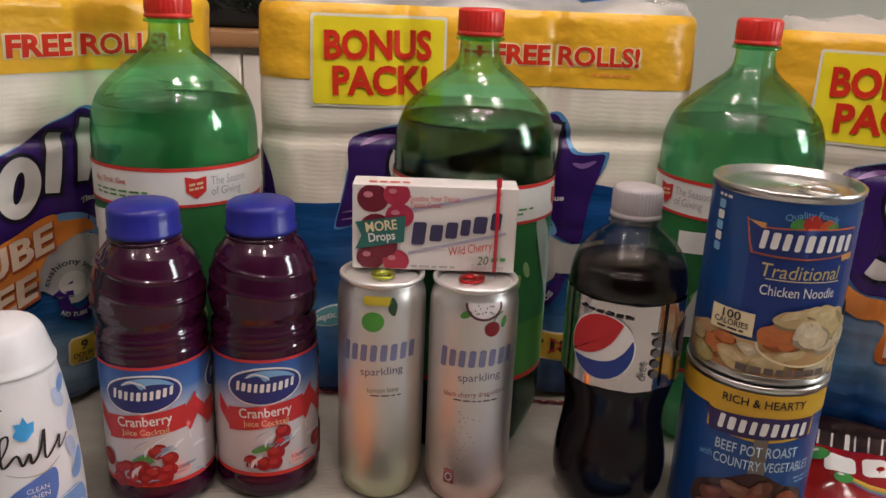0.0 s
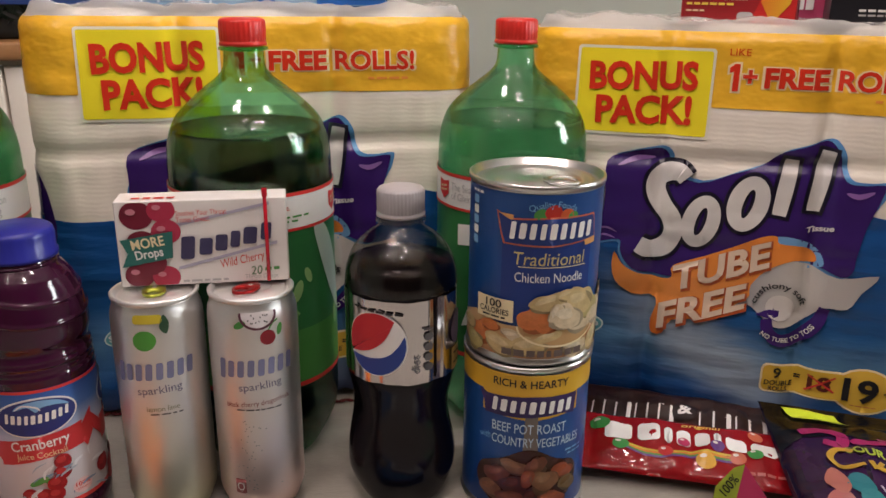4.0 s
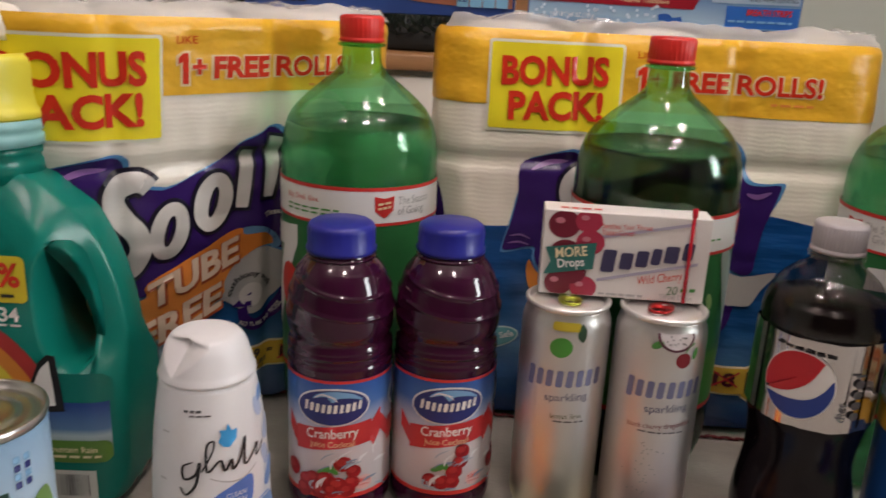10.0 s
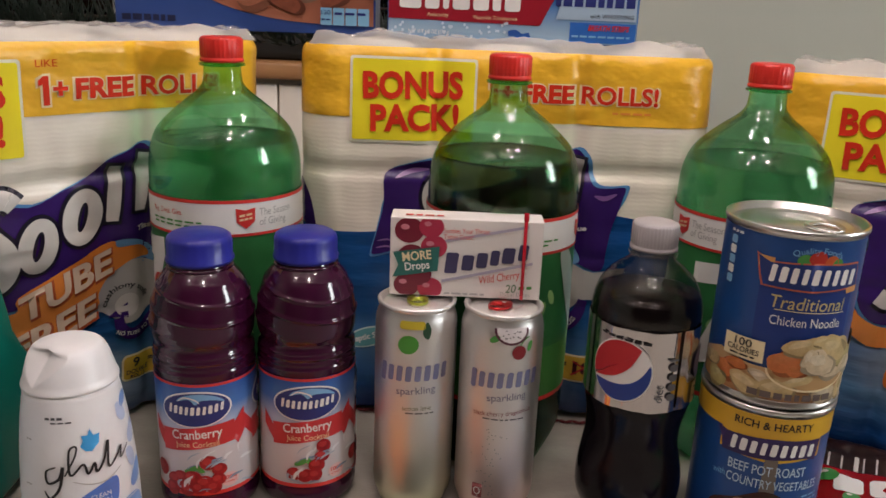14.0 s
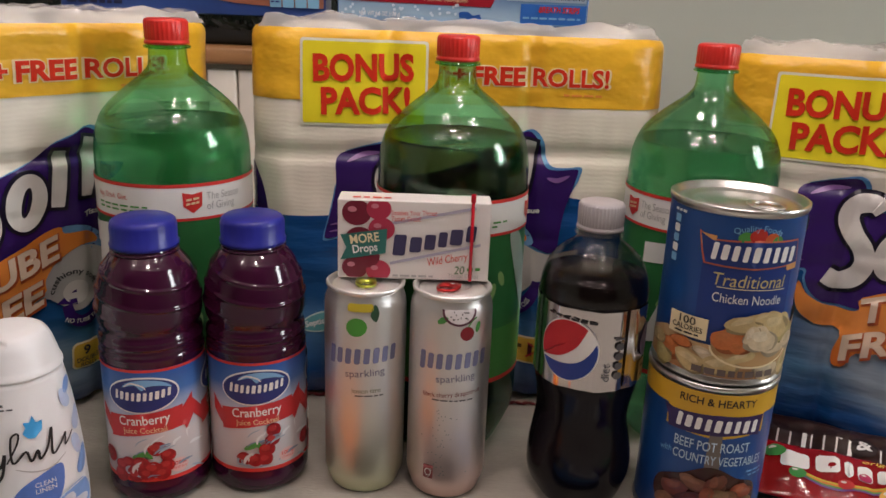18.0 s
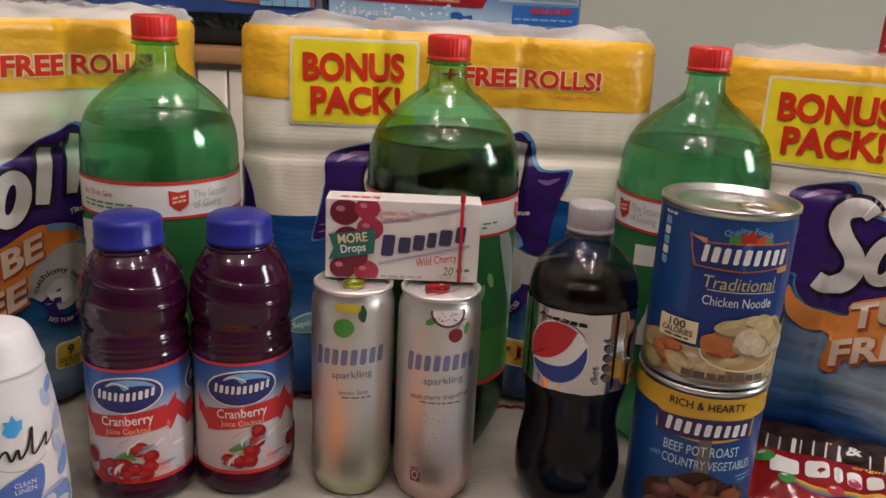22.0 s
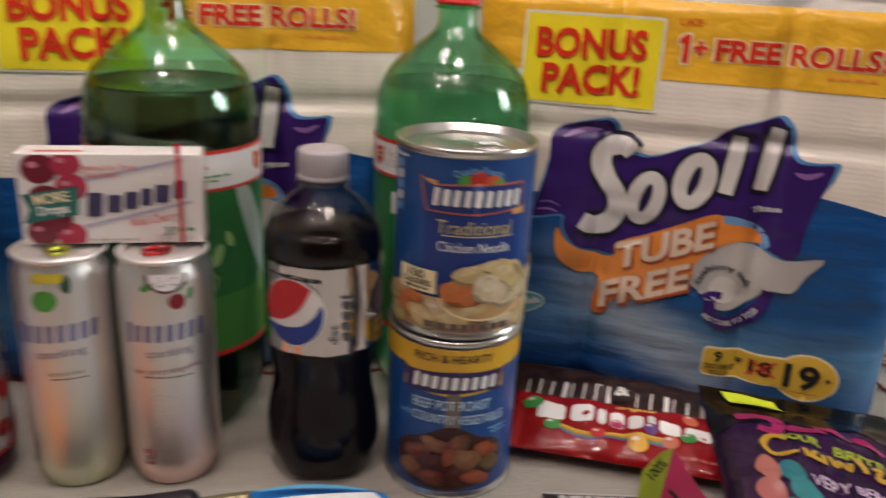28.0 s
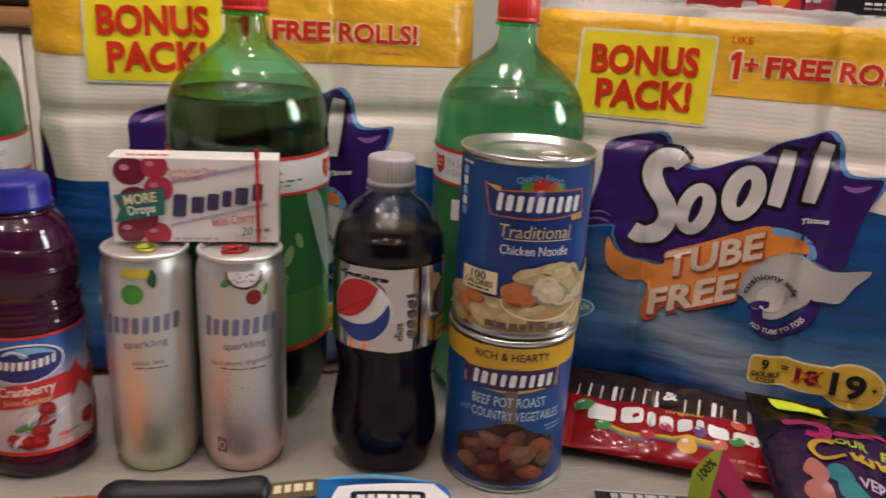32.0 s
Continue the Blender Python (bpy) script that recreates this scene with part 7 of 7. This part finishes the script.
decal("heart_print", [[(0.069, 0.003), (0.081, 0.018), (0.0825, 0.026), (0.079, 0.030), (0.0725, 0.028), (0.066, 0.029), (0.061, 0.025), (0.060, 0.019)]], f, fade("amber_heart", ((0, (0.66, 0.20, 0.02)), (1, (0.72, 0.42, 0.03))), "X", 0.06, 0.083, 0.35), pain, 0.0009, 0)
decal("ring_print", stroke([(0.0545 + 0.0048 * math.cos(a), 0.0300 + 0.0048 * math.sin(a)) for a in (k * math.pi / 8 for k in range(17))], 0.0010), f, YELLOW, pain, 0.0008, 0)
decal("capsule_print", [slab(0.043, 0.005, 0.055, 0.0115, 0.003)], f, GREY, pain, 0.0008, 0)

rose = carton("candy_box", pose(0.463, 0.728, TZ + 0.3118, 0, 0, -24), 0.060, 0.022, 0.034, mat("rose_card", (0.42, 0.05, 0.12), 0.4, vary=0.06), "small rose-red carton between two boxes on a pack", "carton")
bars(f, 0.004, 0.030, 0.019, 0.013, WHITE, rose, 4, 0.0006, 5)
dark = carton("dark_carton", pose(0.474, 0.6660, TZ + 0.3118, 0, 0, -27), 0.110, 0.050, 0.085, mat("black_card", (0.012, 0.012, 0.016), 0.35, vary=0.2), "glossy black carton standing on a pack", "carton")
decal("blue_tag", [slab(0.020, 0.036, 0.044, 0.044)], f, mat("tag_blue", (0.08, 0.20, 0.55), 0.35), dark, 0.0006, 0)
decal("violet_shape", [slab(0.048, 0.040, 0.085, 0.070)], f, mat("violet_print", (0.12, 0.03, 0.25), 0.35), dark, 0.0006, 0)
bars(f, 0.020, 0.046, 0.014, 0.0018, WHITE, dark, 4, 0.0006, 5)
bars(f, 0.020, 0.042, 0.0105, 0.0014, GREY, dark, 4, 0.0006, 6)
decal("white_mark", [oval(0.088, 0.016, 0.005, 0.007)], f, GREY, dark, 0.0006, 0)

# ---- candy bags ----


def pillow(w, h, thick, crimp=0.010, seed=1, nx=46, ny=30, across=False, wrinkle=0.0026):
    """A filled bag: flat crimped ends, fat in the middle, creased film. Local x along, y up the face, z out."""
    def bulge(x, y):
        a = min(max((x - crimp) / (w - 2 * crimp), 0), 1) if not across else x / w
        b = y / h if not across else min(max((y - crimp) / (h - 2 * crimp), 0), 1)
        s = max(0, math.sin(math.pi * a)) ** 0.45 * max(0, math.sin(math.pi * b)) ** 0.55
        n = wrinkle * noise.noise((x * 45, y * 60, seed)) * (0.3 + s) + wrinkle * 0.8 * noise.noise((x * 110, y * 25, seed + 3)) * s
        ridge = 0.0006 * math.sin((x if not across else y) * 2 * math.pi / 0.0028) if ((x < crimp or x > w - crimp) if not across else (y < crimp or y > h - crimp)) else 0
        return thick / 2 * s + n + ridge
    place = lambda u, v, off: Vector((u, v, bulge(min(max(u, 0), w), min(max(v, 0), h)) + off))
    bm = bmesh.new()
    def spot(i, j, side):
        x, y = w * i / nx, h * j / ny
        z = bulge(x, y)
        if across and j in (0, ny):
            y += 0.0009 * (-1) ** i
        if not across and i in (0, nx):
            x += 0.0009 * (-1) ** j
        return bm.verts.new((x, y, z + 0.0002 if side else -0.7 * z - 0.0002))
    grid = [[spot(i, j, True) for i in range(nx + 1)] for j in range(ny + 1)]
    back = [[spot(i, j, False) for i in range(nx + 1)] for j in range(ny + 1)]
    for g, flip in ((grid, False), (back, True)):
        for a, b in zip(g, g[1:]):
            for i in range(nx):
                q = (a[i], a[i + 1], b[i + 1], b[i])
                bm.faces.new(q[::-1] if flip else q)
    rim = lambda g: g[0] + [r[-1] for r in g[1:]] + g[-1][-2::-1] + [r[0] for r in g[-2:0:-1]]
    a, b = rim(grid), rim(back)
    for i in range(len(a)):
        k = (i + 1) % len(a)
        bm.faces.new((a[i], b[i], b[k], a[k]))
    return bm, place


def candies(place, spots, parent, off):
    for i, (u, v, r, c) in enumerate(spots):
        decal("candy_print", [oval(u, v, r, r * 0.92)], place, mat("candy_" + c[0], c[1], 0.3), parent, off + 0.0001 * (i % 3), 0.006)
        decal("candy_light", [oval(u - r * 0.3, v + r * 0.35, r * 0.35, r * 0.22)], place, mat("candylight", (0.72, 0.66, 0.60), 0.3), parent, off + 0.0006, 0)


brown = thing("chocolate_candy_bag", pose(0.2620, 0.6060, TZ + 0.0085, 9, 0, -25), "brown chocolate candy bag leaning on a paper pack", "candy bag", "candy bags")
bm, f = pillow(0.185, 0.066, 0.016, seed=2, wrinkle=0.0040)
part("bag", bm, mat("brown_film", (0.030, 0.011, 0.007), 0.28, vary=0.15, bump=0.3, bump_scale=60), brown, "glossy brown film bag")
CHOCOLATE = mat("chocolate_print", (0.022, 0.009, 0.006), 0.28)
for u, w, h, legs in ((0.020, 0.031, 0.034, 3), (0.054, 0.030, 0.036, 3), (0.103, 0.024, 0.038, 2), (0.130, 0.023, 0.036, 2), (0.156, 0.015, 0.030, 2)):
    decal("brand_edge", [slab(u, 0.015, u + w, 0.004 + h, 0.003)], f, WHITE, brown, 0.0008, 0.006)
    step = (w - 0.003) / legs
    for k in range(legs):
        decal("brand_bar", [slab(u + 0.0012 + step * k, 0.017, u + 0.0012 + step * (k + 0.84), 0.016 + h, 0.0016)], f, CHOCOLATE, brown, 0.0014, 0.006)
decal("brand_disc", [oval(0.092, 0.036, 0.0095, 0.0125)], f, mat("dark_chocolate", (0.016, 0.007, 0.006)), brown, 0.0010, 0.008)
words("&", f, (0.092, 0.037), 0.012, WHITE, brown, 0.011, 0.0014, bold=0.04)

red = thing("fruit_candy_bag", pose(0.2585, 0.5530, TZ + 0.0105, 13, 0, -21), "glossy red fruit candy bag lying before the chocolate bag", "candy bag", "candy bags")
bm, f = pillow(0.170, 0.058, 0.018, seed=5, wrinkle=0.0036)
part("bag", bm, mat("red_film", (0.27, 0.006, 0.010), 0.13, vary=0.12, bump=0.3, bump_scale=60), red, "glossy red film bag")
for i, (u, w, h) in enumerate(((0.018, 0.020, 0.018), (0.042, 0.016, 0.019), (0.061, 0.006, 0.017), (0.070, 0.010, 0.017), (0.083, 0.010, 0.016), (0.096, 0.005, 0.017), (0.104, 0.015, 0.014), (0.122, 0.018, 0.014))):
    decal("brand_bar", [slab(u, 0.0275 - 0.03 * (u - 0.018), u + w, 0.0275 - 0.03 * (u - 0.018) + h, 0.0040)], f, WHITE, red, 0.0008, 0.008)
words("original", f, (0.088, 0.0490), 0.0050, YELLOW, red, 0.028, 0.0010, slant=0.2, step=0.008)
for i, c in enumerate(((0.55, 0.42, 0.04), (0.60, 0.20, 0.03), (0.10, 0.26, 0.06), (0.14, 0.05, 0.22))):
    decal("rainbow_print", stroke([(0.030, 0.025 - 0.0016 * i), (0.055, 0.017 - 0.0016 * i), (0.080, 0.021 - 0.0016 * i), (0.110, 0.021 - 0.0016 * i)], 0.0018, 0.3), f, mat("ribbon_%s" % "abcd"[i], c, 0.35), red, 0.0008, 0.008)
candies(f, [(0.030, 0.022, 0.0060, ("green", (0.05, 0.26, 0.06))), (0.062, 0.018, 0.0055, ("red", (0.46, 0.03, 0.03))), (0.075, 0.030, 0.0045, ("rose", (0.42, 0.03, 0.10))), (0.090, 0.014, 0.0070, ("amber", (0.66, 0.36, 0.05))), (0.098, 0.027, 0.0050, ("violet", (0.12, 0.04, 0.20))), (0.112, 0.019, 0.0055, ("coral", (0.52, 0.12, 0.06))), (0.124, 0.025, 0.0055, ("green", (0.05, 0.26, 0.06))), (0.126, 0.045, 0.0055, ("coral", (0.5, 0.1, 0.1))), (0.014, 0.044, 0.0075, ("green", (0.05, 0.26, 0.06)))], red, 0.0011)
bars(f, 0.112, 0.160, 0.0095, 0.0022, mat("pale_red_ink", (0.45, 0.10, 0.09), 0.4), red, 8, 0.0010, 5, step=0.008)

gum = thing("gummy_candy_bag", pose(0.3620, 0.4080, TZ + 0.0150, 5, 0, -25) @ Matrix.Diagonal((0.95, 1.0, 0.72, 1)), "black and purple sour gummy candy bag lying flat", "candy bag", "candy bags")
bm, flat_bag = pillow(0.138, 0.190, 0.046, 0.020, seed=9, nx=44, ny=50, across=True, wrinkle=0.004)
skew = lambda p: Vector((p.x - 0.155 * p.y, p.y, p.z))
for vert in bm.verts:
    vert.co = skew(vert.co)
f0 = lambda u, v, off: skew(flat_bag(u, v, off))
part("bag", bm, mat("black_purple_film", (0.016, 0.006, 0.024), 0.16, vary=0.5, scale=14, bump=0.4, bump_scale=50), gum, "glossy black and purple film bag")
decal("black_end", [slab(0.001, 0.148, 0.137, 0.189), [(0.001, 0.149), (0.137, 0.149), (0.137, 0.132), (0.100, 0.146), (0.060, 0.140), (0.020, 0.136), (0.001, 0.120)]], f0, mat("black_film", (0.003, 0.003, 0.004), 0.18, bump=0.6, bump_scale=60), gum, 0.0012, 0.006)
decal("purple_field", [slab(0.010, 0.036, 0.130, 0.146, 0.01)], f0, mat("purple_field", (0.030, 0.006, 0.046), 0.20, vary=0.6, scale=25), gum, 0.0006, 0.006)
decal("price_flag", [[(0.016, 0.184), (0.054, 0.181), (0.060, 0.160), (0.020, 0.166)]], f0, mat("neon_yellow", (0.55, 0.66, 0.03), 0.5), gum, 0.0034, 0.006)
bars(f0, 0.026, 0.054, 0.170, 0.0042, BLACK, gum, 3, 0.0042, 4)
f = lambda u, v, off: f0(0.018 + (u - 0.018) * 0.86, 0.001 + v, off + 0.0006)
for q in (stroke([(0.018, 0.140), (0.034, 0.146), (0.050, 0.138), (0.046, 0.126), (0.034, 0.130)], 0.010, 0.4), stroke([(0.056, 0.130), (0.070, 0.134), (0.086, 0.130)], 0.009, 0.5), stroke([(0.080, 0.140), (0.094, 0.138), (0.104, 0.126)], 0.009, 0.5), stroke([(0.108, 0.136), (0.118, 0.130), (0.126, 0.120)], 0.008, 0.5)):
    decal("pink_shape", q, f, mat("hot_pink_print", (0.30, 0.015, 0.10), 0.3), gum, 0.0010, 0.008)
words("SOUR", f, (0.062, 0.118), 0.0075, mat("lime_yellow", (0.30, 0.38, 0.03), 0.3), gum, 0.030, 0.0012, -4, bold=0.05, step=0.008)
words("BRITE", f, (0.104, 0.110), 0.0075, mat("lime_yellow", (0.45, 0.55, 0.04)), gum, 0.036, 0.0012, -12, bold=0.05, step=0.008)
for q in (stroke([(0.052, 0.117), (0.040, 0.119), (0.033, 0.110), (0.040, 0.100), (0.056, 0.102)], 0.0055, 0.3), stroke([(0.062, 0.108), (0.063, 0.098)], 0.004), stroke([(0.070, 0.106), (0.066, 0.099), (0.074, 0.097), (0.075, 0.105)], 0.004), stroke([(0.080, 0.106), (0.083, 0.096), (0.087, 0.103), (0.091, 0.094), (0.095, 0.104)], 0.004), stroke([(0.101, 0.110), (0.102, 0.092)], 0.0045), stroke([(0.108, 0.098), (0.114, 0.098), (0.110, 0.090), (0.117, 0.088)], 0.004), stroke([(0.124, 0.100), (0.122, 0.090), (0.130, 0.088), (0.124, 0.080)], 0.0045)):
    decal("swirl_shape", q, f, mat("worm_gold", (0.46, 0.28, 0.03), 0.3), gum, 0.0015, 0.008)
words("VERY BERRY", f, (0.090, 0.074), 0.0085, mat("lilac_white", (0.46, 0.36, 0.46), 0.3), gum, 0.062, 0.0012, -9, bold=0.04, step=0.008)
for i, (u, v, c) in enumerate(((0.030, 0.084, (0.40, 0.14, 0.11)), (0.046, 0.082, (0.03, 0.18, 0.21)), (0.052, 0.066, (0.035, 0.20, 0.22)), (0.028, 0.064, (0.38, 0.12, 0.11)), (0.040, 0.050, (0.03, 0.18, 0.20)), (0.062, 0.048, (0.34, 0.10, 0.12)))):
    decal("gummy_print", [oval(u, v, 0.0095, 0.0115, 30 * i, rough=0.08, seed=i)], f, mat("gummy_%s" % "abcdef"[i], c, 0.25), gum, 0.0012, 0.006)

# ---- cosmetic blister pack with a folded price tag ----
cos = thing("cosmetic_pack", pose(0.268, 0.4640, TZ, 0, 0, -8), "black and white blister pack with a neon price tag", "blister pack")
part("card", box_mesh(0, 0.082, 0, 0.046, 0, 0.003, 0.001, 1), mat("blister_card", (0.03, 0.022, 0.02), 0.35), cos, smooth=False)
part("blister", box_mesh(0.004, 0.056, 0.004, 0.036, 0.003, 0.010, 0.003, 3), CLEARPET, cos, "clear plastic blister")
flat = lambda u, v, off: Vector((u, v, 0.003 + off))
bars(flat, 0.010, 0.054, 0.0395, 0.0055, WHITE, cos, 6, 0.0004, 8)
decal("edge_band", [slab(0.001, 0.0435, 0.081, 0.0455)], flat, GREY, cos, 0.0003, 0)
tagm = lambda u, v, off: Vector((0.060 + u, 0.036 - 0.05 * v - off + 0.02 * u, 0.004 + v + 0.6 * u * (-1 if u > 0 else 0)))
decal("price_tag", [[(0.000, 0.002), (0.014, 0.006), (0.017, 0.054), (0.010, 0.047), (0.000, 0.026)]], tagm, mat("neon_lime", (0.50, 0.62, 0.06), 0.5), cos, 0.0, 0, "neon lime and pink paper tag")
decal("price_tag_pink", [[(0.014, 0.006), (0.062, 0.008), (0.058, 0.024), (0.034, 0.040), (0.017, 0.054)]], tagm, mat("neon_pink", (0.72, 0.05, 0.18), 0.5), cos, 0.0, 0)
words("100%", tagm, (0.0088, 0.033), 0.0056, BLACK, cos, 0.019, 0.0005, 68, bold=0.02)
bars(tagm, 0.019, 0.038, 0.023, 0.0035, BLACK, cos, 2, 0.0005, 3, tilt=-20)

# ---- razor pack ----
raz = thing("razor_pack", pose(-0.042, 0.4700, TZ, 0, 0, 1), "blue and white razor pack with a black handle", "razor pack")
hand = lathe(soft([(0.004, 0.0), (0.0085, 0.004), (0.0100, 0.03), (0.0095, 0.07), (0.0105, 0.085), (0.0100, 0.102), (0.005, 0.105)], 4), 32)
bmesh.ops.transform(hand, matrix=Matrix.Translation((-0.004, 0.030, 0.0100)) @ Matrix.Rotation(radians(90), 4, "Y"), verts=hand.verts[:])
part("handle", hand, mat("black_rubber", (0.010, 0.008, 0.012), 0.45), raz, "black rubber handle")
squeeze = lambda p: (0.098 + (p[0] - 0.112) * 0.952, p[1] * 0.84)
card = smooth_loop([(0.112, 0.0), (0.232, 0.0), (0.236, 0.020), (0.228, 0.040), (0.19, 0.048), (0.15, 0.050), (0.118, 0.046), (0.112, 0.030)], 4)
rm = lambda u, v, off: Vector((*squeeze((u, v)), 0.012 + 0.004 * math.sin(min(max((u - 0.11) / 0.13, 0), 1) * math.pi) + off))
bm = bmesh.new()
top = bm.faces.new([bm.verts.new((u, v, 0)) for u, v in map(squeeze, card)])
ext = bmesh.ops.extrude_face_region(bm, geom=[top])
bmesh.ops.translate(bm, verts=[e for e in ext["geom"] if isinstance(e, bmesh.types.BMVert)], vec=(0, 0, 0.0115))
bmesh.ops.recalc_face_normals(bm, faces=bm.faces[:])
part("card", bm, mat("razor_blue", (0.02, 0.16, 0.45), 0.3), raz, "blue and white printed card", smooth=False)
decal("white_field", [[(0.150, 0.002), (0.230, 0.002), (0.234, 0.020), (0.225, 0.036), (0.160, 0.032)]], rm, WHITE, raz, 0.0003, 0.01)
decal("brand_plate", [slab(0.168, 0.004, 0.218, 0.024, 0.003)], rm, BLACK, raz, 0.0007, 0.01)
bars(rm, 0.172, 0.214, 0.014, 0.010, WHITE, raz, 6, 0.0011, 7)
decal("gold_tag", [slab(0.114, 0.022, 0.146, 0.044)], rm, mat("tag_bronze", (0.12, 0.10, 0.05), 0.3), raz, 0.0004, 0.01)
bars(rm, 0.117, 0.143, 0.034, 0.010, CREAM, raz, 4, 0.0008, 4)
decal("stripe_print", stroke([(0.150, 0.042), (0.185, 0.044), (0.222, 0.038)], 0.004, 0.7), rm, mat("cyan_stripe", (0.10, 0.38, 0.62), 0.3), raz, 0.0004, 0.01)

# ---- orange candy pack ----
tang = thing("orange_candy_pack", pose(-0.176, 0.4100, TZ + 0.0045, 0, 0, 4.7), "bright orange crinkled candy pack lying flat on the cloth", "candy pack")
bm, f = pillow(0.140, 0.090, 0.014, 0.009, seed=14, nx=44, ny=34, across=True, wrinkle=0.0012)
part("wrapper", bm, mat("orange_film", (0.72, 0.13, 0.012), 0.28, vary=0.12, bump=0.4, bump_scale=60), tang, "glossy orange film wrapper")
decal("pale_stripe", [slab(0.004, 0.070, 0.136, 0.0725)], f, mat("amber_stripe", (0.78, 0.28, 0.04), 0.3), tang, 0.0005, 0.006)
bars(f, 0.015, 0.125, 0.045, 0.018, YELLOW, tang, 6, 0.0006, 9, step=0.006)

gift = thing("gum_pack", pose(0.184, 0.4540, TZ, 0, 0, -3), "small purple and green gum pack lying flat", "gum pack")
part("box", box_mesh(0, 0.066, 0, 0.036, 0, 0.010, 0.001, 1), mat("gum_violet", (0.05, 0.03, 0.22), 0.35), gift, smooth=False)
decal("green_end", [slab(0.034, 0.0005, 0.0655, 0.0355)], lambda u, v, off: Vector((u, v, 0.010 + off)), mat("gum_green", (0.04, 0.34, 0.16), 0.35), gift, 0.0004, 0)
decal("pale_mark", [slab(0.020, 0.006, 0.033, 0.030)], lambda u, v, off: Vector((u, v, 0.010 + off)), GREY, gift, 0.0004, 0)
